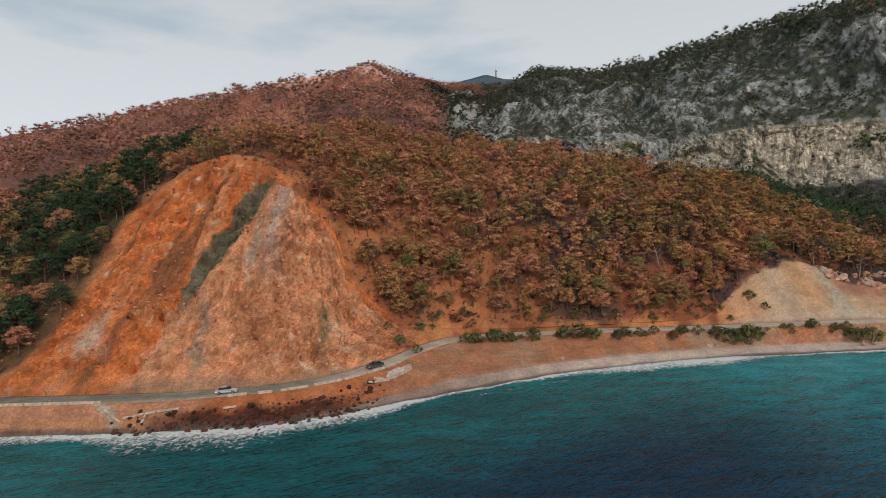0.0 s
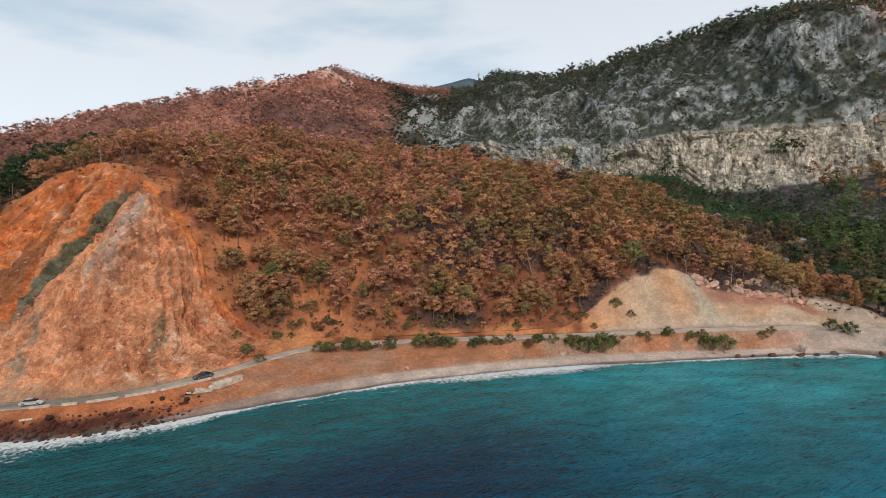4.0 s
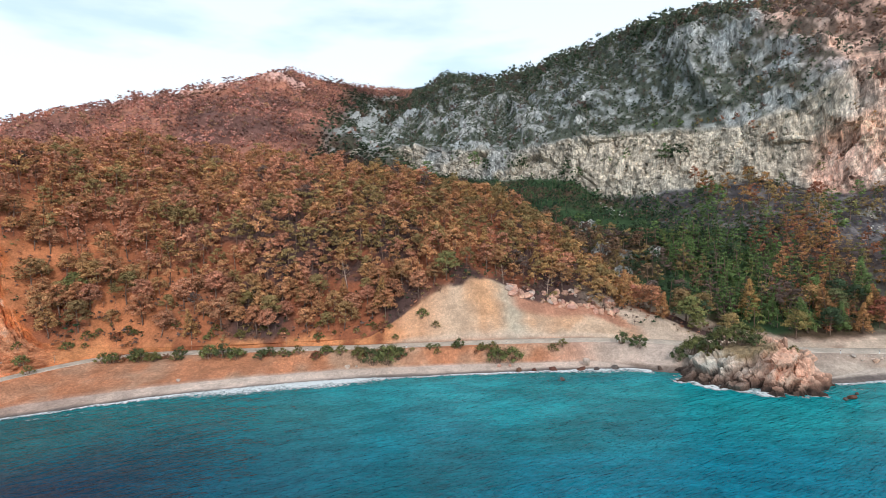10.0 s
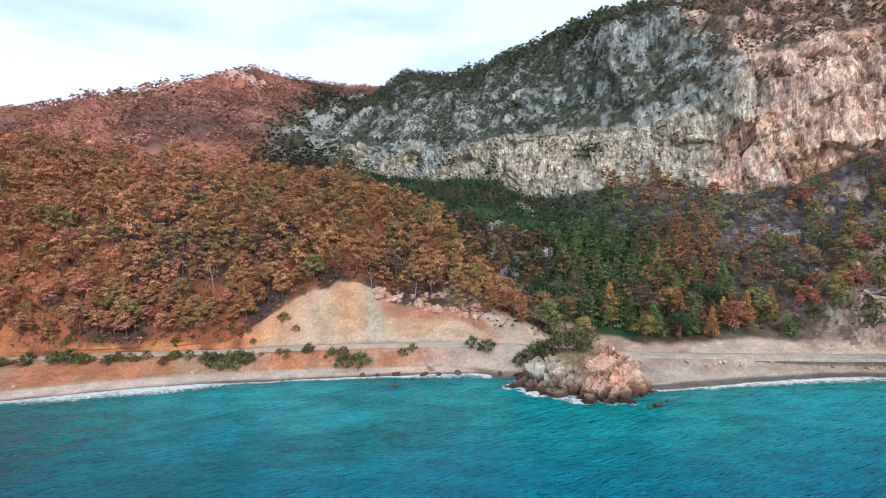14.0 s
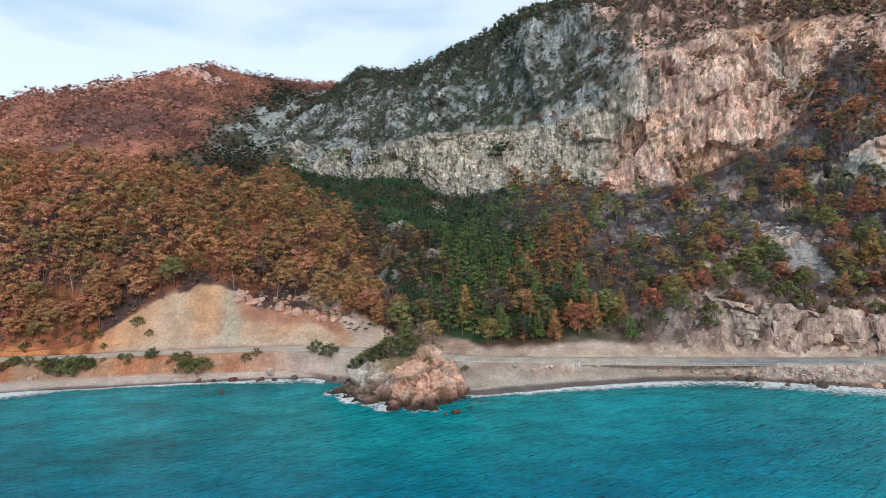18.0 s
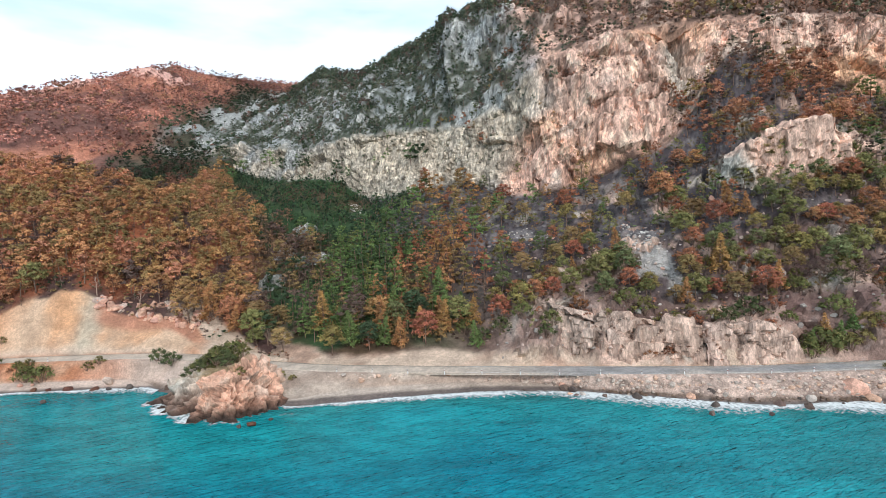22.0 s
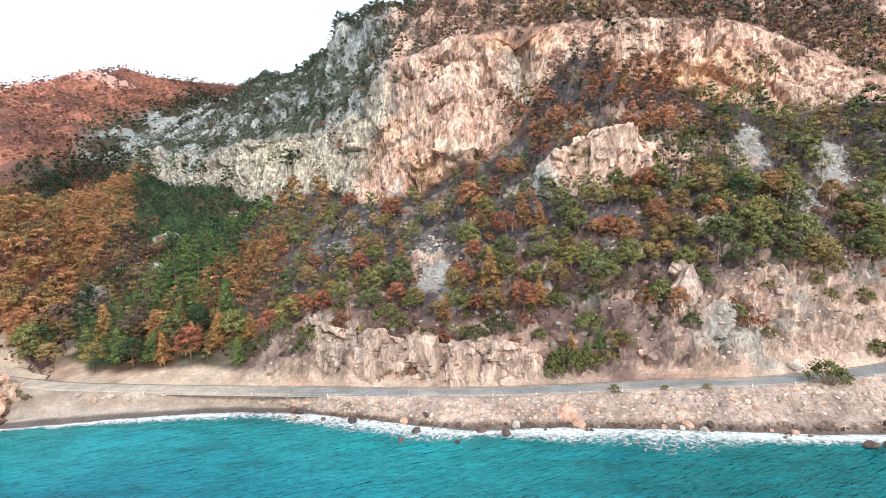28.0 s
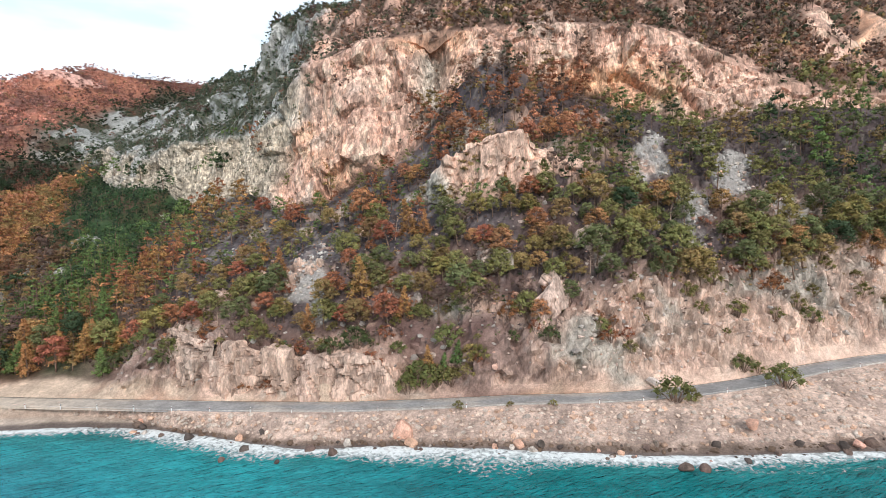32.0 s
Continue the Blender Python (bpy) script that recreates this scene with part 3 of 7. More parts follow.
# the far mountain behind it
FAR_FOOT = [(-700, 230, 10), (-300, 235, 25), (-160, 250, 42), (-94, 270, 58), (15, 300, 58), (90, 330, 55), (140, 380, 60)]
FAR_MID = [(-700, 330, 50), (-344, 330, 84), (-243, 350, 100), (-191, 370, 110), (-122, 400, 125), (-69, 430, 136), (0, 450, 128), (60, 440, 98), (140, 520, 110)]
FAR_TOP = [(-700, 400, 70), (-420, 405, 104), (-344, 420, 120), (-243, 480, 151), (-191, 520, 173), (-163, 560, 192), (-122, 580, 202), (-100, 620, 218), (-84, 628, 230), (-69, 630, 227), (-50, 645, 222), (-15, 780, 245), (15, 850, 258), (60, 800, 244), (90, 760, 232), (140, 740, 190)]
FAR_BACK = [(-700, 520, 40), (-344, 560, 90), (-122, 720, 150), (15, 1000, 200), (140, 900, 150)]


def far_rock(p, m):
    """Bare pink rock along the far ridge and on its face."""
    x = p[..., 0]
    ridge = step(-0.20, -0.06, fbm(p, 22, 3, 113)) * step(1.72, 1.84, m) * step(2.1, 2.02, m) * step(-235, -190, x) * step(-95, -115, x)
    face = step(0.35, 0.6, bell(x, -68, 26) * bell(m, 1.70, 0.09) + 0.5 * fbm(p, 16, 3, 114))
    patch = step(0.35, 0.6, bell(x, -120, 14) * bell(m, 1.78, 0.06) + 0.5 * fbm(p, 14, 3, 115))
    return np.maximum(ridge, np.maximum(face, patch))


mx = spaced((-700, -420, 8), (-420, 141, 3))
p, mark = loft(mx, [FAR_FOOT, FAR_MID, FAR_TOP, FAR_BACK], [44, 60, 8], 8)


def rise(p, m):
    return (fbm(p, 70, 4, 101) * 20 * (1 - bell(m, 2.0, 0.25)) - np.abs(fbm(p, 50, 3, 103)) * 20 * bell(m, 1.3, 0.6) + fbm(p, 12, 3, 104) * 2.5 + far_rock(p, m) * np.abs(fbm(p, 9, 3, 105)) * 12 + far_crag(p, m) * np.abs(fbm(p, 8, 3, 106)) * 14) * step(3.0, 2.6, m)


def far_green(p, m):
    """The dark green flank towards the valley, where the far mountain meets the limestone."""
    return step(-14, 22, p[..., 0] + 0.08 * (p[..., 1] - 416) + 22 * fbm(p, 30, 4, 116)) * step(1.9, 1.55, m)


def far_crag(p, m):
    """Pale limestone crags on that flank."""
    return step(0.02, 0.08, fbm(p * (1, 0.5, 1), 15, 4, 117) + 0.10 * bell(m, 1.0, 0.5)) * far_green(p, m) * step(-5, 20, p[..., 0]) * step(0.62, 0.80, m)


def tint(p, n, m):
    c = mixc((0.50, 0.22, 0.14), (0.20, 0.10, 0.08), step(-0.2, 0.3, fbm(p, 40, 4, 111)))
    c = mixc(c, (0.06, 0.07, 0.045), far_green(p, m) * 0.9)
    c = mixc(c, (0.40, 0.41, 0.385), far_crag(p, m))
    return mixc(c, (0.78, 0.47, 0.38), far_rock(p, m))


FARM, FARM_N, FARM_M, _ = sheet("mountain_far", p, mark, rise, tint, LAND, "far reddish wooded mountain ridge")

# the eastern mountain: valley floor, roadside cuts, scree slopes, limestone cliffs and summit
CUT_TOP = [(20, 318, 54), (100, 262, 43), (140, 225, 30), (160, 190, 17), (172, 166, 9), (184, 152, 7), (200, 152, 9), (215, 150, 10), (230, 145, 8), (240, 142, 13), (249, 142, 17), (262, 138, 17), (275, 133.5, 14), (290, 132, 15), (302, 132, 17), (316, 129, 19), (327, 131, 17), (339, 130, 20), (356, 137, 26), (377, 141, 26), (400, 147, 30), (440, 156, 34), (700, 190, 50)]
EAST_MID = [(20, 350, 68), (60, 340, 62), (100, 295, 50), (140, 252, 40), (170, 222, 29), (192, 203, 28), (222, 188, 32), (250, 165, 30), (278, 152, 30), (300, 151, 35), (316, 152, 40), (340, 153, 42), (365, 156, 41), (389, 159, 41), (430, 168, 46), (700, 205, 66)]
CLIFF_FOOT = [(20, 405, 88), (60, 405, 86), (90, 372, 74), (119, 330, 65), (151, 303, 64), (170, 292, 60), (180, 285, 52), (187, 277, 49), (200, 261, 50), (215, 246, 51), (235, 232, 53), (246, 217, 47), (260, 205, 45), (275, 199, 48), (289, 192, 55), (300, 189, 60), (310, 191, 70), (318, 195, 84), (326, 198, 92), (336, 199, 92), (346, 200, 87), (357, 199, 81), (376, 197, 75), (390, 190, 68), (412, 189, 71), (434, 189, 72), (460, 195, 72), (700, 235, 86)]
CLIFF_TOP = [(20, 415, 98), (60, 420, 104), (100, 370, 92), (137, 331, 84), (168, 304, 84), (196, 284, 84), (221, 260, 80), (234, 240, 78), (246, 229, 81), (253, 221, 86), (262, 212, 95), (276, 207, 99), (290, 207, 104), (313, 205, 105), (333, 206, 107), (357, 206, 107), (383, 205, 106), (398, 204, 101), (407, 203, 96), (416, 200, 89), (438, 194, 78), (453, 197, 75), (700, 240, 92)]
SHOULDER = [(20, 480, 125), (60, 490, 130), (100, 480, 135), (130, 450, 136), (155, 405, 134), (173, 373, 129), (188, 345, 127), (200, 322, 127), (216, 300, 130), (232, 288, 135), (246, 280, 138), (278, 268, 141), (300, 258, 141), (340, 254, 142), (400, 256, 141), (700, 300, 140)]
SUMMIT = [(20, 640, 172), (60, 615, 180), (90, 580, 192), (108, 562, 198), (122, 550, 190), (140, 530, 180), (152, 515, 174), (166, 500, 178), (188, 465, 174), (206, 430, 172), (224, 405, 172), (260, 380, 173), (300, 355, 172), (350, 345, 174), (400, 345, 176), (700, 360, 180)]
EAST_BACK = [(20, 760, 130), (108, 680, 150), (188, 600, 130), (300, 480, 130), (700, 500, 130)]
ex = spaced((20, 100, 2.5), (100, 460, 0.9), (460, 701, 5))
iy, iz = road_line(ex, HALF + 0.2)
vy, vz = knots([(20, 300, 50), (100, 235, 32), (130, 190, 14), (145, 168, 5), (160, 152, 3), (172, 146, 3.5), (184, 140, 4)], ex, 3)
k = step(172, 188, ex)
iy, iz = vy * (1 - k) + iy * k, vz * (1 - k) + iz * k
p, mark = loft(ex, [(iy, iz), (iy + 0.8, iz - 0.2), CUT_TOP, EAST_MID, CLIFF_FOOT, CLIFF_TOP, SHOULDER, SUMMIT, EAST_BACK], [1, 18, 26, 34, 52, 40, 44, 8], 3)


s = np.clip(mark - 1, 0, 1)[:, None]
foot, head = p[1], p[(mark >= 2).argmax()].copy()
steep = np.clip(step(252, 258, ex) * step(304, 298, ex) + 0.8 * step(233, 239, ex) * step(252, 248, ex) + 0.8 * step(313, 317, ex) * step(346, 338, ex), 0, 1)
inside = (mark > 1) & (mark < 2)
p[inside, :, 1] = (foot[:, 1] + (head[:, 1] - foot[:, 1]) * (s * (1 - steep) + s ** 3.2 * steep) + 14 * s * (1 - s) * step(241, 245, ex) * step(306, 301, ex))[inside]
p[inside, :, 2] = (foot[:, 2] + (head[:, 2] - foot[:, 2]) * (s * (1 - steep) + (1 - (1 - s) ** 1.5) * steep))[inside]


def scree(p):
    """Tongues of loose grey stones that run down the slope."""
    x, y = p[..., 0], p[..., 1]
    edge = fbm(p, 6, 4, 165) * 1.3
    out = np.zeros(x.shape)
    for cx, cy, lean, wide, far in ((277, 151, 0.25, 5.2, 11), (372, 171, -0.5, 5, 8), (396, 168, -0.6, 6, 8), (405, 162, -0.5, 6, 6), (377, 155, -0.6, 5, 8), (183, 260, 0.2, 3, 12), (250, 176, 0.3, 4, 8)):
        u, v = (x - cx) + lean * (y - cy), y - cy
        out = np.maximum(out, step(1.15, 0.85, np.sqrt((u / wide) ** 2 + (v / far) ** 2) + edge))
    return out


def scorched(p):
    """The hill's rust-coloured wood runs on round its back, as far as this line across the valley head: above 1 on the valley's side."""
    return (p[..., 0] + 0.44 * (p[..., 1] - 229) + 12 * fbm(p, 12, 3, 243)) / 140.0


def crags(p):
    """Above nought where bare limestone shows through the scrub on the heights."""
    x, z = p[..., 0], p[..., 2]
    ribs = 0.16 - np.abs(fbm(p * (1, 0.35, 0.5), 24, 3, 122))
    swath = bell(x, 222, 24) * step(78, 84, z) * step(106, 95, z) + 0.7 * bell(x, 196, 16) * bell(z, 104, 10) + 0.8 * bell(x - 0.3 * (z - 100), 248, 9) * bell(z, 96, 9)
    return 0.8 * fbm(p * (1, 0.8, 1.2), 9, 4, 121) + 0.9 * ribs - 0.02 - 0.04 * step(215, 150, x) - 0.30 * swath + 0.22 * bell(x, 250, 18) * step(118, 106, z) - 0.30 * step(136, 160, z + 0.10 * (x - 200)) - 0.24 * step(258, 290, x) + 0.26 * step(440, 470, x)


def rocky(p, m):
    """Bare rock: the cliff band, the craggy flank above it and the outcrops by the road."""
    x = p[..., 0]
    band = step(3.98, 4.06, m) * step(5.06, 4.96, m)
    crag = step(4.95, 5.05, m) * step(6.9, 6.3, m) * step(0.0, 0.07, crags(p))
    cut = step(1.0, 1.1, m) * step(2.06, 1.94, m) * step(234, 244, x) * (1 - 0.9 * bell(x, 309, 14) * step(1.25, 1.5, m))
    outcrop = step(0.13, 0.22, fbm(p, 10, 4, 123)) * step(1.9, 2.1, m + 0.6 * step(334, 344, x)) * step(3.9, 3.6, m) * step(225, 255, x)
    return band, crag, cut, outcrop


def rise(p, m):
    band, crag, cut, outcrop = rocky(p, m)
    w = p + 1.2 * np.stack((fbm(p, 6, 3, 9), fbm(p, 6, 3, 10), fbm(p, 6, 3, 11)), -1)
    slant = w @ np.array(((0.94, 0.0, -0.34), (0.0, 1.0, 0.0), (0.34, 0.0, 0.94)))
    fa, ia, ca = facets(slant, (13, 13, 19), 131)
    fb, ib, cb = facets(slant, (4.2, 4.2, 8.0), 133)
    fc, ic, cc = facets(w, (1.8, 1.8, 2.0), 135)
    x = p[..., 0]
    recess = 7.0 * bell(x, 310, 5.5) * step(4.0, 4.25, m) - 4.0 * bell(x, 286, 11) * step(5.1, 4.7, m) - 3.0 * bell(x, 236, 7) + 2.5 * bell(x, 252, 3)
    calm = 1 - 0.62 * step(172, 186, x) * step(264, 252, x) * step(5.0, 4.9, m)
    joint = step(0.045, 0.0, np.abs(fbm(w * (1, 1, 0.14), 6, 3, 147)))
    face = calm * (fa * 4.2 + fb * 1.5) + fc * 0.5 - 1.0 * joint - 0.9 * step(0.07, 0.0, ca) - 1.3 * step(0.06, 0.0, np.abs(fbm(p * (1, 1, 0.2), 10, 3, 136)))
    ribs = (0.2 - np.abs(fbm(p * (1, 0.35, 0.5), 24, 3, 122))) * 22 * step(5.05, 5.35, m) * step(6.9, 6.5, m)
    big = fbm(p, 34, 4, 137) * 6.5 * step(2.2, 3.0, m) * step(4.1, 3.7, m) + fbm(p, 40, 4, 139) * 6 * step(5.0, 5.5, m) * step(7.2, 6.8, m)
    low = (1 - 0.55 * cut) * fb * 2.6 + fc * 0.9 + fbm(p, 6, 4, 141) * 0.8 - 0.8 * step(0.06, 0.0, np.abs(fbm(p * (1, 1, 0.4), 8, 3, 142)))
    small = (fc * (0.8 + 0.5 * step(330, 342, x)) + 0.5 * fbm(p, 1.6, 2, 144)) * step(225, 245, x)
    edge = step(1.0, 1.3, m)
    return band * (face - recess) + crag * (0.5 * face + 0.8) + ribs + edge * (np.maximum(cut, outcrop) * low + small * step(4.0, 3.6, m)) + big * edge + 0.4 * fbm(p, 4, 3, 145) * edge


def tint(p, n, m):
    x, z = p[..., 0], p[..., 2]
    band, crag, cut, outcrop = rocky(p, m + 0.05 * fbm(p, 7, 3, 150))
    drip = fbm(p * (1, 1, 0.16), 3.2, 4, 151)
    warm = step(255, 270, x + 13 * step(80, 64, z) + 12 * fbm(p, 16, 3, 153))
    pale = mixc(GREY, BUFF, step(-0.25, 0.15, fbm(p, 22, 3, 155) + 0.35 * band * bell(x, 205, 40)) * (0.25 + 0.75 * band))
    pink = mixc((0.84, 0.545, 0.415), (0.85, 0.50, 0.33), step(0.05, 0.35, fbm(p, 26, 3, 157) + 0.35 * bell(x, 368, 24) * bell(z, 86, 12)))
    pink = mixc(pink, (0.66, 0.60, 0.51), step(0.20, 0.40, fbm(p, 22, 3, 158)) * 0.5)
    pale = mixc(pale, (0.80, 0.66, 0.50), band * (0.15 + 0.35 * step(205, 250, x)))
    rock = mixc(pale, pink, warm) * (0.99 + 0.17 * warm - 0.10 * step(100, 125, z))[..., None]
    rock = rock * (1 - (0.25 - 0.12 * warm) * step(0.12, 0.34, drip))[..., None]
    rock = mixc(rock, (0.52, 0.49, 0.41), bell(x + 3 * fbm(p, 8, 3, 159), 309, 6.5) * step(66, 74, z) * step(102, 96, z) * 0.85)
    rock = mixc(rock, (0.86, 0.50, 0.27), bell(x, 362, 13) * bell(z, 85 + 4 * fbm(p, 9, 2, 160), 7) * 0.7)
    rock = mixc(rock, (0.80, 0.68, 0.52), band * step(176, 192, x + 6 * fbm(p, 9, 3, 162)) * step(242, 232, x) * step(54, 64, z) * 0.75)
    # crevice shade painted in: rock darkened along the same lines that cut the relief
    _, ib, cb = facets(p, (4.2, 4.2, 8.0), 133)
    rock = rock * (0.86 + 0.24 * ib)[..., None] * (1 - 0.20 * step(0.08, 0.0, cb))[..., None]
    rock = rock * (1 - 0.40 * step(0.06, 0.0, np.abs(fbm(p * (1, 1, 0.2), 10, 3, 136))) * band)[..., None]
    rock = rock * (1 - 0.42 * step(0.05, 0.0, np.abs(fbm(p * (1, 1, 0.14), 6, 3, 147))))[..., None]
    soil = mixc((0.29, 0.20, 0.165), (0.17, 0.11, 0.09), step(-0.2, 0.1, fbm(p, 15, 4, 161)))
    soil = mixc(soil, BURNT, step(-0.28, 0.06, fbm(p, 20, 4, 163) + 0.25 * bell(m, 3.75, 0.35)) * step(1.95, 2.3, m) * 0.9)
    soil = mixc(soil, (0.17, 0.105, 0.092), step(1.2, 0.6, np.sqrt(((x - 306) / 17) ** 2 + ((z - 21) / 12) ** 2) + 0.7 * fbm(p, 7, 3, 175)) * 0.9)
    soil = mixc(soil, (0.36, 0.34, 0.315), scree(p))
    green = mixc((0.040, 0.075, 0.028), (0.09, 0.06, 0.035), step(-0.1, 0.2, fbm(p, 20, 3, 167)))
    soil = mixc(soil, green, step(238, 205, x) * step(1.1, 1.5, m + 0.3 * fbm(p, 6, 3, 166)))
    soil = mixc(soil, mixc((0.075, 0.066, 0.072), (0.21, 0.19, 0.185), step(0.02, 0.34, fbm(p, 2.6, 4, 176) + 0.5 * fbm(p, 9, 3, 181))), step(186, 200, x + 9 * fbm(p, 12, 3, 177)) * step(345, 315, x) * step(2.75, 3.1, m + 0.35 * fbm(p, 12, 3, 178)) * 0.9)
    soil = mixc(soil, (0.20, 0.085, 0.05), step(1.05, 0.98, scorched(p)) * step(3.9, 3.6, m) * step(1.1, 1.5, m) * step(195, 215, p[..., 1]))
    heights = mixc(mixc((0.085, 0.095, 0.070), (0.19, 0.12, 0.09), step(235, 290, x)), rock * 0.85, 0.75 * step(-0.05, 0.22, fbm(p, 3.5, 4, 179)))
    soil = mixc(soil, heights, step(4.90, 4.98, m))
    sand = mixc((0.53, 0.41, 0.31), (0.43, 0.29, 0.21), step(-0.1, 0.25, fbm(p, 8, 3, 169)))
    soil = mixc(soil, sand, step(1.45, 1.15, m + 0.5 * fbm(p, 8, 3, 168) - 0.45 * step(192, 184, x) - 0.05 * step(238, 222, x) + 0.3 * bell(x, 312, 18)))
    soil = mixc(soil, mixc((0.64, 0.47, 0.37), (0.46, 0.33, 0.26), step(-0.05, 0.3, fbm(p, 6, 4, 172))), step(330, 352, x) * step(2.1, 1.8, m + 0.4 * fbm(p, 7, 3, 170)))
    _, ic, cc = facets(p, (1.8, 1.8, 2.0), 135)
    soil = soil * (0.88 + 0.24 * ic)[..., None]
    soil = mixc(soil, (0.46, 0.40, 0.36), step(0.30, 0.42, fbm(p, 1.7, 3, 180)) * step(225, 245, x) * step(4.0, 3.8, m) * 0.35)
    low = mixc((0.72, 0.51, 0.40), (0.58, 0.52, 0.44), step(0.0, 0.3, fbm(p, 12, 3, 171) + 0.25 * bell(x, 250, 12))) * (0.86 + 0.22 * ib)[..., None] * (1 - 0.22 * step(0.10, 0.0, cb))[..., None]
    low = low * (0.95 - 0.15 * step(286, 300, x))[..., None]
    c = mixc(soil, low, np.maximum(cut * step(-0.12, 0.06, fbm(p, 9, 3, 173)), outcrop))
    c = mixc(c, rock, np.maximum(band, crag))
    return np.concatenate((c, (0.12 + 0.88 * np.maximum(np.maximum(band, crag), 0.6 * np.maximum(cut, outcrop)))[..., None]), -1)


EAST, EAST_N, EAST_M, _ = sheet("mountain_east", p, mark, rise, tint, CLIFF, "limestone cliffs above burnt scree slopes and roadside rock cuts", smooth=False, soft=LAND)

# ---- sea ----
# stretched vary paints the waves' light and dark streaks into the water colour
SEA = material("sea_water", rough=0.16, tint=True, vary=0.16, vary_size=5.0, spec=0.2, stretch=(0.6, 1.3, 1))
nt = SEA.node_tree
bs = nt.nodes["Principled BSDF"]
bs.inputs["IOR"].default_value = 1.33
geo = nt.nodes.new("ShaderNodeNewGeometry")
prev = None
for scale, stretch, dist, turn in ((0.07, (1.4, 0.55, 1.0), 0.9, 35), (0.42, (2.4, 0.6, 1.0), 2.3, 28), (1.15, (2.0, 0.6, 1), 1.0, 22), (2.6, (1.4, 0.7, 1), 0.2, 40)):
    mp = nt.nodes.new("ShaderNodeMapping")
    mp.vector_type = "TEXTURE"
    mp.inputs["Scale"].default_value = stretch
    mp.inputs["Rotation"].default_value = (0, 0, radians(turn))
    nz = nt.nodes.new("ShaderNodeTexNoise")
    nz.inputs["Scale"].default_value, nz.inputs["Detail"].default_value = scale, 3.0
    bp = nt.nodes.new("ShaderNodeBump")
    bp.inputs["Strength"].default_value, bp.inputs["Distance"].default_value = 1.0, dist
    nt.links.new(geo.outputs["Position"], mp.inputs[0])
    nt.links.new(mp.outputs[0], nz.inputs["Vector"])
    nt.links.new(nz.outputs["Fac"], bp.inputs["Height"])
    if prev:
        nt.links.new(prev.outputs[0], bp.inputs["Normal"])
    prev = bp
nt.links.new(prev.outputs[0], bs.inputs["Normal"])
gx = np.concatenate((np.arange(-4800, -300, 250), np.arange(-300, 620, 4.0), np.arange(620, 4801, 250)))
gy = np.concatenate((np.arange(-4800, -200, 250), np.arange(-200, 20, 10), np.arange(20, 172, 2.0)))
wx, wy = np.meshgrid(gx, gy)
wp = np.stack((wx, wy, wx * 0), -1)
off = shore_at(wx) - wy
c = mixc((0.020, 0.320, 0.350), (0.008, 0.200, 0.290), step(10, 55, off + 26 * fbm(wp * (0.6, 1, 1), 45, 4, 201)))
c = mixc(c, (0.022, 0.375, 0.435), step(0.05, 0.32, fbm(wp * (0.5, 1, 1), 34, 3, 203) + 0.28 * bell(wx, 205, 50)) * step(80, 25, off) * 0.85)
c = mixc(c, (0.008, 0.115, 0.135), step(0.05, 0.3, fbm(wp * (0.6, 1, 1), 26, 3, 205)) * 0.55)
c = mixc(c, (0.004, 0.080, 0.095), step(100, 30, wx) * step(-15, 10, off) * 0.65)
c = mixc(c, (0.003, 0.030, 0.075), step(95, 35, wx) * step(18, 48, off + 12 * fbm(wp, 40, 3, 207)) * 0.85)
c = mixc(c, (0.045, 0.40, 0.44), step(218, 250, wx) * step(318, 292, wx) * step(0, 8, off) * step(62, 40, off + 14 * fbm(wp, 20, 3, 208)) * 0.35)
c = mixc(c, (0.008, 0.17, 0.18), step(296, 330, wx) * step(0, 6, off) * 0.8)
c = mixc(c, (0.05, 0.26, 0.25), step(9, 1, off) * (0.2 + 0.4 * step(0, 90, wx)))
tagged(new("water", mesh_of("water", wp.reshape(-1, 3), grid_faces(*wx.shape), SEA, c.reshape(-1, 3))), "teal and deep blue rippled sea", "sea", kind="structure")

# flat country under and behind the mountains, to the horizon
gx = np.concatenate((np.arange(-4800, -300, 300), np.arange(-300, 700, 20), np.arange(700, 4801, 300)))
gy = np.concatenate((np.arange(156, 400, 12.0), np.arange(400, 4801, 300)))
wx, wy = np.meshgrid(gx, gy)
wp = np.stack((wx, wy, wx * 0 + 1.2), -1)
tagged(new("ground", mesh_of("ground", wp.reshape(-1, 3), grid_faces(*wx.shape), LAND, mixc((0.10, 0.06, 0.035), (0.06, 0.07, 0.035), step(-0.2, 0.2, fbm(wp, 90, 3, 7))).reshape(-1, 3))), "dry scrubby ground under the mountains", "ground", kind="structure")

# ---- trees and shrubs ----
rng = np.random.default_rng(7)
LEAF = material("pine_needles", rough=0.75, tint=True, vary=0.22, vary_size=1.6, spread=0.35, spec=0.15)
WOODS = material("woodland_needles", rough=0.78, tint=True, vary=0.25, vary_size=3.0, spec=0.12)
BARK = material("grey_brown_bark", rough=0.95, colour=(0.20, 0.135, 0.10), vary=0.3, vary_size=0.5, bump=0.03, bump_size=0.15)
DEADWOOD = material("bleached_dead_wood", rough=0.9, colour=(0.42, 0.31, 0.24), vary=0.2, vary_size=0.4)
OCTA = np.array([(1, 0, 0), (-1, 0, 0), (0, 1, 0), (0, -1, 0), (0, 0, 1), (0, 0, -1)], float)
OCTA_F = np.array([(0, 2, 4), (2, 1, 4), (1, 3, 4), (3, 0, 4), (2, 0, 5), (1, 2, 5), (3, 1, 5), (0, 3, 5)])


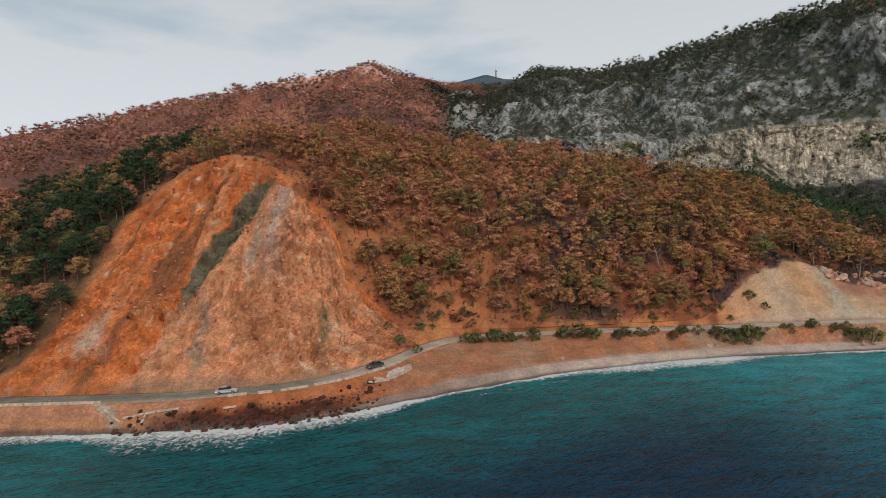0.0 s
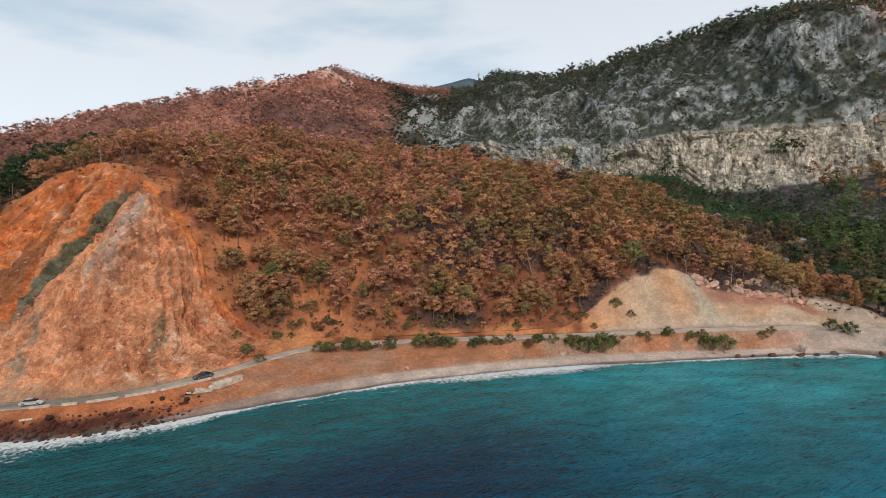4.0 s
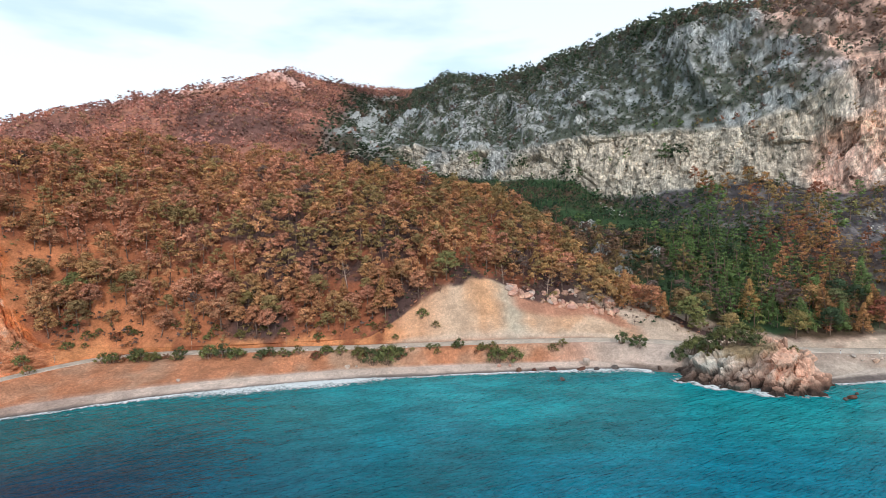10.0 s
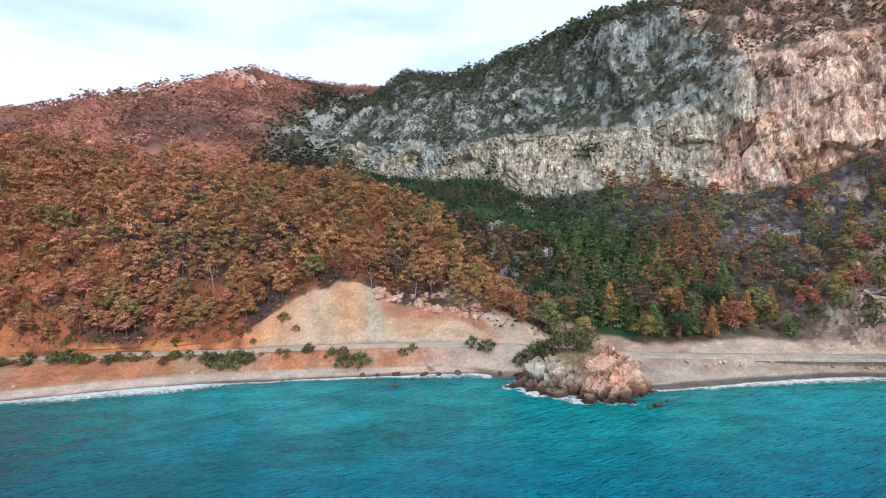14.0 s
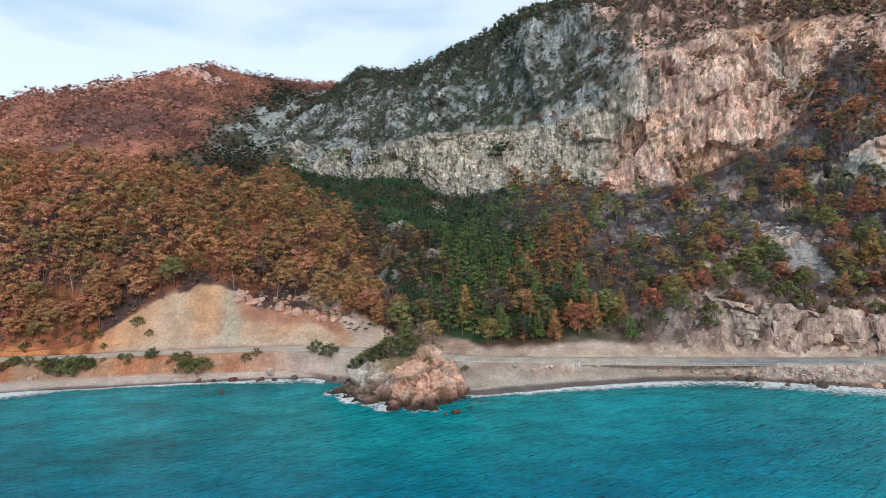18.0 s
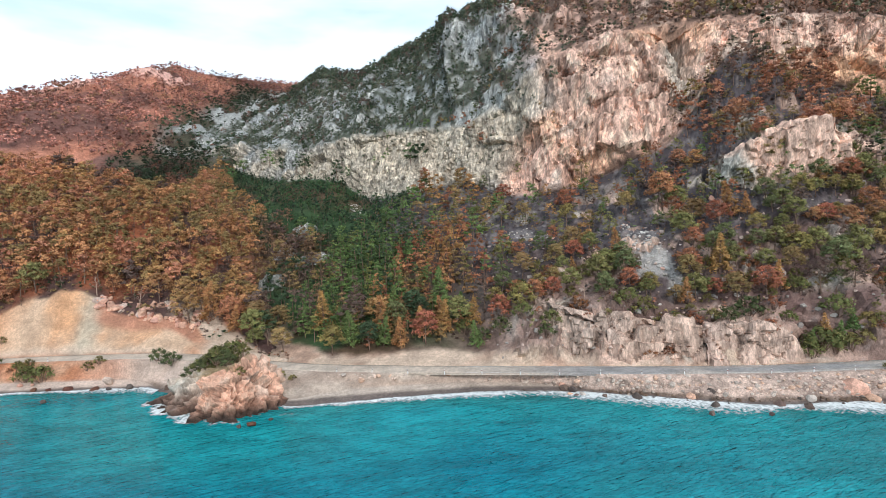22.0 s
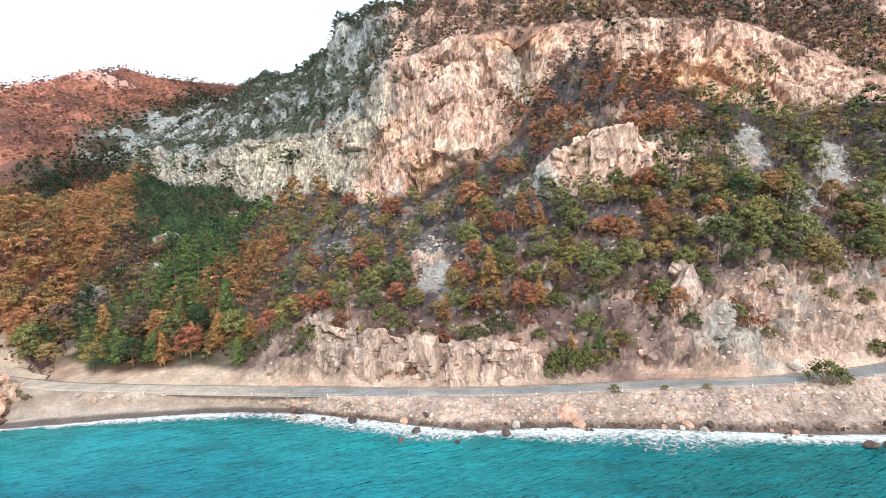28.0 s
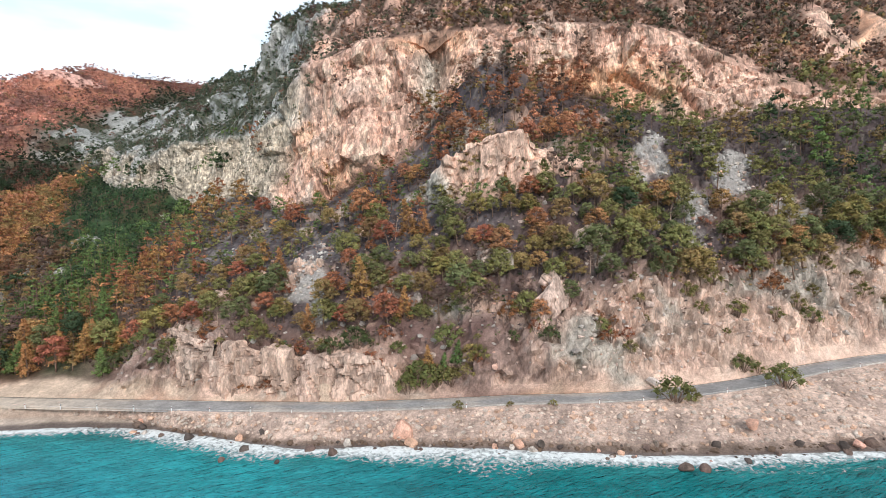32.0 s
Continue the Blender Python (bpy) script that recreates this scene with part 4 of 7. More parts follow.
def any_way(n, up=0.0):
    d = rng.normal(size=(n, 3))
    d[:, 2] += up
    return d / np.linalg.norm(d, axis=1, keepdims=True)


def leaf_cards(at, way, size, wide=0.5):
    """Slender three-cornered sprays of needles at the places given, facing roughly along way."""
    n = len(at)
    f = way * 0.9 + (0, 0, 0.6) + 0.5 * rng.normal(size=(n, 3))
    f /= np.linalg.norm(f, axis=1, keepdims=True)
    a = np.cross(f, any_way(n))
    a /= np.maximum(np.linalg.norm(a, axis=1, keepdims=True), 1e-6)
    b = np.cross(f, a)
    s = size[:, None] * (0.7 + 0.7 * rng.random((n, 1)))
    v = np.stack((at + a * s, at - 0.6 * a * s + wide * b * s, at - 0.6 * a * s - wide * b * s), 1)
    return v.reshape(-1, 3), np.arange(3 * n).reshape(-1, 3), f


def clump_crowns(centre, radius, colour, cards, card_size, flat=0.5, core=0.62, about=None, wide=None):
    """Needle clumps: each a small rough core, darkened as inner shade, with sprays of needles all round."""
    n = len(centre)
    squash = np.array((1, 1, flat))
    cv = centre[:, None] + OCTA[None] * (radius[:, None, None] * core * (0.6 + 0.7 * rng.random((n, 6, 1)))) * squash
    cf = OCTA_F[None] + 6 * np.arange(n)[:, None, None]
    # needle colour darkened: the shade inside the clump is put into the core
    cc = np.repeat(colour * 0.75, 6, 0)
    d = any_way(n * cards, 0.45)
    k = np.repeat(np.arange(n), cards)
    at = centre[k] + d * squash * radius[k][:, None] * (0.45 + 0.75 * rng.random((n * cards, 1)))
    lv, lf, face = leaf_cards(at, d, card_size[k])
    shade = 0.82 + 0.36 * rng.random((n * cards, 1))
    lc = np.repeat(colour[k] * shade * (1 + 0.07 * rng.normal(size=(n * cards, 3)) * (1, 0.5, 0.4)), 3, 0)
    v = np.concatenate((cv.reshape(-1, 3), lv))
    own = np.concatenate((np.repeat(np.arange(n), 6), np.repeat(k, 3)))
    out = (v - centre[own]) / radius[own][:, None]
    if about is not None:
        out = out * 0.8 + 0.6 * (v - about[own]) / wide[own][:, None]
    out /= np.maximum(np.linalg.norm(out, axis=1, keepdims=True), 1e-6)
    out[6 * n:] = 0.55 * out[6 * n:] + 0.75 * np.repeat(face, 3, 0)
    out /= np.maximum(np.linalg.norm(out, axis=1, keepdims=True), 1e-6)
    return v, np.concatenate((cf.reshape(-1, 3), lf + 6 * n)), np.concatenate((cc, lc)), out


def woods(name, places, tall, colour, label, clumps=5, cards=9, coarse=1.0, pointed=None, low=0.50, thick=0.15, flat=0.52):
    """Many trees as one mass: trunk stubs and clumped crowns."""
    n = len(places)
    pointed = np.zeros(n) if pointed is None else pointed
    k = np.repeat(np.arange(n), clumps)
    u = np.clip(np.tile((np.arange(clumps) + 0.5) / clumps, n) + rng.normal(size=len(k)) * 0.06, 0.02, 1)
    ang = np.tile(np.arange(clumps) * 2.4, n) + rng.normal(size=len(k)) * 0.5 + np.repeat(rng.random(n) * 6.283, clumps)
    pk = pointed[k]
    squat = 0.8 + 0.45 * rng.random(n)[k]
    dome = np.sqrt(np.clip(1 - u ** 1.7, 0, 1)) * (0.75 + 0.4 * rng.random(len(k)))
    reach = tall[k] * (0.31 * squat * dome * (1 - pk) + 0.24 * (1.02 - u) * pk)
    z = tall[k] * ((low + (0.95 - low) * u) * (1 - pk) + (0.14 + 0.84 * u) * pk)
    c = places[k] + np.stack((np.cos(ang) * reach, np.sin(ang) * reach, z), -1)
    r = tall[k] * (thick * (1 - pk) + (0.165 - 0.11 * u) * pk) * (0.75 + 0.5 * rng.random(len(k)))
    tone = colour[k] * (0.85 + 0.3 * rng.random((len(k), 1)))
    axis = places + np.stack((tall * 0, tall * 0, tall * (low * (1 - pointed) + 0.3 * pointed)), -1)
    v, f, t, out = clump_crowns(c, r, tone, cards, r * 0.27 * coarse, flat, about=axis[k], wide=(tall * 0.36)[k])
    a = np.arange(3) * 2.094
    ring = np.stack((np.cos(a), np.sin(a), a * 0), -1)
    lean = rng.normal(size=(n, 3)) * (0.05, 0.05, 0)
    tv = np.concatenate((places[:, None] + ring * (tall * 0.022)[:, None, None] - (0, 0, 0.6), places[:, None] + ring * (tall * 0.009)[:, None, None] + ((0, 0, 0.8) + lean)[:, None] * tall[:, None, None]), 1)
    tf = np.array([(0, 1, 4), (0, 4, 3), (1, 2, 5), (1, 5, 4), (2, 0, 3), (2, 3, 5)])[None] + 6 * np.arange(n)[:, None, None]
    tt = np.tile((0.20, 0.135, 0.10), (n * 6, 1))
    verts, faces = np.concatenate((v, tv.reshape(-1, 3))), np.concatenate((f, tf.reshape(-1, 3) + len(v)))
    tn = np.tile(ring, (n * 2, 1))
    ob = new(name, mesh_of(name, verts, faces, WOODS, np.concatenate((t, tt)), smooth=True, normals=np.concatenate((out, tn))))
    return tagged(ob, label, "woodland", kind="stuff")


def scatter(p, n, m, gap, wanted):
    """Places on a sheet, about gap apart, kept with the chance that wanted(p, n, m) gives."""
    a = p[1:, 1:] - p[:-1, :-1]
    b = p[1:, :-1] - p[:-1, 1:]
    area = 0.5 * np.linalg.norm(np.cross(a, b), axis=-1)
    mid = 0.25 * (p[1:, 1:] + p[:-1, :-1] + p[1:, :-1] + p[:-1, 1:])
    q, nn, mm = mid.reshape(-1, 3), n[:-1, :-1].reshape(-1, 3), m[:-1, :-1].reshape(-1)
    w = area.reshape(-1) * np.clip(wanted(q, nn, mm), 0, 1)
    want = int(w.sum() / gap ** 2 * 2.2)
    pick = rng.choice(len(q), size=min(want, 60000), p=w / w.sum())
    s = q[pick] + rng.normal(size=(len(pick), 3)) * (0.3, 0.3, 0)
    taken, keep = {}, []
    for i, (x, y, z) in enumerate(s):
        cx, cy, cz = int(x // gap), int(y // gap), int(z // gap)
        ok = True
        for dx in (-1, 0, 1):
            for dy in (-1, 0, 1):
                for dz in (-1, 0, 1):
                    for j in taken.get((cx + dx, cy + dy, cz + dz), ()):
                        if (s[j, 0] - x) ** 2 + (s[j, 1] - y) ** 2 + (s[j, 2] - z) ** 2 < gap * gap * 0.6:
                            ok = False
        if ok:
            taken.setdefault((cx, cy, cz), []).append(i)
            keep.append(i)
    return s[keep], mm[pick][keep]


OLIVE, AMBER, BRICK, DEEP, FRESH, GOLD, UMBER = (0.300, 0.208, 0.088), (0.50, 0.252, 0.116), (0.50, 0.230, 0.135), (0.055, 0.085, 0.042), (0.150, 0.215, 0.070), (0.40, 0.220, 0.085), (0.15, 0.100, 0.080)

MOSS, SAGE, RUST_TREE = (0.215, 0.205, 0.075), (0.150, 0.165, 0.070), (0.36, 0.150, 0.080)


def palette(n, *pairs):
    colours, shares = np.array([c for c, _ in pairs]), np.array([s for _, s in pairs], float)
    return colours[rng.choice(len(pairs), size=n, p=shares / shares.sum())]


def zone_colours(p):
    """What colour the trees have where they stand: scorched rust in the west, olive and gold by the road, green in the valley."""
    n, x, y, z = len(p), p[:, 0], p[:, 1], p[:, 2]
    hill = palette(n, (OLIVE, 4.0), ((0.43, 0.25, 0.10), 3), (AMBER, 3.5), (BRICK, 1.5), (UMBER, 0.5))
    west = palette(n, (DEEP, 4), (OLIVE, 2), (BRICK, 1.2))
    slip_side = palette(n, (AMBER, 4), (BRICK, 4), (OLIVE, 1.2))
    # far crowns pinker and duller: distance haze painted into their colour
    far = palette(n, ((0.47, 0.215, 0.155), 5), ((0.42, 0.205, 0.165), 4), ((0.40, 0.23, 0.13), 1), ((0.30, 0.165, 0.135), 2.5))
    valley = palette(n, (DEEP, 3), (FRESH, 5), ((0.09, 0.14, 0.055), 3))
    flank = palette(n, (DEEP, 4), ((0.075, 0.095, 0.06), 3), (UMBER, 1.2), ((0.22, 0.11, 0.075), 0.8))
    fold_side = palette(n, (UMBER, 3), ((0.22, 0.135, 0.08), 2.5), (DEEP, 1.5), (OLIVE, 2))
    east = palette(n, (MOSS, 4), (SAGE, 2), (OLIVE, 3), (FRESH, 1.2), (RUST_TREE, 3.0), (GOLD, 1.6), (UMBER, 1.5))
    green_east = palette(n, (MOSS, 5), (SAGE, 4), (FRESH, 2), (OLIVE, 2), (DEEP, 1.5))
    east = np.where((x > 345 + 8 * rng.normal(size=n))[:, None], green_east, east)
    brow = (x > 300) & (x < 362) & (z > 58)
    east = np.where(brow[:, None], palette(n, (RUST_TREE, 4), (BRICK, 3), (UMBER, 2), (OLIVE, 2)), east)
    high = palette(n, (DEEP, 2), ((0.10, 0.125, 0.085), 5), ((0.145, 0.155, 0.10), 3), (UMBER, 1))
    warm_high = palette(n, ((0.20, 0.135, 0.105), 4), ((0.30, 0.165, 0.11), 3), ((0.12, 0.125, 0.075), 2), (OLIVE, 1.2))
    roll = rng.random(n)
    c = np.where((x < -88)[:, None], west, hill)
    c = np.where((roll < step(120, -25, x) * 0.85)[:, None] & (x > -88)[:, None], slip_side, c)
    across = scorched(p)
    fold = ((x > 140) | ((y > 262) & (x > 60))) & ((across > 1) | (z > 84) | (y > 430))
    c = np.where(fold[:, None], np.where((((x < 178) & (y < 205)) | ((across < 1.19) & (y < 275)))[:, None], fold_side, valley), c)
    c = np.where((fold & (x > 214 + 10 * (roll - 0.5)))[:, None], east, c)
    c = np.where((~fold & (x > 10))[:, None], c * (1.10 - 0.16 * step(10, 100, x))[:, None], c)
    lower = (x > 196) & (x < 228) & (y < 175)
    c = np.where((lower & (roll < 0.38))[:, None], palette(n, (GOLD, 4), (AMBER, 4), (OLIVE, 2), ((0.50, 0.24, 0.11), 3)), c)
    up = fold & (z > 84)
    c = np.where(up[:, None], np.where((roll < step(235, 290, x))[:, None], warm_high, high), c)
    c = np.where(((y > 262) & (x <= 60))[:, None], far, c)
    c = np.where(((y > 262) & (x <= 60) & (z < 205) & (rng.random(n) < far_green(p, p[:, 0] * 0)))[:, None], flank, c)
    c = np.where(((y > 262) & (x <= 60))[:, None], c * (1.0 + 1.1 * np.clip(fbm(p, 45, 4, 241), -0.45, 0.5))[:, None], c)
    return c * (0.8 + 0.4 * rng.random((n, 1)))


def hill_want(p, n, m):
    x = p[:, 0]
    thin = (1 - 0.8 * open_soil(p, m)) * (1 - 0.55 * step(20, 50, x) * step(135, 120, x) * step(2.75, 2.3, m) * step(-0.05, 0.2, fbm(p, 9, 3, 98)))
    begin = 2.0 - 0.92 * step(-93, -97, x) - 0.3 * step(-91, -94, x) * step(1.5, 1.7, m) + 0.35 * step(148, 156, x)
    return step(0, 0.06, m + 0.2 * fbm(p, 7, 4, 62) * step(-90, -85, x) * step(0, -10, x) - begin) * step(4.14, 4.08, m) * step(-0.98, -0.92, x / p[:, 1]) * thin


def east_want(p, n, m):
    x, z = p[:, 0], p[:, 2]
    band = step(3.9, 4.0, m) * step(5.05, 4.98, m)
    grove = step(3.15, 2.9, m + 0.2 * fbm(p, 12, 3, 4)) * step(1.5, 1.9, m + 0.38 * step(184, 196, x)) * step(236, 216, x + 12 * fbm(p, 14, 3, 5)) * (0.5 + 0.5 * step(0.15, -0.1, fbm(p, 16, 3, 6)))
    burnt = step(186, 200, x) * step(345, 318, x) * step(2.7, 3.0, m)
    slope = step(3.95, 3.7, m) * step(1.7, 2.1, m + 0.12 * step(340, 370, x)) * (0.42 - 0.12 * step(250, 268, x) + 0.7 * step(-0.02, 0.2, fbm(p, 13, 4, 221) + 0.34 * step(340, 372, x) * step(2.1, 2.5, m))) * (1 - np.maximum(scree(p), scree(p + (0, 7.0, 0)))) * (1 - 0.35 * burnt) * step(192, 215, x)
    side = step(3.75, 3.5, m) * step(1.5, 1.9, m) * step(1.04, 0.98, scorched(p)) * 0.95
    grove = np.maximum(grove, side)
    brow = step(3.4, 3.6, m) * step(4.12, 4.0, m) * step(302, 310, x) * step(372, 352, x) * 0.9
    ledge = band * step(0.16, 0.26, fbm(p, 9, 3, 223)) * 0.3
    return np.maximum(np.maximum(grove, slope), np.maximum(brow, ledge))


hill_p, hill_m = scatter(HILL, HILL_N, HILL_M, 4.4, hill_want)
east_p, east_m = scatter(EAST, EAST_N, EAST_M, 4.5, east_want)
far_p, far_m = scatter(FARM, FARM_N, FARM_M, 5.4, lambda p, n, m: step(0.1, 0.3, m - 0.35 * step(10, -10, p[:, 0])) * step(2.3, 2.15, m) * step(-0.92, -0.86, p[:, 0] / p[:, 1]) * (1 - 0.95 * np.maximum(far_rock(p, m), far_crag(p, m))))
high_p, high_m = scatter(EAST[130:], EAST_N[130:], EAST_M[130:], 3.5, lambda p, n, m: step(4.97, 5.02, m) * step(7.06, 7.0, m) * step(20, 70, p[:, 0]) * step(560, 520, p[:, 0]) * (1 - 0.94 * step(-0.04, 0.04, crags(p))))
hill_near = (hill_p[:, 1] < 167) & (hill_p[:, 0] > -115)
east_near = (east_p[:, 1] < 156) & (east_p[:, 0] > 165) & (east_p[:, 0] < 430)


def heights(p, m, lo=5.0, hi=9.0):
    return lo + (hi - lo) * rng.random(len(p)) ** 1.3


rest = ~hill_near
woods("hill_forest", hill_p[rest], heights(hill_p[rest], 0, 6.5, 10.8), zone_colours(hill_p[rest]), "dense scorched pine forest in olive and rust", 11, 34, thick=0.15, low=0.40)
rest = ~east_near
q, qm = np.concatenate((east_p[rest], high_p)), np.concatenate((east_m[rest], high_m))
low = qm < 4.5
grove = low & (q[:, 0] < 235)
tall = np.where(low, heights(q, 0, 6.5, 12.0), heights(q, 0, 2.6, 6.0))
woods("slope_forest", q[low], tall[low] * np.where(grove[low], 1.0, 0.86 - 0.14 * step(236, 250, q[low][:, 0]) * step(350, 338, q[low][:, 0])), zone_colours(q[low]), "mixed green and scorched pines on scree slope", 11, 24, pointed=np.where(grove[low] & (q[low][:, 0] > 178) & (q[low][:, 1] < 205), 0.9, 0.35 * rng.random(low.sum()) ** 2), low=0.34)
woods("summit_scrub", q[~low], tall[~low] * (0.88 + 0.6 * step(290, 330, q[~low][:, 0]) + 0.5 * step(132, 150, q[~low][:, 2]) * step(290, 270, q[~low][:, 0])), zone_colours(q[~low]), "dark scrub and small pines on limestone heights", 4, 11, 1.3, low=0.15, thick=0.25, flat=0.7)
q, qm = scatter(EAST[97:178], EAST_N[97:178], EAST_M[97:178], 2.7, lambda p, n, m: step(120, 140, p[:, 0]) * step(450, 430, p[:, 0]) * (0.08 + 0.5 * step(0.0, 0.25, fbm(p, 7, 3, 251)) + 0.25 * step(5.0, 5.1, m)))
woods("cliff_tufts", q, heights(q, 0, 0.7, 2.1), np.where((rng.random(len(q)) < step(245, 275, q[:, 0]))[:, None], palette(len(q), ((0.22, 0.10, 0.06), 3), ((0.11, 0.10, 0.06), 3), (UMBER, 3)), palette(len(q), (DEEP, 3), ((0.085, 0.11, 0.065), 4), ((0.14, 0.13, 0.08), 1.5))), "small dark bushes rooted in the cliff ledges", 2, 8, 1.4, low=0.15, thick=0.34, flat=0.75)
q, qm = scatter(EAST[:132], EAST_N[:132], EAST_M[:132], 3.0, lambda p, n, m: step(3.1, 2.85, m + 0.2 * fbm(p, 12, 3, 4)) * step(1.75, 2.0, m + 0.38 * step(184, 196, p[:, 0])) * step(174, 182, p[:, 0] - 0.12 * (p[:, 1] - 165)) * step(232, 216, p[:, 0] + 12 * fbm(p, 14, 3, 5)))
front = (rng.random(len(q)) < step(190, 214, q[:, 0] - 0.35 * (q[:, 1] - 150)))[:, None]
woods("valley_grove", q, heights(q, 0, 4.5, 8.5), np.where(front, palette(len(q), (GOLD, 3), ((0.42, 0.21, 0.10), 4), (RUST_TREE, 3), (OLIVE, 2)), palette(len(q), (FRESH, 5), ((0.10, 0.155, 0.055), 4), ((0.23, 0.24, 0.075), 1.2))), "dense young pointed pines, green turning golden brown", 12, 24, pointed=0.75 + 0.25 * rng.random(len(q)), low=0.2)
q, qm = scatter(EAST[:132], EAST_N[:132], EAST_M[:132], 2.5, lambda p, n, m: step(2.85, 3.05, m + 0.25 * fbm(p, 10, 3, 7)) * step(4.0, 3.92, m) * step(206, 192, p[:, 0] + 10 * fbm(p, 10, 3, 8)) * step(1.0, 1.06, scorched(p)) * step(1.10, 1.2, scorched(p) + 0.1 * step(255, 275, p[:, 1])) * (1 - scree(p)) * step(-0.42, -0.3, fbm(p, 7, 3, 9)))
woods("valley_scrub", q, heights(q, 0, 2.2, 4.8), palette(len(q), ((0.052, 0.100, 0.045), 4), ((0.078, 0.130, 0.052), 3), ((0.034, 0.060, 0.034), 4)) * np.where(q[:, :1] < 120, 0.75, 1.0), "dense low green scrub filling the valley head", 4, 13, 1.3, low=0.15, thick=0.24, flat=0.75)
woods("mountain_forest", far_p, heights(far_p, 0, 5.5, 9), zone_colours(far_p), "far reddish forest covering the mountain", 3, 9, 1.4, low=0.25, thick=0.30)

# dry brush between the trees
q, qm = scatter(HILL, HILL_N, HILL_M, 2.2, lambda p, n, m: np.maximum(step(1.9, 2.0, m) * step(-92, -88, p[:, 0]), step(1.15, 1.3, m) * step(-97, -101, p[:, 0])) * step(4.1, 3.9, m) * step(-130, -118, p[:, 0]) * (0.3 + 0.3 * step(30, 60, p[:, 0]) + 0.7 * np.maximum(step(-0.1, 0.2, fbm(p, 12, 3, 231)), step(2.5, 2.2, m))) * (1 - 0.6 * open_soil(p, m)))
woods("hill_brush", q, heights(q, 0, 0.9, 2.3) * (1 + 0.5 * step(2.5, 2.1, qm)), palette(len(q), (BRICK, 1.2), (UMBER, 4), ((0.28, 0.14, 0.085), 3), (OLIVE, 2), (DEEP, 1.5)) * (0.8 + 0.5 * rng.random((len(q), 1))), "dry brown brush under the forest", 2, 7, 1.3, low=0.1, thick=0.36)
q, qm = scatter(EAST[:132], EAST_N[:132], EAST_M[:132], 2.0, lambda p, n, m: step(1.5, 1.9, m) * step(4.05, 3.9, m - 0.25 * step(296, 302, p[:, 0]) * step(334, 326, p[:, 0])) * step(180, 195, p[:, 0]) * step(440, 420, p[:, 0]) * (1 - scree(p)) * np.maximum(0.25 + 0.75 * step(-0.1, 0.2, fbm(p, 12, 3, 233)), step(190, 205, p[:, 0]) * step(345, 325, p[:, 0]) * step(2.8, 3.1, m)))
woods("slope_brush", q, heights(q, 0, 0.8, 2.4), palette(len(q), (UMBER, 3), ((0.14, 0.105, 0.10), 3), (BRICK, 1.2), (OLIVE, 2), (MOSS, 2), (FRESH, 1.2), (DEEP, 1)) * (0.7 + 0.5 * rng.random((len(q), 1))), "burnt brown brush on the scree slope", 2, 7, 1.3, low=0.1, thick=0.36)


def tube(bm, path, radii, sides=6):
    """A tapered limb along a path of points."""
    rings = []
    for i, (c, r) in enumerate(zip(path, radii)):
        along = (Vector(path[min(i + 1, len(path) - 1)]) - Vector(path[max(i - 1, 0)])).normalized()
        a = along.orthogonal().normalized()
        b = along.cross(a)
        rings.append([bm.verts.new(Vector(c) + (a * math.cos(k * 6.2832 / sides) + b * math.sin(k * 6.2832 / sides)) * r) for k in range(sides)])
    for lo, hi in zip(rings, rings[1:]):
        for k in range(sides):
            bm.faces.new((lo[k], lo[(k + 1) % sides], hi[(k + 1) % sides], hi[k]))
    bm.faces.new(rings[-1])
    bm.faces.new(rings[0][::-1])


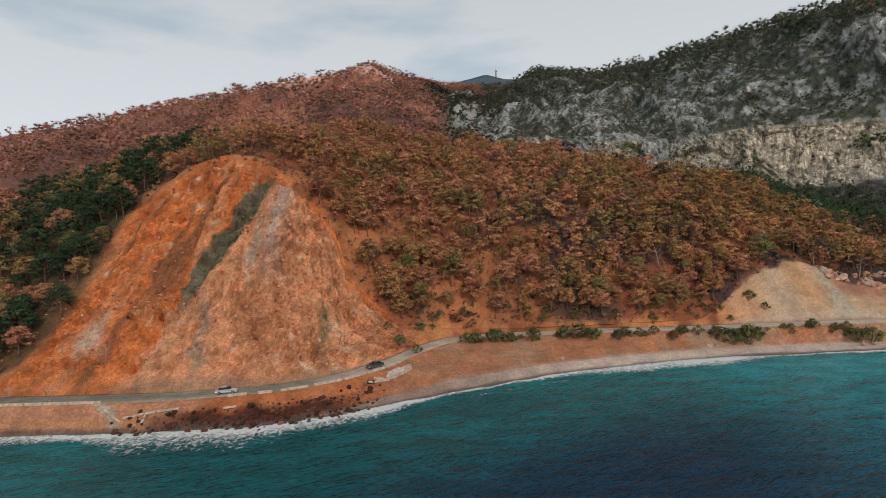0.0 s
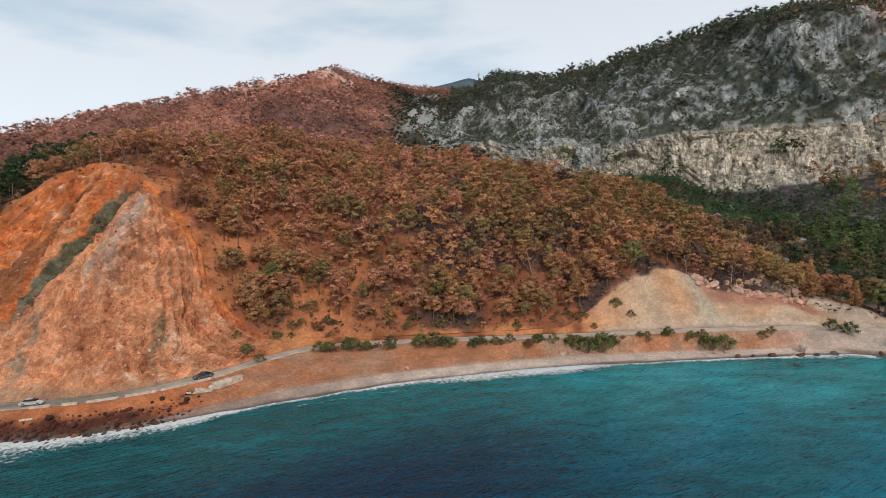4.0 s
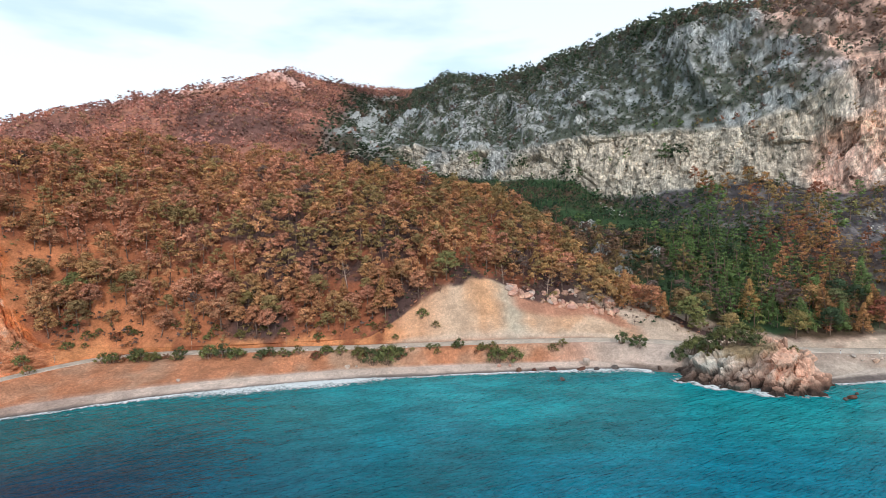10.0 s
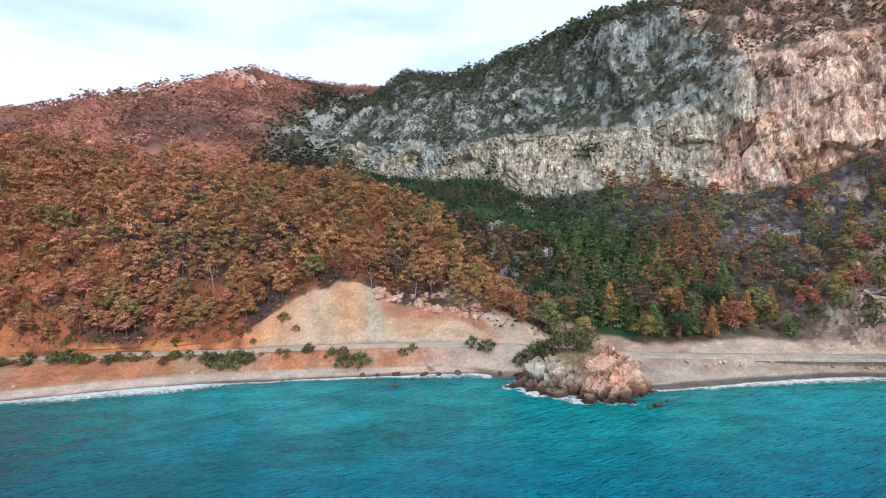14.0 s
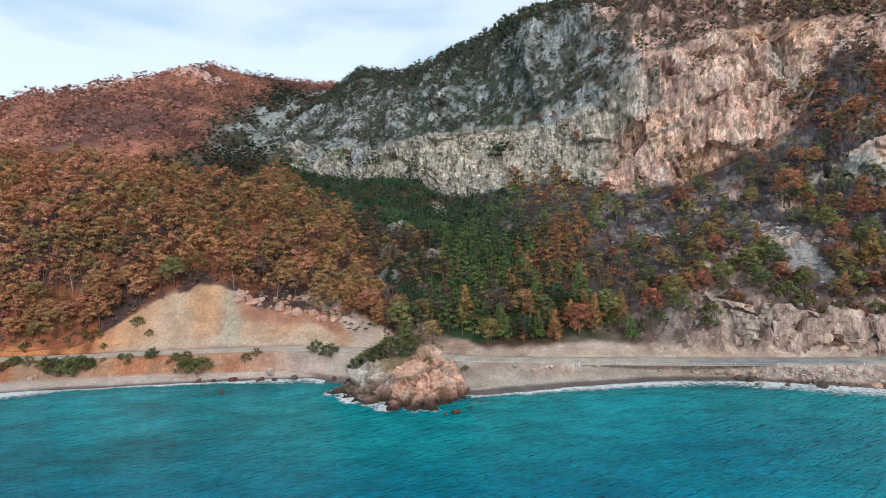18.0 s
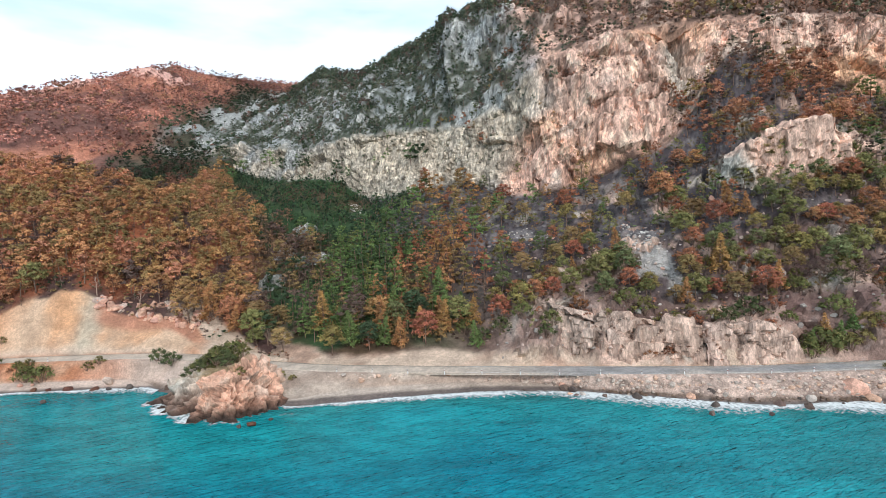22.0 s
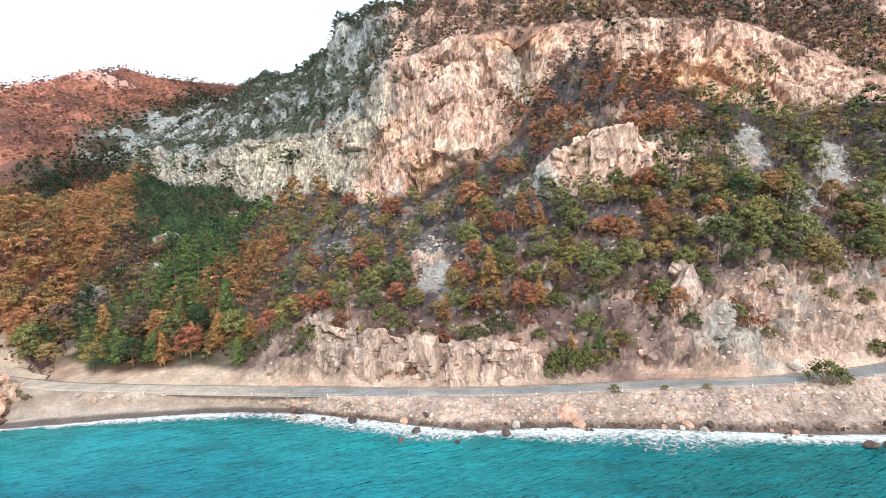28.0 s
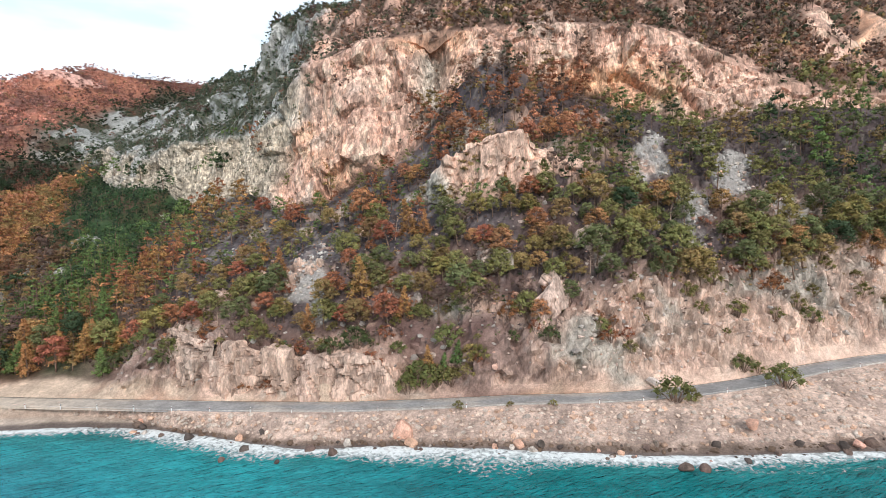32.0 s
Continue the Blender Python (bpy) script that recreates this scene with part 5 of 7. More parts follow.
def tree(name, tall, colour, label, shape="round", clumps=15, cards=34, bare=0.0, bark=None, category="tree"):
    """One tree at the origin: a bent tapered trunk with limbs, and a crown of needle clumps at the limbs' ends."""
    root = new(name)
    bm = bmesh.new()
    bend = rng.normal(size=2) * 0.05 * tall
    stem = [Vector((bend[0] * s * s, bend[1] * s * s, tall * (s * 0.92) - 0.5 * (s == 0))) for s in (0, 0.2, 0.45, 0.7, 1)]
    tube(bm, stem, [tall * w for w in (0.024, 0.019, 0.015, 0.010, 0.003)], 7)
    ends, size = [], []
    for i in range(clumps):
        u = (i + 0.5) / clumps
        h = 0.40 + 0.54 * u if shape == "round" else 0.10 + 0.86 * u
        if shape == "round":
            reach = tall * 0.36 * math.sqrt(max(0.03, 1 - u ** 1.7)) * rng.uniform(0.6, 1.1)
            r = tall * 0.135 * rng.uniform(0.75, 1.3)
        else:
            reach = tall * 0.23 * (1.03 - u) * rng.uniform(0.6, 1.15)
            r = tall * (0.135 - 0.09 * u) * rng.uniform(0.8, 1.2)
        ang = i * 2.4 + rng.uniform(-0.5, 0.5)
        foot = Vector((bend[0] * h * h, bend[1] * h * h, tall * max(0.15, h - 0.12 - 0.1 * rng.random())))
        tip = Vector((foot.x + math.cos(ang) * reach, foot.y + math.sin(ang) * reach, tall * h))
        mid = foot.lerp(tip, 0.5) + Vector((0, 0, -0.03 * tall))
        if bare or i % 3:
            tube(bm, [foot, mid, tip], [tall * 0.008, tall * 0.006, tall * 0.002], 3)
        if bare:
            for s in (0.55, 0.8):
                twig = mid.lerp(tip, s) + Vector(rng.normal(size=3) * 0.05 * tall)
                tube(bm, [mid.lerp(tip, s - 0.3), twig], [tall * 0.004, tall * 0.001], 3)
        if rng.random() >= bare:
            ends.append(tip)
            size.append(r)
    part("trunk", bm, bark or BARK, root, smooth=True)
    if ends:
        c = np.tile(np.array(colour), (len(ends), 1)) * (0.8 + 0.45 * rng.random((len(ends), 1)))
        size = np.array(size)
        mid = np.tile((0.0, 0.0, tall * (0.5 if shape == "round" else 0.35)), (len(ends), 1))
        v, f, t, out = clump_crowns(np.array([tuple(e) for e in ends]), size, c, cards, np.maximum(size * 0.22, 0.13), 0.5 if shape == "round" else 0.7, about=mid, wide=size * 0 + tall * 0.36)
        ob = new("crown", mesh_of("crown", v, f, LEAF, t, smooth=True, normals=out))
        ob.parent = root
    return tagged(root, label, category)


def shrub(name, wide, colour, label, clumps=11, cards=40, flat=1.25):
    """A low bush: many stems from the ground and a mound of leaf clumps."""
    root = new(name)
    bm = bmesh.new()
    ends = []
    for i in range(clumps):
        a, d = i * 2.4, wide * 0.5 * math.sqrt((i + 0.3) / clumps)
        tip = Vector((math.cos(a) * d, math.sin(a) * d, wide * (0.16 + flat * 0.42 * (1 - (d / wide / 0.52) ** 2) * rng.uniform(0.7, 1.15))))
        tube(bm, [(tip.x * 0.2, tip.y * 0.2, -0.3), (tip.x * 0.6, tip.y * 0.6, tip.z * 0.6), tip], [0.04 * wide / 2, 0.03 * wide / 2, 0.012 * wide / 2], 3)
        ends.append(tuple(tip))
    part("stem", bm, BARK, root)
    c = np.tile(np.array(colour), (clumps, 1)) * (0.8 + 0.4 * rng.random((clumps, 1)))
    size = wide * 0.19 * (0.8 + 0.4 * rng.random(clumps))
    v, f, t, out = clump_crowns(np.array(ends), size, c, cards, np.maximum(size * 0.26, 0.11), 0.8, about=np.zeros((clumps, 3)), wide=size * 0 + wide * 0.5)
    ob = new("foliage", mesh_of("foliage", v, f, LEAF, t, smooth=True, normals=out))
    ob.parent = root
    return tagged(root, label, "shrub")


PINES = {}
for key, colour, shape, words in (
        ("olive", OLIVE, "round", "olive-green pine with a broad ragged crown"),
        ("olive2", (0.27, 0.215, 0.075), "round", "olive-green pine with a broad ragged crown"),
        ("rust", RUST_TREE, "round", "scorched pine with dull rust-brown needles"),
        ("moss", MOSS, "round", "dull green pine with a broad ragged crown"),
        ("sage", SAGE, "round", "grey-green pine with a broad ragged crown"),
        ("amber", AMBER, "round", "heat-scorched pine with amber-brown needles"),
        ("amber2", (0.40, 0.225, 0.10), "round", "heat-scorched pine with amber-brown needles"),
        ("brick", BRICK, "round", "scorched pine with rust-red dead needles"),
        ("deep", DEEP, "round", "dark green pine with a dense crown"),
        ("fresh", FRESH, "pointed", "young pointed pine with fresh green needles"),
        ("gold", GOLD, "pointed", "young pointed pine with golden-brown needles"),
        ("umber", UMBER, "round", "burnt dark brown pine with a thin crown")):
    PINES[key] = tree("pine_tree", 7.5, colour, words, shape, 22 if shape == "round" else 30, 62 if key != "umber" else 22, bare=0.35 if key == "umber" else 0.0)
PINES["bare"] = tree("dead_tree", 7.0, UMBER, "bare bleached dead tree with broken limbs", "round", 11, 6, bare=1.0, bark=DEADWOOD)
used = set()
TREE_KINDS = ["rust", "olive", "olive2", "moss", "sage", "amber", "amber2", "brick", "deep", "fresh", "gold", "umber"]
CENTRES = np.array([RUST_TREE, OLIVE, (0.27, 0.215, 0.075), MOSS, SAGE, AMBER, (0.40, 0.225, 0.10), BRICK, DEEP, FRESH, GOLD, UMBER])


def set_down(store, key, x, y, z, size, group, tilt=4):
    """Put one of the stored prototypes, or a copy of it, where it stands."""
    m = pose(x, y, z, rng.normal() * tilt, rng.normal() * tilt, rng.random() * 360) @ Matrix.Scale(size, 4)
    if (id(store), key) not in used:
        used.add((id(store), key))
        ob = store[key]
        ob.matrix_basis = m
    else:
        ob = copy_thing(store[key], pose(0, 0, 0))
        ob.matrix_basis = m
    ob["group"] = group
    return ob


for where, place, group in ((hill_p[hill_near], hill_m[hill_near], "pines on the western hillside"), (east_p[east_near], east_m[east_near], "pines on the eastern slope")):
    cols = zone_colours(where)
    for (x, y, z), c in zip(where, cols):
        d = ((np.log(CENTRES) - np.log(c)) ** 2).sum(1)
        key = TREE_KINDS[int(d.argmin())]
        if key in ("olive", "amber", "fresh") and 185 < x < 232 and y < 185:
            key = "gold" if rng.random() < 0.55 else "fresh"
        if key == "fresh" and x > 234:
            key = "moss"
        if rng.random() < 0.035:
            key = "bare"
        set_down(PINES, key, x, y, z, float((0.75 + 0.65 * rng.random()) * (1.25 if key in ("fresh", "gold") else 1.0) * (0.85 if 236 < x < 345 else 1.0)), group)
SLOPE_TREES = [(289, 168, 38, 1.55, "amber"), (292, 166, 38, 1.1, "moss"), (291, 140, 23, 1.45, "gold"), (269, 150, 25, 1.1, "gold"), (258, 156, 28, 1.1, "olive"), (304, 177, 50, 1.0, "amber"), (313, 137, 25, 1.0, "moss"), (310, 138, 25.5, 0.9, "olive2"), (323, 136, 24, 1.0, "moss"), (336, 140, 28, 1.3, "olive"), (317, 177, 58, 1.1, "brick"), (322, 172, 60, 1.0, "brick"), (328, 155, 44, 1.0, "gold"),
    (316, 148, 36, 1.0, "umber"), (262, 177, 34, 1.0, "olive2"), (264, 185, 39, 1.1, "rust"), (246, 209, 42, 1.1, "rust"), (300, 181, 52, 0.9, "brick"), (279, 171, 37, 1.0, "olive"), (331, 168, 61, 1.0, "amber"), (337, 170, 60, 1.1, "brick"), (343, 172, 60, 1.1, "amber"), (349, 176, 62, 1.0, "brick"),
    (303, 124, 8, 0.62, "fresh"), (306.5, 124.6, 8, 0.78, "gold"), (309.5, 124.2, 8, 0.8, "fresh"), (312.5, 124.4, 8, 0.72, "fresh"), (315.5, 124, 8, 0.66, "olive2"), (280, 134, 14, 0.9, "gold"), (284, 141, 20, 1.0, "rust"), (297, 150, 28, 1.1, "rust"), (273, 138, 16, 0.8, "olive2")]
for x, y, z, size, key in SLOPE_TREES:
    d = (EAST[..., 0] - x) ** 2 + (EAST[..., 1] - y) ** 2
    set_down(PINES, key, x, y, float(EAST.reshape(-1, 3)[d.argmin(), 2]) - 0.1, size, "pines on the eastern slope")
for k, v in PINES.items():
    if (id(PINES), k) not in used:
        for o in (*v.children_recursive, v):
            bpy.data.objects.remove(o)

# ---- heights over the plan, to stand things on ----
def ground_at(sheets, x, y):
    """The height of the lofted land at a place of the plan."""
    best = None
    for g in sheets:
        d = (g[..., 0] - x) ** 2 + (g[..., 1] - y) ** 2
        i = np.unravel_index(d.argmin(), d.shape)
        if best is None or d[i] < best[0]:
            best = (d[i], g[i][2])
    return float(best[1])


def road_at(x, side=0.0):
    xs = np.arange(-420.0, 701.0, 1.0)
    y, z = road_line(xs, side)
    return float(np.interp(x, xs, y)), float(np.interp(x, xs, z))


# ---- the rocky headland ----
def headland():
    """A wedge of tilted slabs: a grassy top, a long grey flank falling to the west and a steep broken bluff at the sea end."""
    turns, shares = np.linspace(-180, 180, 241), np.linspace(0, 1, 64) ** 0.85
    a, s = np.meshgrid(turns, shares)
    far = np.interp(a, [-180, -155, -135, -110, -85, -66, -50, -30, 0, 35, 70, 110, 150, 180], [18, 15.5, 14, 13, 15, 17.2, 16.5, 15.5, 13.5, 13, 14.5, 16, 19, 18])
    far = far * (1 + 0.10 * fbm(np.stack((np.cos(np.radians(a)) * 9, np.sin(np.radians(a)) * 9, a * 0), -1), 5, 4, 317))
    steep = np.interp(a, [-180, -150, -110, -85, -65, 0, 40, 110, 180], [1.5, 1.25, 1.4, 2.6, 5.0, 5.0, 3.0, 2.0, 1.5])
    x, y = 171.5 + np.cos(np.radians(a)) * far * s, 127.5 + np.sin(np.radians(a)) * far * s
    top = np.interp(x, [148, 156, 164, 172, 178, 184], [3.0, 5.2, 6.8, 7.6, 8.4, 7.6]) + 1.0 * np.exp(-((x - 179) / 4) ** 2 - ((y - 119) / 5) ** 2)
    z = -1.6 + (top + 1.6) * (1 - s ** steep)
    p = np.stack((x, y, z), -1)
    n = grid_normals(p)
    if n[10, 60, 2] < 0:
        n = -n
    slant = p @ np.array(((0.88, 0.1, 0.35), (-0.2, 0.95, 0.2), (-0.42, -0.15, 0.85)))
    ha, ia, ca = facets(slant + 0.7 * fbm(p, 3, 2, 3)[..., None], (3.6, 2.8, 5.5), 301)
    hb, ib, cb = facets(slant + 0.3 * fbm(p, 2, 2, 4)[..., None], (1.3, 1.1, 1.9), 303)
    rough = step(0.12, 0.4, s) * step(1.0, 0.97, s)
    h = ha * 2.4 - 0.7 * step(0.08, 0, ca) + hb * 0.9 + fbm(p, 6, 4, 305) * 0.8
    p = p + n * (h * rough)[..., None]
    warm = step(-9, 3, (x - 171) * 0.8 - (y - 120) * 0.5 + 4 * fbm(p, 5, 4, 307))
    c = mixc((0.50, 0.47, 0.40), (0.72, 0.43, 0.30), warm)
    c = mixc(c, (0.74, 0.58, 0.46), step(0.0, 0.3, fbm(p, 4, 3, 308)) * 0.6) * (0.92 + 0.2 * ib)[..., None] * (1 - 0.45 * step(0.10, 0, ca))[..., None] * (1 - 0.15 * step(0.10, 0, cb))[..., None]
    c = mixc(c, (0.15, 0.075, 0.05), step(3.4, 1.4, p[..., 2] + 1.5 * fbm(p, 4, 3, 310)) * 0.8)
    c = mixc(c, (0.065, 0.042, 0.032), step(1.9, 0.5, p[..., 2] + fbm(p, 3, 3, 309)))
    c = mixc(c, (0.34, 0.25, 0.14), step(0.55, 0.3, s + 0.3 * fbm(p, 5, 3, 311)) * step(178, 174, x))
    c = np.concatenate((c, np.full(c.shape[:2] + (1,), 0.4)), -1)
    root = new("rock_headland")
    for name, cols, words in (("flank", turns <= -96, "grey sloping slabs of the flank"), ("bluff", (turns >= -97) & (turns <= 61), "pink broken bluff at the sea end"), ("saddle", turns >= 60, "grassy saddle joining the shore")):
        o = new(name, mesh_of(name, p[:, cols].reshape(-1, 3), grid_faces(*p[:, cols].shape[:2]), CLIFF, c[:, cols].reshape(-1, 4), smooth=False))
        o.parent = root
        o["label"] = words
    return p, tagged(root, "craggy pink and grey rock headland jutting into the sea", "headland")


HEAD, _ = headland()


# ---- outcrops and boulders ----
def rock_shape(name, seed, finer, size, colour, mat=None, planes=16, blocky=0.0, square=1.0):
    """A stone: a ball cut by many planes, with broken faces."""
    r = np.random.default_rng(seed)
    bm = bmesh.new()
    bmesh.ops.create_icosphere(bm, subdivisions=finer, radius=1.0)
    v = np.array([tuple(q.co) for q in bm.verts])
    f = np.array([[q.index for q in t.verts] for t in bm.faces])
    bm.free()
    for _ in range(planes):
        d = r.normal(size=3)
        d /= np.linalg.norm(d)
        v = v - d * np.maximum(0, v @ d - r.uniform(0.48, 0.8))[:, None]
    v = np.sign(v) * np.abs(v) ** square * np.array(size)
    c = np.tile(np.array(colour, float), (len(v), 1))
    if blocky:
        w = v + 37.0 * seed
        ha, ia, ca = facets(w, (3.2, 3.2, 4.4), 401)
        hb, ib, cb = facets(w, (1.3, 1.3, 1.6), 403)
        d = v / np.linalg.norm(v, axis=1, keepdims=True)
        v = v + d * (blocky * (ha * 3.2 + hb * 1.6) + fbm(w, 5, 3, 5) * blocky)[:, None]
        c = c * (0.75 + 0.45 * ib)[:, None] * (1 - 0.4 * step(0.12, 0, ca))[:, None]
        c = mixc(c, c * (0.86, 0.86, 0.86), step(0.0, 0.25, fbm(w, 6, 3, 7)))
    else:
        c = c * (0.85 + 0.3 * r.random((len(v), 1)))
    return new(name, mesh_of(name, v, f, mat or STONE, c, smooth=False))


def crag_wall(x0, x1, top, foot, front, deep, seed, words, left, right):
    """A rock wall that stands out of the slope: a broken upright face, then a rough top that runs back into the hill."""
    xs = np.arange(x0, x1 + 0.01, 0.55)
    zt, zf, yf = (softly(np.interp(xs, [k[0] for k in line], [k[1] for k in line]), 2) for line in (top, foot, front))
    rows = []
    for s in np.concatenate((np.linspace(0, 1, 34), np.linspace(1.05, 2, 14))):
        up = np.clip(s, 0, 1)
        rows.append(np.stack((xs, yf + 1.6 * up ** 2 + deep * np.clip(s - 1, 0, 1), zf + (zt - zf) * up - 0.10 * deep * np.clip(s - 1, 0, 1) - 5 * max(0.0, s - 1.7)), -1))
    p = np.array(rows)
    n = grid_normals(p)
    if n[5, 5, 1] > 0:
        n = -n
    slant = p @ np.array(((0.9, 0.0, -0.42), (0.0, 1.0, 0.0), (0.42, 0.0, 0.9)))
    ha, ia, ca = facets(slant, (6.5, 6.5, 9.0), seed)
    hb, ib, cb = facets(p, (2.1, 2.1, 2.8), seed + 20)
    p = p + n * (ha * 2.0 + hb * 0.9 - 0.5 * step(0.07, 0, ca))[..., None]
    c = mixc(left, right, step(0.0, 0.24, (p[..., 0] - x0) / (x1 - x0) + 0.2 * fbm(p, 6, 3, seed)))
    c = c * (0.86 + 0.24 * ib)[..., None] * (1 - 0.35 * step(0.07, 0, ca))[..., None] * (1 - 0.2 * step(0.15, 0.35, fbm(p * (1, 1, 0.2), 3, 3, seed + 2)))[..., None]
    c = np.concatenate((c, np.full(c.shape[:2] + (1,), 0.75)), -1)
    root = new("rock_outcrop")
    for name, lines, look_ in (("face", slice(0, 34), "upright broken face"), ("top", slice(33, 48), "rough top running into the slope")):
        q = p[lines]
        o = new(name, mesh_of(name, q.reshape(-1, 3), grid_faces(*q.shape[:2]), CLIFF, c[lines].reshape(-1, 4), smooth=False))
        o.parent, o["label"] = root, look_
    return tagged(root, words, "rock")


crag_wall(307, 350, [(307, 47), (309.5, 52), (313, 56.5), (318, 59.5), (324, 62), (331, 62.5), (335, 63), (337.5, 58), (343, 56.5), (350, 53.5)], [(307, 45), (312, 43), (316, 40), (322, 41), (327, 43), (332, 47), (340, 50), (350, 51)], [(307, 165), (311, 162), (318, 160), (326, 157.5), (335, 157.5), (342, 159.5), (350, 163)], 15, 611, "pale pink limestone block standing out of the burnt slope", (0.54, 0.52, 0.45), (0.84, 0.575, 0.44))
crag_wall(326, 339, [(326, 9), (329, 13), (332, 21), (334.5, 27.5), (336.5, 26), (339, 20)], [(326, 5), (331, 5), (336, 9), (339, 15)], [(326, 126), (331, 126), (335, 128.5), (339, 132)], 6, 631, "steep pale rock rib beside the road", (0.64, 0.48, 0.40), (0.74, 0.55, 0.45))
crag_wall(242, 260, [(242, 11), (244, 16), (246, 17.5), (252, 16.5), (260, 15)], [(242, 4), (260, 3.5)], [(242, 139.5), (245, 137), (248, 134.5), (252, 131.5), (260, 129)], 9, 651, "pale grey rock bluff above the road", (0.48, 0.43, 0.37), (0.60, 0.45, 0.36))
crag_wall(259.5, 280, [(259.5, 13), (262, 14.5), (268, 14.3), (274, 13), (280, 12)], [(259.5, 3.5), (280, 3.5)], [(259.5, 129.2), (262, 128), (267, 126.8), (274, 125), (280, 123.8)], 8, 671, "pinkish rock bluff above the road", (0.58, 0.44, 0.36), (0.63, 0.45, 0.35))
crag_wall(279.5, 304, [(279.5, 12), (283, 13.2), (290, 12.4), (297, 10.8), (301, 9), (304, 5.5)], [(279.5, 3.5), (304, 3.5)], [(279.5, 124), (285, 122.6), (291, 122.2), (297, 122.2), (301, 123), (304, 125)], 8, 691, "pinkish rock bluff above the road", (0.60, 0.44, 0.36), (0.66, 0.48, 0.38))
SLOPE_CRAGS = [(347, 146, 33, 5, 3.5, 5.5, 20, (0.74, 0.59, 0.5), "pale broken crag among the pines"),
    (322, 140, 30, 5, 3.5, 4.5, -15, (0.7, 0.58, 0.5), "pale broken crag among the pines"),
    (303, 137, 21, 4, 3, 3.5, 30, (0.6, 0.52, 0.46), "grey broken crag on the burnt slope")]
WOOD_CRAGS = [(296, 141, 17, 6, 2.0, 2.2, 35, (0.82, 0.66, 0.55), "slanting pale rock ledge on the slope"),
    (170, 207, 24, 4, 3, 4, 10, (0.36, 0.36, 0.33), "grey rock knob in the valley wood"),
    (163, 190, 19, 4.5, 3, 4, 40, (0.38, 0.38, 0.35), "grey rock knob in the valley wood"),
    (163, 237, None, 5, 4, 5, 20, (0.46, 0.46, 0.42), "grey rock knob in the valley wood"),
    (162, 211, None, 4.5, 3.5, 5, 50, (0.46, 0.45, 0.41), "grey rock knob in the valley wood"),
    (178, 201, None, 4, 3, 4, 15, (0.45, 0.44, 0.4), "grey rock knob in the valley wood"),
    (42, 181, 32.5, 3.2, 2.6, 2.8, 10, (0.4, 0.31, 0.24), "grey boulder outcrop in the forest")]
for x, y, z, sx, sy_, sz, turn, colour, words in SLOPE_CRAGS + WOOD_CRAGS:
    root = new("rock_outcrop")
    seed = int(abs(x)) % 97
    r = np.random.default_rng(seed)
    n = 3 if sx > 15 else 5
    for k in range(n):
        u = -1 + 2 * (k + 0.5) / n
        big = (0.62 + 0.2 * r.random()) * (1 - 0.35 * abs(u)) if sx < 15 else 0.46 + 0.34 * (u + 1) / 2
        o = rock_shape("block", seed + k, 5 if sx > 15 else 4 if sx > 5 else 3, (sx * (0.62 if n < 5 else 0.46) * (0.8 + 0.5 * r.random()), sy_ * (0.8 + 0.3 * r.random()), sz * big * 1.25), np.array(colour) * r.uniform(0.88, 1.1), CLIFF, 26, 0.22, 0.78)
        o.parent = root
        o.matrix_basis = pose(u * sx * (0.72 if n > 3 else 0.5), r.normal() * sy_ * 0.12, sz * (0.12 * r.normal() - 0.10 * u * (n > 5)), r.normal() * 9, r.normal() * 9, r.normal() * 25)
    root.matrix_basis = pose(x, y, ground_at((HILL, EAST), x, y) + 1.5 if z is None else z, 0, 0, turn)
    tagged(root, words, "rock")

ROCKS = {}
for k, (colour, words) in enumerate((((0.56, 0.44, 0.36), "pale angular limestone boulder lying loose"), ((0.46, 0.40, 0.35), "grey angular limestone boulder lying loose"), ((0.60, 0.36, 0.26), "pinkish angular boulder lying loose"),
                                     ((0.15, 0.105, 0.085), "brown wet boulder at the waterline"), ((0.12, 0.055, 0.036), "dark red wet boulder at the waterline"), ((0.095, 0.075, 0.065), "dark wet boulder at the waterline"))):
    for s in range(2):
        ROCKS[k * 2 + s] = tagged(rock_shape("boulder", 10 + k * 2 + s, 2, (1.0, 0.8, 0.68), colour), words, "boulder")


def boulder(kind, x, y, z, r, group):
    o = set_down(ROCKS, kind * 2 + int(rng.random() < 0.5), x, y, z + 0.12 * r, r, group, 14)
    return o


boulder(2, 302, 110.0, 1.6, 3.3, "boulders on the embankment")
for i in range(78):
    x = 236 + 150 * rng.random()
    y = shore_at(x) + rng.normal() * 1.3 + 0.7
    boulder(int(rng.choice((3, 5, 1, 2), p=(0.4, 0.3, 0.15, 0.15))), x, y, 0.1 + 0.25 * max(0, y - shore_at(x)), 0.35 + 1.35 * rng.random() ** 2.2, "boulders along the waterline")
for i in range(46):
    x = -66 + 50 * rng.random()
    y = shore_at(x) + rng.normal() * 1.0 + 0.5
    boulder(4 if rng.random() < 0.6 else 5, x, y, 0.1 + 0.3 * max(0, y - shore_at(x)), rng.uniform(0.35, 0.95), "boulders along the waterline")
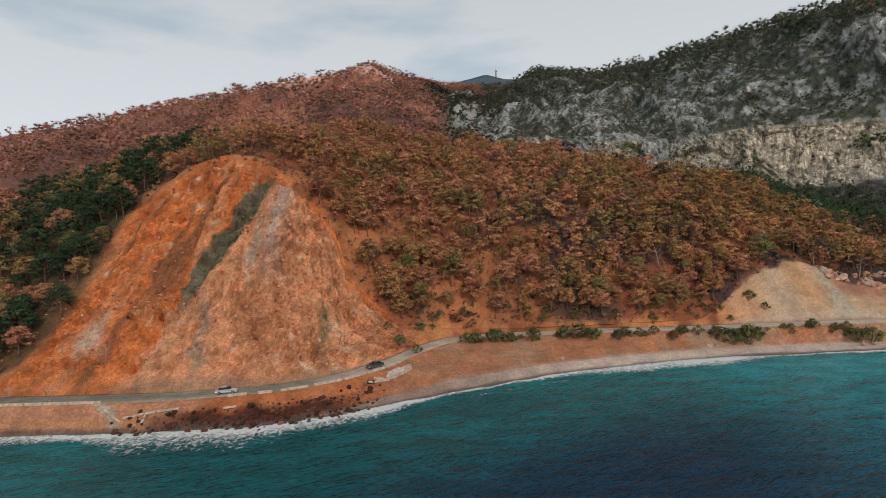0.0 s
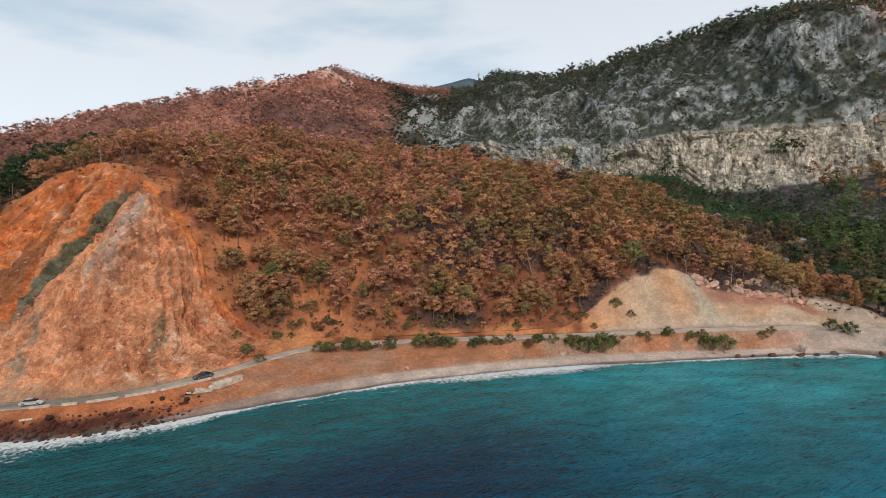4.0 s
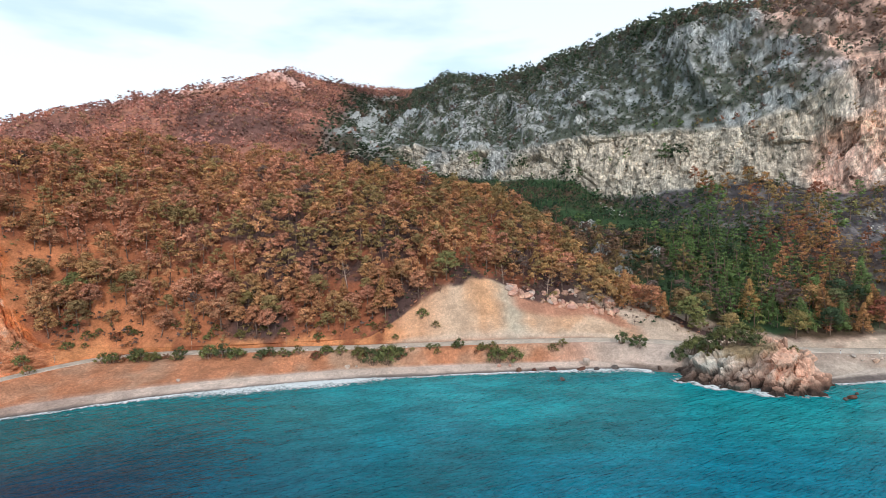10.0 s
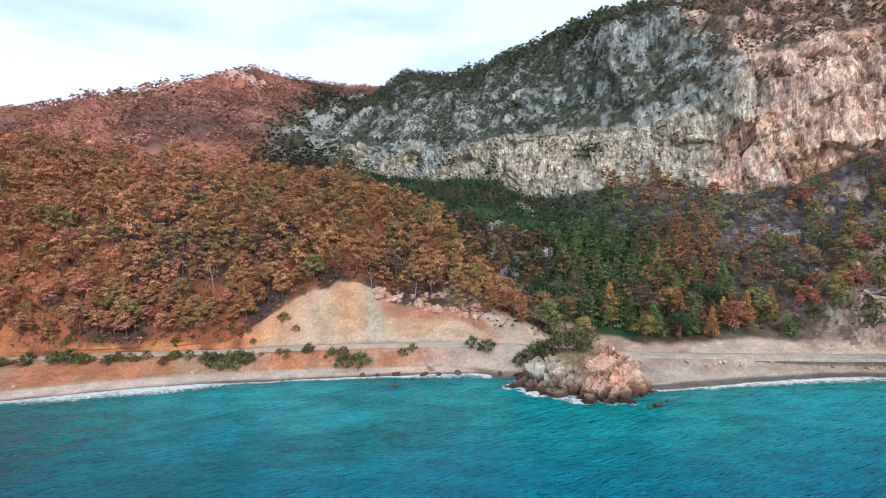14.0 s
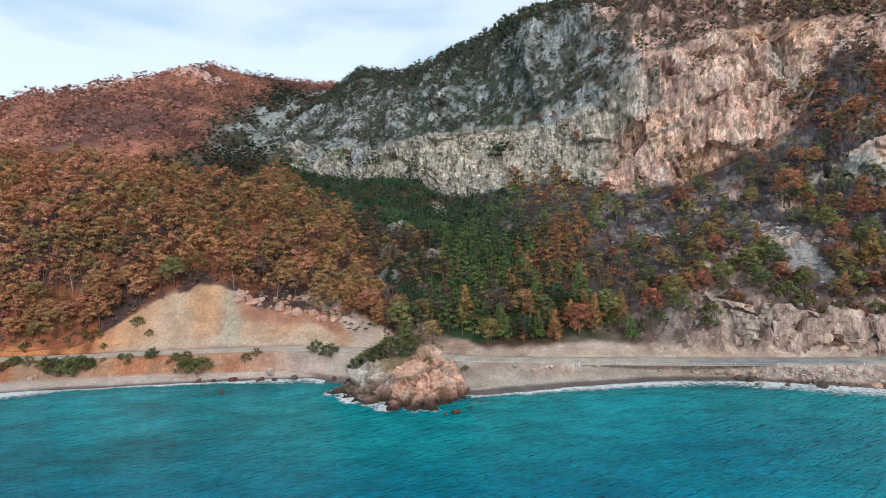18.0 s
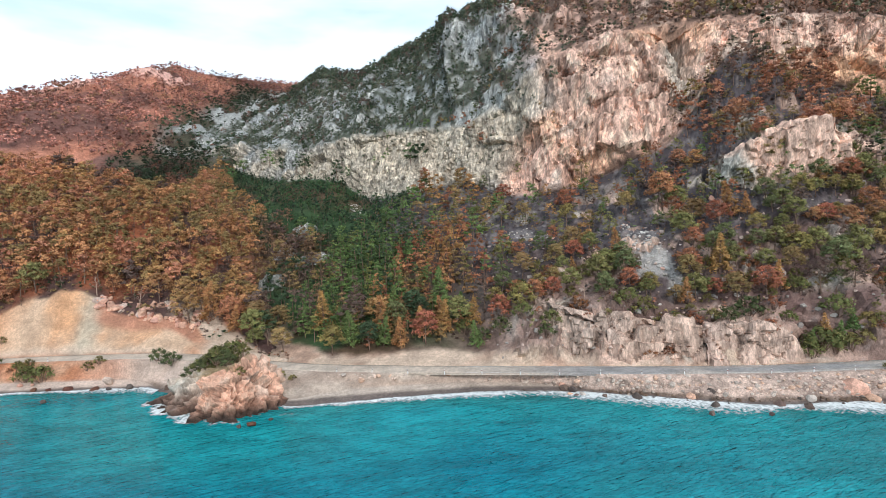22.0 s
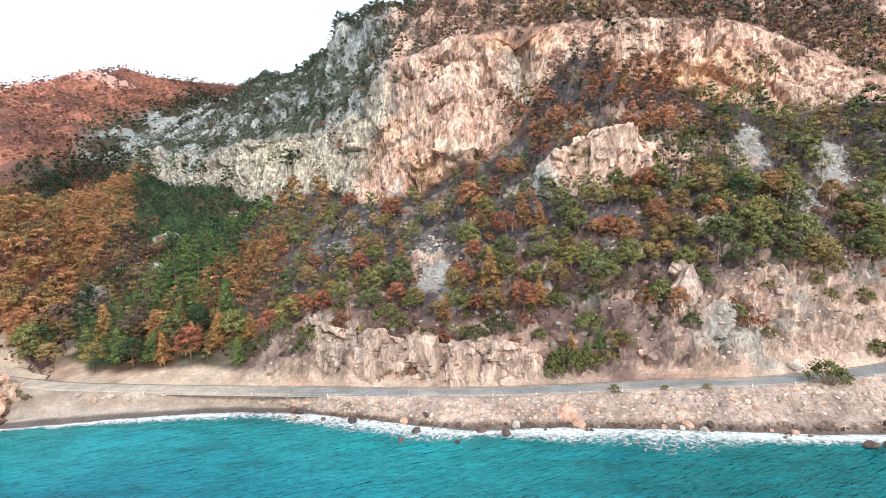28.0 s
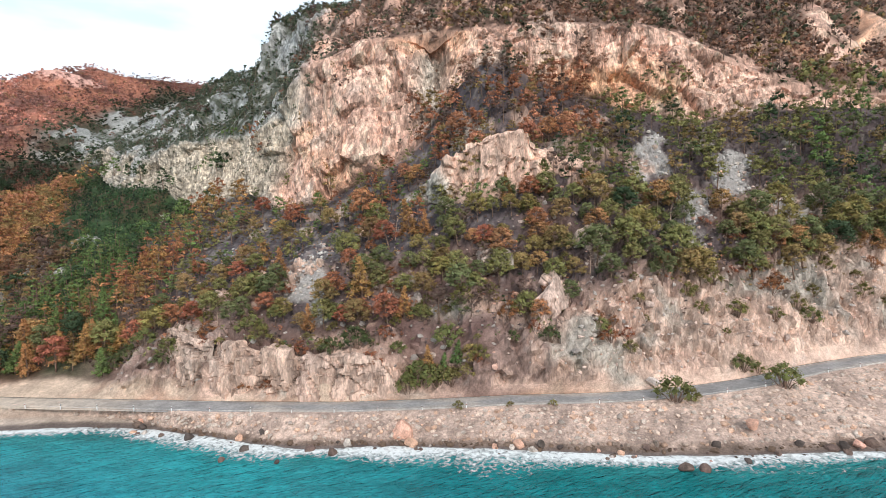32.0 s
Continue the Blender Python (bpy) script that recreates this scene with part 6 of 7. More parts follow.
BEACH_ROCKS = [(127.5, 129.7, 0.1, 0.9, 5), (118, 139, 0.2, 1.2, 4), (122, 138.6, 0.2, 1.0, 4), (127, 138.4, 0.1, 1.7, 4), (134, 137.8, 0.1, 1.5, 4), (138, 137.3, 0.1, 1.2, 5), (143, 137.5, 0.2, 1.4, 5), (136, 140, 1.4, 1.8, 0), (113, 141, 1.2, 0.8, 2), (116, 141.2, 1.2, 0.7, 2), (104, 141.5, 1.4, 0.6, 0), (29.7, 135.4, 1.9, 0.7, 0), (72, 143, 1.6, 1.2, 0), (74.5, 143.4, 1.7, 0.9, 0)]
SEA_ROCKS = [(281, 103.2, 0.2, 0.7, 5), (346.2, 95.1, 0.3, 1.6, 3), (349, 94.9, 0.2, 1.3, 3), (271, 105, 0.1, 0.9, 3), (183, 110, 0.2, 1.2, 4), (181, 109, 0.2, 0.8, 5), (186, 112.5, 0.0, 0.7, 5), (362, 104, 3.0, 1.7, 2), (352, 121.5, 5.2, 1.9, 1)]
for x, y, z, r, k in BEACH_ROCKS + SEA_ROCKS:
    boulder(k, x, y, z, r, "boulders in the surf and on the beach")
for i in range(70):
    x = 118 + 33 * rng.random()
    y = np.interp(x, [119, 132, 142, 152], [164, 161.5, 161, 157.5]) + 6 * rng.random() ** 1.3
    boulder(2 if rng.random() < 0.75 else 0, x, y, ground_at((HILL,), x, y) - 0.1, rng.uniform(0.7, 2.2), "boulders above the pale scar")
q, _ = scatter(EAST[:130], EAST_N[:130], EAST_M[:130], 9.0, lambda p, n, m: step(1.2, 1.6, m) * step(3.8, 3.4, m) * step(232, 250, p[:, 0]) * step(440, 420, p[:, 0]) * 0.8)
for x, y, z in q[:46]:
    boulder(int(rng.integers(0, 3)), x, y, z, rng.uniform(0.6, 1.7), "boulders strewn over the eastern slope")


def rubble(name, places, lo, hi, colours, label):
    """Loose stones, too many to count, as one mass of small cut blocks."""
    n = len(places)
    g = (1 + 5 ** 0.5) / 2
    v = np.array([(-1, g, 0), (1, g, 0), (-1, -g, 0), (1, -g, 0), (0, -1, g), (0, 1, g), (0, -1, -g), (0, 1, -g), (g, 0, -1), (g, 0, 1), (-g, 0, -1), (-g, 0, 1)]) / 1.9
    f = np.array([(0, 11, 5), (0, 5, 1), (0, 1, 7), (0, 7, 10), (0, 10, 11), (1, 5, 9), (5, 11, 4), (11, 10, 2), (10, 7, 6), (7, 1, 8), (3, 9, 4), (3, 4, 2), (3, 2, 6), (3, 6, 8), (3, 8, 9), (4, 9, 5), (2, 4, 11), (6, 2, 10), (8, 6, 7), (9, 8, 1)])
    r = lo + (hi - lo) * rng.random(n) ** 2.2
    vv = v[None] * (0.65 + 0.7 * rng.random((n, 12, 1))) * (r[:, None, None] * (0.7 + 0.6 * rng.random((n, 1, 3))))
    a = rng.random(n) * 6.283
    x = vv[..., 0] * np.cos(a)[:, None] - vv[..., 1] * np.sin(a)[:, None]
    y = vv[..., 0] * np.sin(a)[:, None] + vv[..., 1] * np.cos(a)[:, None]
    vv = np.stack((x, y, vv[..., 2] * 0.8), -1) + places[:, None]
    ff = f[None] + 12 * np.arange(n)[:, None, None]
    c = np.repeat(colours * (0.75 + 0.5 * rng.random((n, 1))), 12, 0)
    return tagged(new(name, mesh_of(name, vv.reshape(-1, 3), ff.reshape(-1, 3), STONE, c, smooth=False)), label, "rubble", kind="stuff")


q, qm = scatter(FORE, FORE_N, FORE_M, 0.85, lambda p, n, m: step(2.7, 3.0, m) * step(4.0, 3.9, m) * step(192, 205, p[:, 0]) * step(430, 415, p[:, 0]) * np.maximum(step(226, 240, p[:, 0]), step(3.5, 3.6, m)) * (0.35 + 0.65 * step(0.1, -0.2, fbm(p, 9, 3, 5))))
wet = step(1.2, 0.5, q[:, 2])
rubble("embankment_rubble", q, 0.2, 0.68, mixc(palette(len(q), ((0.62, 0.47, 0.39), 3), ((0.52, 0.43, 0.37), 3), ((0.62, 0.40, 0.30), 1.4)), (0.14, 0.09, 0.065), wet), "pale broken rock tipped down the road embankment")
q, qm = scatter(FORE, FORE_N, FORE_M, 1.0, lambda p, n, m: step(2.0, 2.5, m) * step(3.8, 3.3, m) * step(-14, -20, p[:, 0]) * step(-70, -55, p[:, 0]))
rubble("shore_rubble", q, 0.2, 0.75, palette(len(q), ((0.085, 0.032, 0.02), 4), ((0.05, 0.03, 0.024), 3), ((0.25, 0.11, 0.065), 1)), "dark red broken rock along the shore")
q, qm = scatter(EAST[:130], EAST_N[:130], EAST_M[:130], 1.15, lambda p, n, m: scree(p) * step(3.95, 3.8, m))
rubble("scree", q, 0.2, 0.7, palette(len(q), ((0.42, 0.40, 0.37), 4), ((0.45, 0.40, 0.35), 2), ((0.30, 0.285, 0.27), 2)), "grey loose scree stones on the slope")
q, qm = scatter(EAST[:46], EAST_N[:46], EAST_M[:46], 1.5, lambda p, n, m: step(1.05, 1.15, m) * step(2.3, 2.0, m) * step(332, 342, p[:, 0]) * step(425, 410, p[:, 0]) * step(-0.15, 0.1, fbm(p, 8, 3, 253)))
rubble("cut_rubble", q, 0.12, 0.55, palette(len(q), ((0.62, 0.48, 0.40), 4), ((0.50, 0.44, 0.39), 3), ((0.64, 0.42, 0.32), 1)), "pale pinkish stones on the bare cut slope")
q, qm = scatter(EAST[:60], EAST_N[:60], EAST_M[:60], 2.7, lambda p, n, m: step(1.1, 1.3, m) * step(3.4, 2.6, m) * step(228, 240, p[:, 0]) * step(440, 425, p[:, 0]))
rubble("slope_rubble", q, 0.25, 0.8, palette(len(q), ((0.54, 0.42, 0.35), 4), ((0.40, 0.36, 0.32), 4), ((0.58, 0.37, 0.28), 1)), "loose pale stones strewn on the slope")
q, qm = scatter(HILL[:60], HILL_N[:60], HILL_M[:60], 2.0, lambda p, n, m: step(1.02, 1.1, m) * step(1.98, 1.9, m) * step(-105, -100, p[:, 0]) * step(-8, -16, p[:, 0]) * step(0.25, -0.2, fbm(p, 12, 3, 3)))
rubble("slip_rubble", q, 0.14, 0.5, palette(len(q), ((0.58, 0.30, 0.17), 4), ((0.62, 0.44, 0.32), 2), ((0.40, 0.14, 0.06), 2)), "orange and pale stones on the landslip")

# ---- shrubs ----
BUSHES = {}
for key, wide, colour, words in (("green", 4.0, (0.155, 0.160, 0.055), "dense green bush beside the road"), ("dark", 3.6, (0.090, 0.105, 0.042), "dense dark green bush on the bank"), ("olive", 3.0, (0.17, 0.15, 0.05), "olive-brown scrubby bush on stony ground"),
                                 ("rust", 3.0, (0.28, 0.12, 0.06), "rust-brown dried bush on stony ground"), ("low", 2.4, (0.22, 0.19, 0.07), "low yellow-green cushion bush on the verge")):
    BUSHES[key] = shrub("bush", wide, colour, words)
VERGE_BUSHES = [(-8, 134, 1.0, "olive"), (14, 145.5, 1.3, "green"), (18, 145.5, 1.1, "olive"), (33, 146, 1.3, "green"), (37, 146, 1.5, "dark"), (41, 145.6, 1.2, "green"), (54, 145.5, 1.0, "olive"), (58, 146, 1.0, "olive"), (63, 145, 1.0, "rust"), (48, 145, 1.0, "dark"), (-16, 141, 0.9, "olive"), (9, 144.5, 1.1, "rust"), (24, 145.5, 1.0, "olive"), (5, 143.5, 1.2, "olive")]
BANK_BUSHES = [(70, 145.2, 1.1, "olive"), (75, 144.6, 1.5, "olive"), (79, 143.8, 1.6, "dark"), (83, 143.6, 1.7, "green"), (86, 144.4, 1.2, "dark"), (66, 146, 0.9, "dark"), (92, 158.5, 1.0, "green"), (96, 157, 0.9, "olive"), (113, 143.4, 1.4, "green"), (117, 143.4, 1.5, "green"), (128, 144.6, 1.0, "olive"), (131, 145, 0.9, "olive"), (147, 144, 1.2, "dark"), (151, 143, 1.3, "dark")]
HEADLAND_BUSHES = [(159, 136.5, 1.3, "dark"), (162, 135, 1.4, "green"), (165, 133, 1.5, "dark"), (168, 131, 1.4, "green"), (171, 128.5, 1.3, "dark"), (173, 126, 1.0, "dark"), (161, 139, 1.2, "dark"), (177.5, 120, 0.8, "olive"), (164, 137, 1.6, "green"), (168, 134.5, 1.6, "dark"), (172, 131.5, 1.5, "green"), (166, 131, 1.5, "olive"), (175, 129, 1.3, "olive"), (183, 130, 0.9, "low"), (186, 129, 0.8, "low"), (227, 146, 1.3, "green")]
BLUFF_BUSHES = [(286, 127, 1.35, "dark"), (302, 122.6, 1.3, "green"), (304.5, 123.2, 1.7, "green"), (308, 123.4, 1.7, "green"), (311, 123, 2.0, "low"), (314, 123, 1.6, "low"), (317, 122.6, 1.3, "olive"), (268, 126.5, 1.2, "rust"), (272, 126, 0.9, "rust"), (322, 114.8, 0.6, "low"), (312, 114.6, 0.7, "olive"), (236, 139, 1.4, "dark"), (241, 137, 1.3, "green"), (231, 141, 1.3, "dark"), (246, 133.8, 1.2, "dark")]
EAST_BUSHES = [(353, 113.8, 1.6, "green"), (356, 113.4, 1.1, "olive"), (376, 117, 1.6, "green"), (372.5, 125, 1.2, "green"), (376, 125.6, 1.1, "olive"), (395, 137, 1.4, "green"), (399, 141, 1.2, "olive"), (345, 126, 1.4, "rust"), (349, 125.5, 1.1, "olive"), (330, 114.2, 0.7, "low")]
for x, y, s, key in VERGE_BUSHES + BANK_BUSHES + HEADLAND_BUSHES + BLUFF_BUSHES + EAST_BUSHES:
    near = ground_at((FORE, HILL, EAST, HEAD), x, y)
    set_down(BUSHES, key, x, y, near - 0.05, s, "roadside and slope bushes", 3)
q, _ = scatter(EAST[:130], EAST_N[:130], EAST_M[:130], 4.6, lambda p, n, m: step(1.2, 1.6, m) * step(3.4, 2.4, m) * step(236, 250, p[:, 0]) * step(430, 415, p[:, 0]) * (1 - scree(p)) * 0.8)
for x, y, z in q[:150]:
    key = ("olive", "rust", "green", "low", "dark")[int(rng.choice(5, p=(0.36, 0.34, 0.12, 0.14, 0.04)))]
    set_down(BUSHES, key, x, y, z - 0.1, float(rng.uniform(0.6, 1.7)), "roadside and slope bushes", 5)

for i in range(44):
    x = 6 + 108 * rng.random()
    y, z = road_at(x, -HALF - 1.4 - 1.5 * rng.random())
    key = ("olive", "green", "dark", "rust", "low")[int(rng.choice(5, p=(0.34, 0.26, 0.18, 0.14, 0.08)))]
    set_down(BUSHES, key, x, y, ground_at((FORE,), x, y) - 0.1, float(rng.uniform(0.5, 1.15)), "roadside and slope bushes", 4)
for i in range(34):
    x = -14 + 100 * rng.random()
    y, z = road_at(x, HALF + 1.6 + 2.5 * rng.random())
    key = ("olive", "green", "rust", "low")[int(rng.choice(4, p=(0.4, 0.25, 0.2, 0.15)))]
    set_down(BUSHES, key, x, y, ground_at((HILL,), x, y) - 0.1, float(rng.uniform(0.5, 1.2)), "roadside and slope bushes", 4)

# ---- surf: broken foam along the shore, joined as one mass ----
FOAM = material("sea_foam", rough=0.9, colour=(0.74, 0.77, 0.76), vary=0.06, vary_size=0.8)
nt = FOAM.node_tree
cover = nt.nodes.new("ShaderNodeAttribute")
cover.attribute_name = "tint"
geo = nt.nodes.new("ShaderNodeNewGeometry")
fine = nt.nodes.new("ShaderNodeTexNoise")
fine.inputs["Scale"].default_value, fine.inputs["Detail"].default_value, fine.inputs["Distortion"].default_value = 1.1, 8.0, 0.9
nt.links.new(geo.outputs["Position"], fine.inputs["Vector"])
less = nt.nodes.new("ShaderNodeMath")
less.operation = "ADD"
nt.links.new(cover.outputs["Fac"], less.inputs[0])
nt.links.new(fine.outputs["Fac"], less.inputs[1])
ramp = nt.nodes.new("ShaderNodeMapRange")
ramp.inputs["From Min"].default_value, ramp.inputs["From Max"].default_value = 0.80, 1.18
nt.links.new(less.outputs[0], ramp.inputs["Value"])
nt.links.new(ramp.outputs[0], nt.nodes["Principled BSDF"].inputs["Alpha"])
sx = np.arange(-150, 440, 0.3)
rows = np.arange(-1.8, 10.0, 0.3)
gxx, off = np.meshgrid(sx, rows)
line = np.interp(gxx, np.arange(-420, 701, 1.0), softly(np.interp(np.arange(-420, 701, 1.0), [k[0] for k in SHORE], [k[1] for k in SHORE]), 3))
body = step(150, 153, gxx) * step(188, 185, gxx)
fp = np.stack((gxx, line - off, gxx * 0), -1)
along = np.stack((gxx, gxx * 0, gxx * 0), -1)
surf = 1.3 + 5.0 * np.clip(0.5 + 1.3 * fbm(along, 24, 3, 501), 0.05, 2) * (0.8 + 0.35 * step(235, 290, gxx) + 0.7 * step(110, 40, gxx))
swash = fbm(along, 5, 3, 519)
solid = 0.70 - 0.55 * np.abs(off - 0.7 - 0.8 * swash) / surf + 0.25 * fbm(fp * (0.5, 1, 1), 6, 3, 503)
trail = 0.28 * bell(off, 4.5 + 2.5 * fbm(along, 26, 3, 521), 1.6) * step(0.0, 0.3, fbm(along, 30, 2, 513))
solid = np.clip(np.maximum(solid, trail), 0, 1) * (body < 0.5)
fp[..., 2] = 0.06 + 0.14 * step(0.35, 0.6, solid)
keep = (solid > 0.14)[:-1, :-1]
tagged(new("surf", mesh_of("surf", fp.reshape(-1, 3), grid_faces(*gxx.shape, keep), FOAM, np.repeat(solid[..., None], 3, -1).reshape(-1, 3))), "white broken surf along the shore", "foam", kind="stuff")
wet = HEAD.reshape(-1, 3)
wet = wet[np.abs(wet[:, 2]) < 0.5][::2]
gxx, gyy = np.meshgrid(np.arange(146, 192, 0.3), np.arange(104, 140, 0.3))
near = np.full(gxx.shape, 99.0)
for wx_, wy_, _ in wet:
    near = np.minimum(near, (gxx - wx_) ** 2 + (gyy - wy_) ** 2)
near = np.sqrt(near)
hp = np.stack((gxx, gyy, gxx * 0 + 0.10), -1)
solid = np.clip(0.44 - 0.24 * near + 0.75 * fbm(hp, 5, 3, 511), 0, 1)
keep = (solid > 0.14)[:-1, :-1]
tagged(new("surf_round_headland", mesh_of("surf_round_headland", hp.reshape(-1, 3), grid_faces(*gxx.shape, keep), FOAM, np.repeat(solid[..., None], 3, -1).reshape(-1, 3))), "white surf round the foot of the headland", "foam", kind="stuff")

# ---- road furniture ----
def box(bm, x0, y0, z0, x1, y1, z1, bevel=0.0):
    g = bmesh.ops.create_cube(bm, size=1.0, matrix=Matrix.Translation(((x0 + x1) / 2, (y0 + y1) / 2, (z0 + z1) / 2)) @ Matrix.Diagonal((x1 - x0, y1 - y0, z1 - z0, 1)))
    if bevel:
        edges = list({e for v in g["verts"] for e in v.link_edges})
        bmesh.ops.bevel(bm, geom=edges, offset=bevel, segments=2, affect="EDGES")


WHITE = material("white_painted_plastic", rough=0.5, colour=(0.80, 0.80, 0.78), vary=0.06, vary_size=0.4)
BLACK = material("black_rubber", rough=0.8, colour=(0.02, 0.02, 0.02), vary=0.1)
RED = material("red_reflector", rough=0.3, colour=(0.5, 0.03, 0.02), vary=0)
CONCRETE = material("pale_concrete", rough=0.9, colour=(0.62, 0.52, 0.42), vary=0.2, vary_size=0.8, bump=0.02, bump_size=0.2)
TIMBER = material("weathered_timber", rough=0.9, colour=(0.40, 0.30, 0.22), vary=0.25, vary_size=0.3)
STEEL = material("galvanised_steel", rough=0.45, metal=0.8, colour=(0.55, 0.55, 0.55), vary=0.1)

post = new("marker_post")
bm = bmesh.new()
box(bm, -0.07, -0.06, -0.2, 0.07, 0.06, 1.05, 0.025)
part("shaft", bm, WHITE, post)
bm = bmesh.new()
box(bm, -0.076, -0.066, 0.66, 0.076, 0.066, 0.88, 0.01)
part("band", bm, BLACK, post, "black band")
bm = bmesh.new()
box(bm, -0.035, -0.075, 0.71, 0.035, -0.060, 0.83)
part("reflector", bm, RED, post, "small red reflector")
tagged(post, "white roadside marker post with a black band", "post", "marker posts along the road")
first = True
for k in range(27):
    x = 196 + 8.4 * k
    y, z = road_at(x, -HALF - 0.35)
    m = pose(x, y, z - 0.05, rng.normal() * 2, rng.normal() * 3, math.degrees(math.atan2(road_at(x + 1)[0] - road_at(x - 1)[0], 2)))
    if first:
        post.matrix_basis, first = m, False
    else:
        copy_thing(post, m)
for x in (60, 88, 116, 146, 165, -93, -82):
    y, z = road_at(x, -HALF - 0.35)
    copy_thing(post, pose(x, y, z - 0.05, 0, 3 * rng.normal(), 0))

# thin poles on the inner side of the road under the landslip
pole = new("roadside_pole")
bm = bmesh.new()
tube(bm, [(0, 0, -0.4), (0.02, 0, 1.4), (0.03, 0.02, 2.7)], [0.07, 0.065, 0.055], 8)
part("stake", bm, TIMBER, pole, smooth=True)
bm = bmesh.new()
tube(bm, [(0.03, 0.02, 2.66), (0.03, 0.02, 2.78)], [0.075, 0.075], 8)
part("cap", bm, STEEL, pole, "metal cap")
tagged(pole, "thin weathered timber pole beside the road", "pole", "poles below the landslip")
first = True
for x in (-88, -79, -68, -60, -48, -27, -21, -16, -12, -8, 24, 52):
    y, z = road_at(x, HALF + 0.9)
    m = pose(x, y, z - 0.1, rng.normal() * 2, rng.normal() * 3, rng.random() * 360)
    if first:
        pole.matrix_basis, first = m, False
    else:
        copy_thing(pole, m)


def beam(name, a, b, wide, high, label, category, group=""):
    """A worn concrete length between two points, with chipped rounded edges."""
    a, b = Vector(a), Vector(b)
    n = max(2, int((b - a).length / 1.2))
    root = new(name)
    for k in range(n):
        p, q = a.lerp(b, k / n), a.lerp(b, (k + 0.96) / n)
        bm = bmesh.new()
        ln = (q - p).length
        box(bm, -ln / 2, -wide / 2, 0, ln / 2, wide / 2, high, 0.04)
        d = (q - p).normalized()
        side = Vector((0, 0, 1)).cross(d).normalized()
        up = d.cross(side)
        mat = Matrix((d, side, up)).transposed().to_4x4()
        mat.translation = (p + q) / 2 - a + Vector((0, 0, rng.normal() * 0.02))
        bm.transform(mat)
        part("kerb_stone", bm, CONCRETE, root)
    root.location = a
    return tagged(root, label, category, group)


for x0, x1 in ((-112, -71), (-46, -42), (-40, -37), (-35.5, -30), (-29, -23.5), (-23, -19), (-18.5, -15), (-14.5, -11.5)):
    step_n = max(1, int((x1 - x0) / 7))
    for j in range(step_n):
        xa, xb = x0 + (x1 - x0) * j / step_n, x0 + (x1 - x0) * (j + 1) / step_n - 0.1
        (ya, za), (yb, zb) = road_at(xa, -HALF - 0.25), road_at(xb, -HALF - 0.25)
        beam("concrete_kerb", (xa, ya, za - 0.1), (xb, yb, zb - 0.1), 0.55, 0.55, "pale worn concrete kerb on the seaward road edge", "kerb", "kerb lengths")
for a, b in (((-70.5, 104.0, 4.2), (-65.5, 101.8, 1.6)), ((-65, 102.3, 2.2), (-58.5, 102.6, 3.2)), ((-58.3, 102.6, 3.2), (-54, 102.9, 3.5)), ((-60.2, 102.4, 3.0), (-60.8, 101.2, 1.5)), ((-45.5, 103.6, 3.0), (-43, 103.9, 3.2))):
    beam("fallen_kerb", a, b, 0.4, 0.35, "broken concrete kerb slid down the bank", "kerb", "fallen kerb lengths")

# slabs of a collapsed wall on the beach
for x, y, z, lx, ly, lz, r in ((-15.5, 118.0, 1.6, 3.2, 2.2, 0.5, (12, 8, 40)), (-12.4, 121.0, 2.2, 4.0, 2.0, 1.2, (10, -4, 50)), (-17.2, 116.2, 1.0, 2.2, 1.5, 0.45, (-14, 10, 20)), (-13.5, 119.0, 1.3, 1.8, 1.4, 0.5, (25, 5, 70)), (-10.2, 123.4, 2.6, 3.4, 0.7, 1.6, (4, 0, 52))):
    bm = bmesh.new()
    box(bm, -lx / 2, -ly / 2, -lz / 2, lx / 2, ly / 2, lz / 2, 0.08)
    bmesh.ops.subdivide_edges(bm, edges=[e for e in bm.edges if e.calc_length() > 0.9], cuts=2)
    for v in bm.verts:
        v.co += Vector(rng.normal(size=3) * 0.05)
    o = part("concrete_slab", bm, CONCRETE)
    o.matrix_basis = pose(x, y, max(z, ground_at((FORE,), x, y) + lz * 0.3), *r)
    tagged(o, "broken pale concrete slab fallen on the beach", "slab", "fallen slabs")


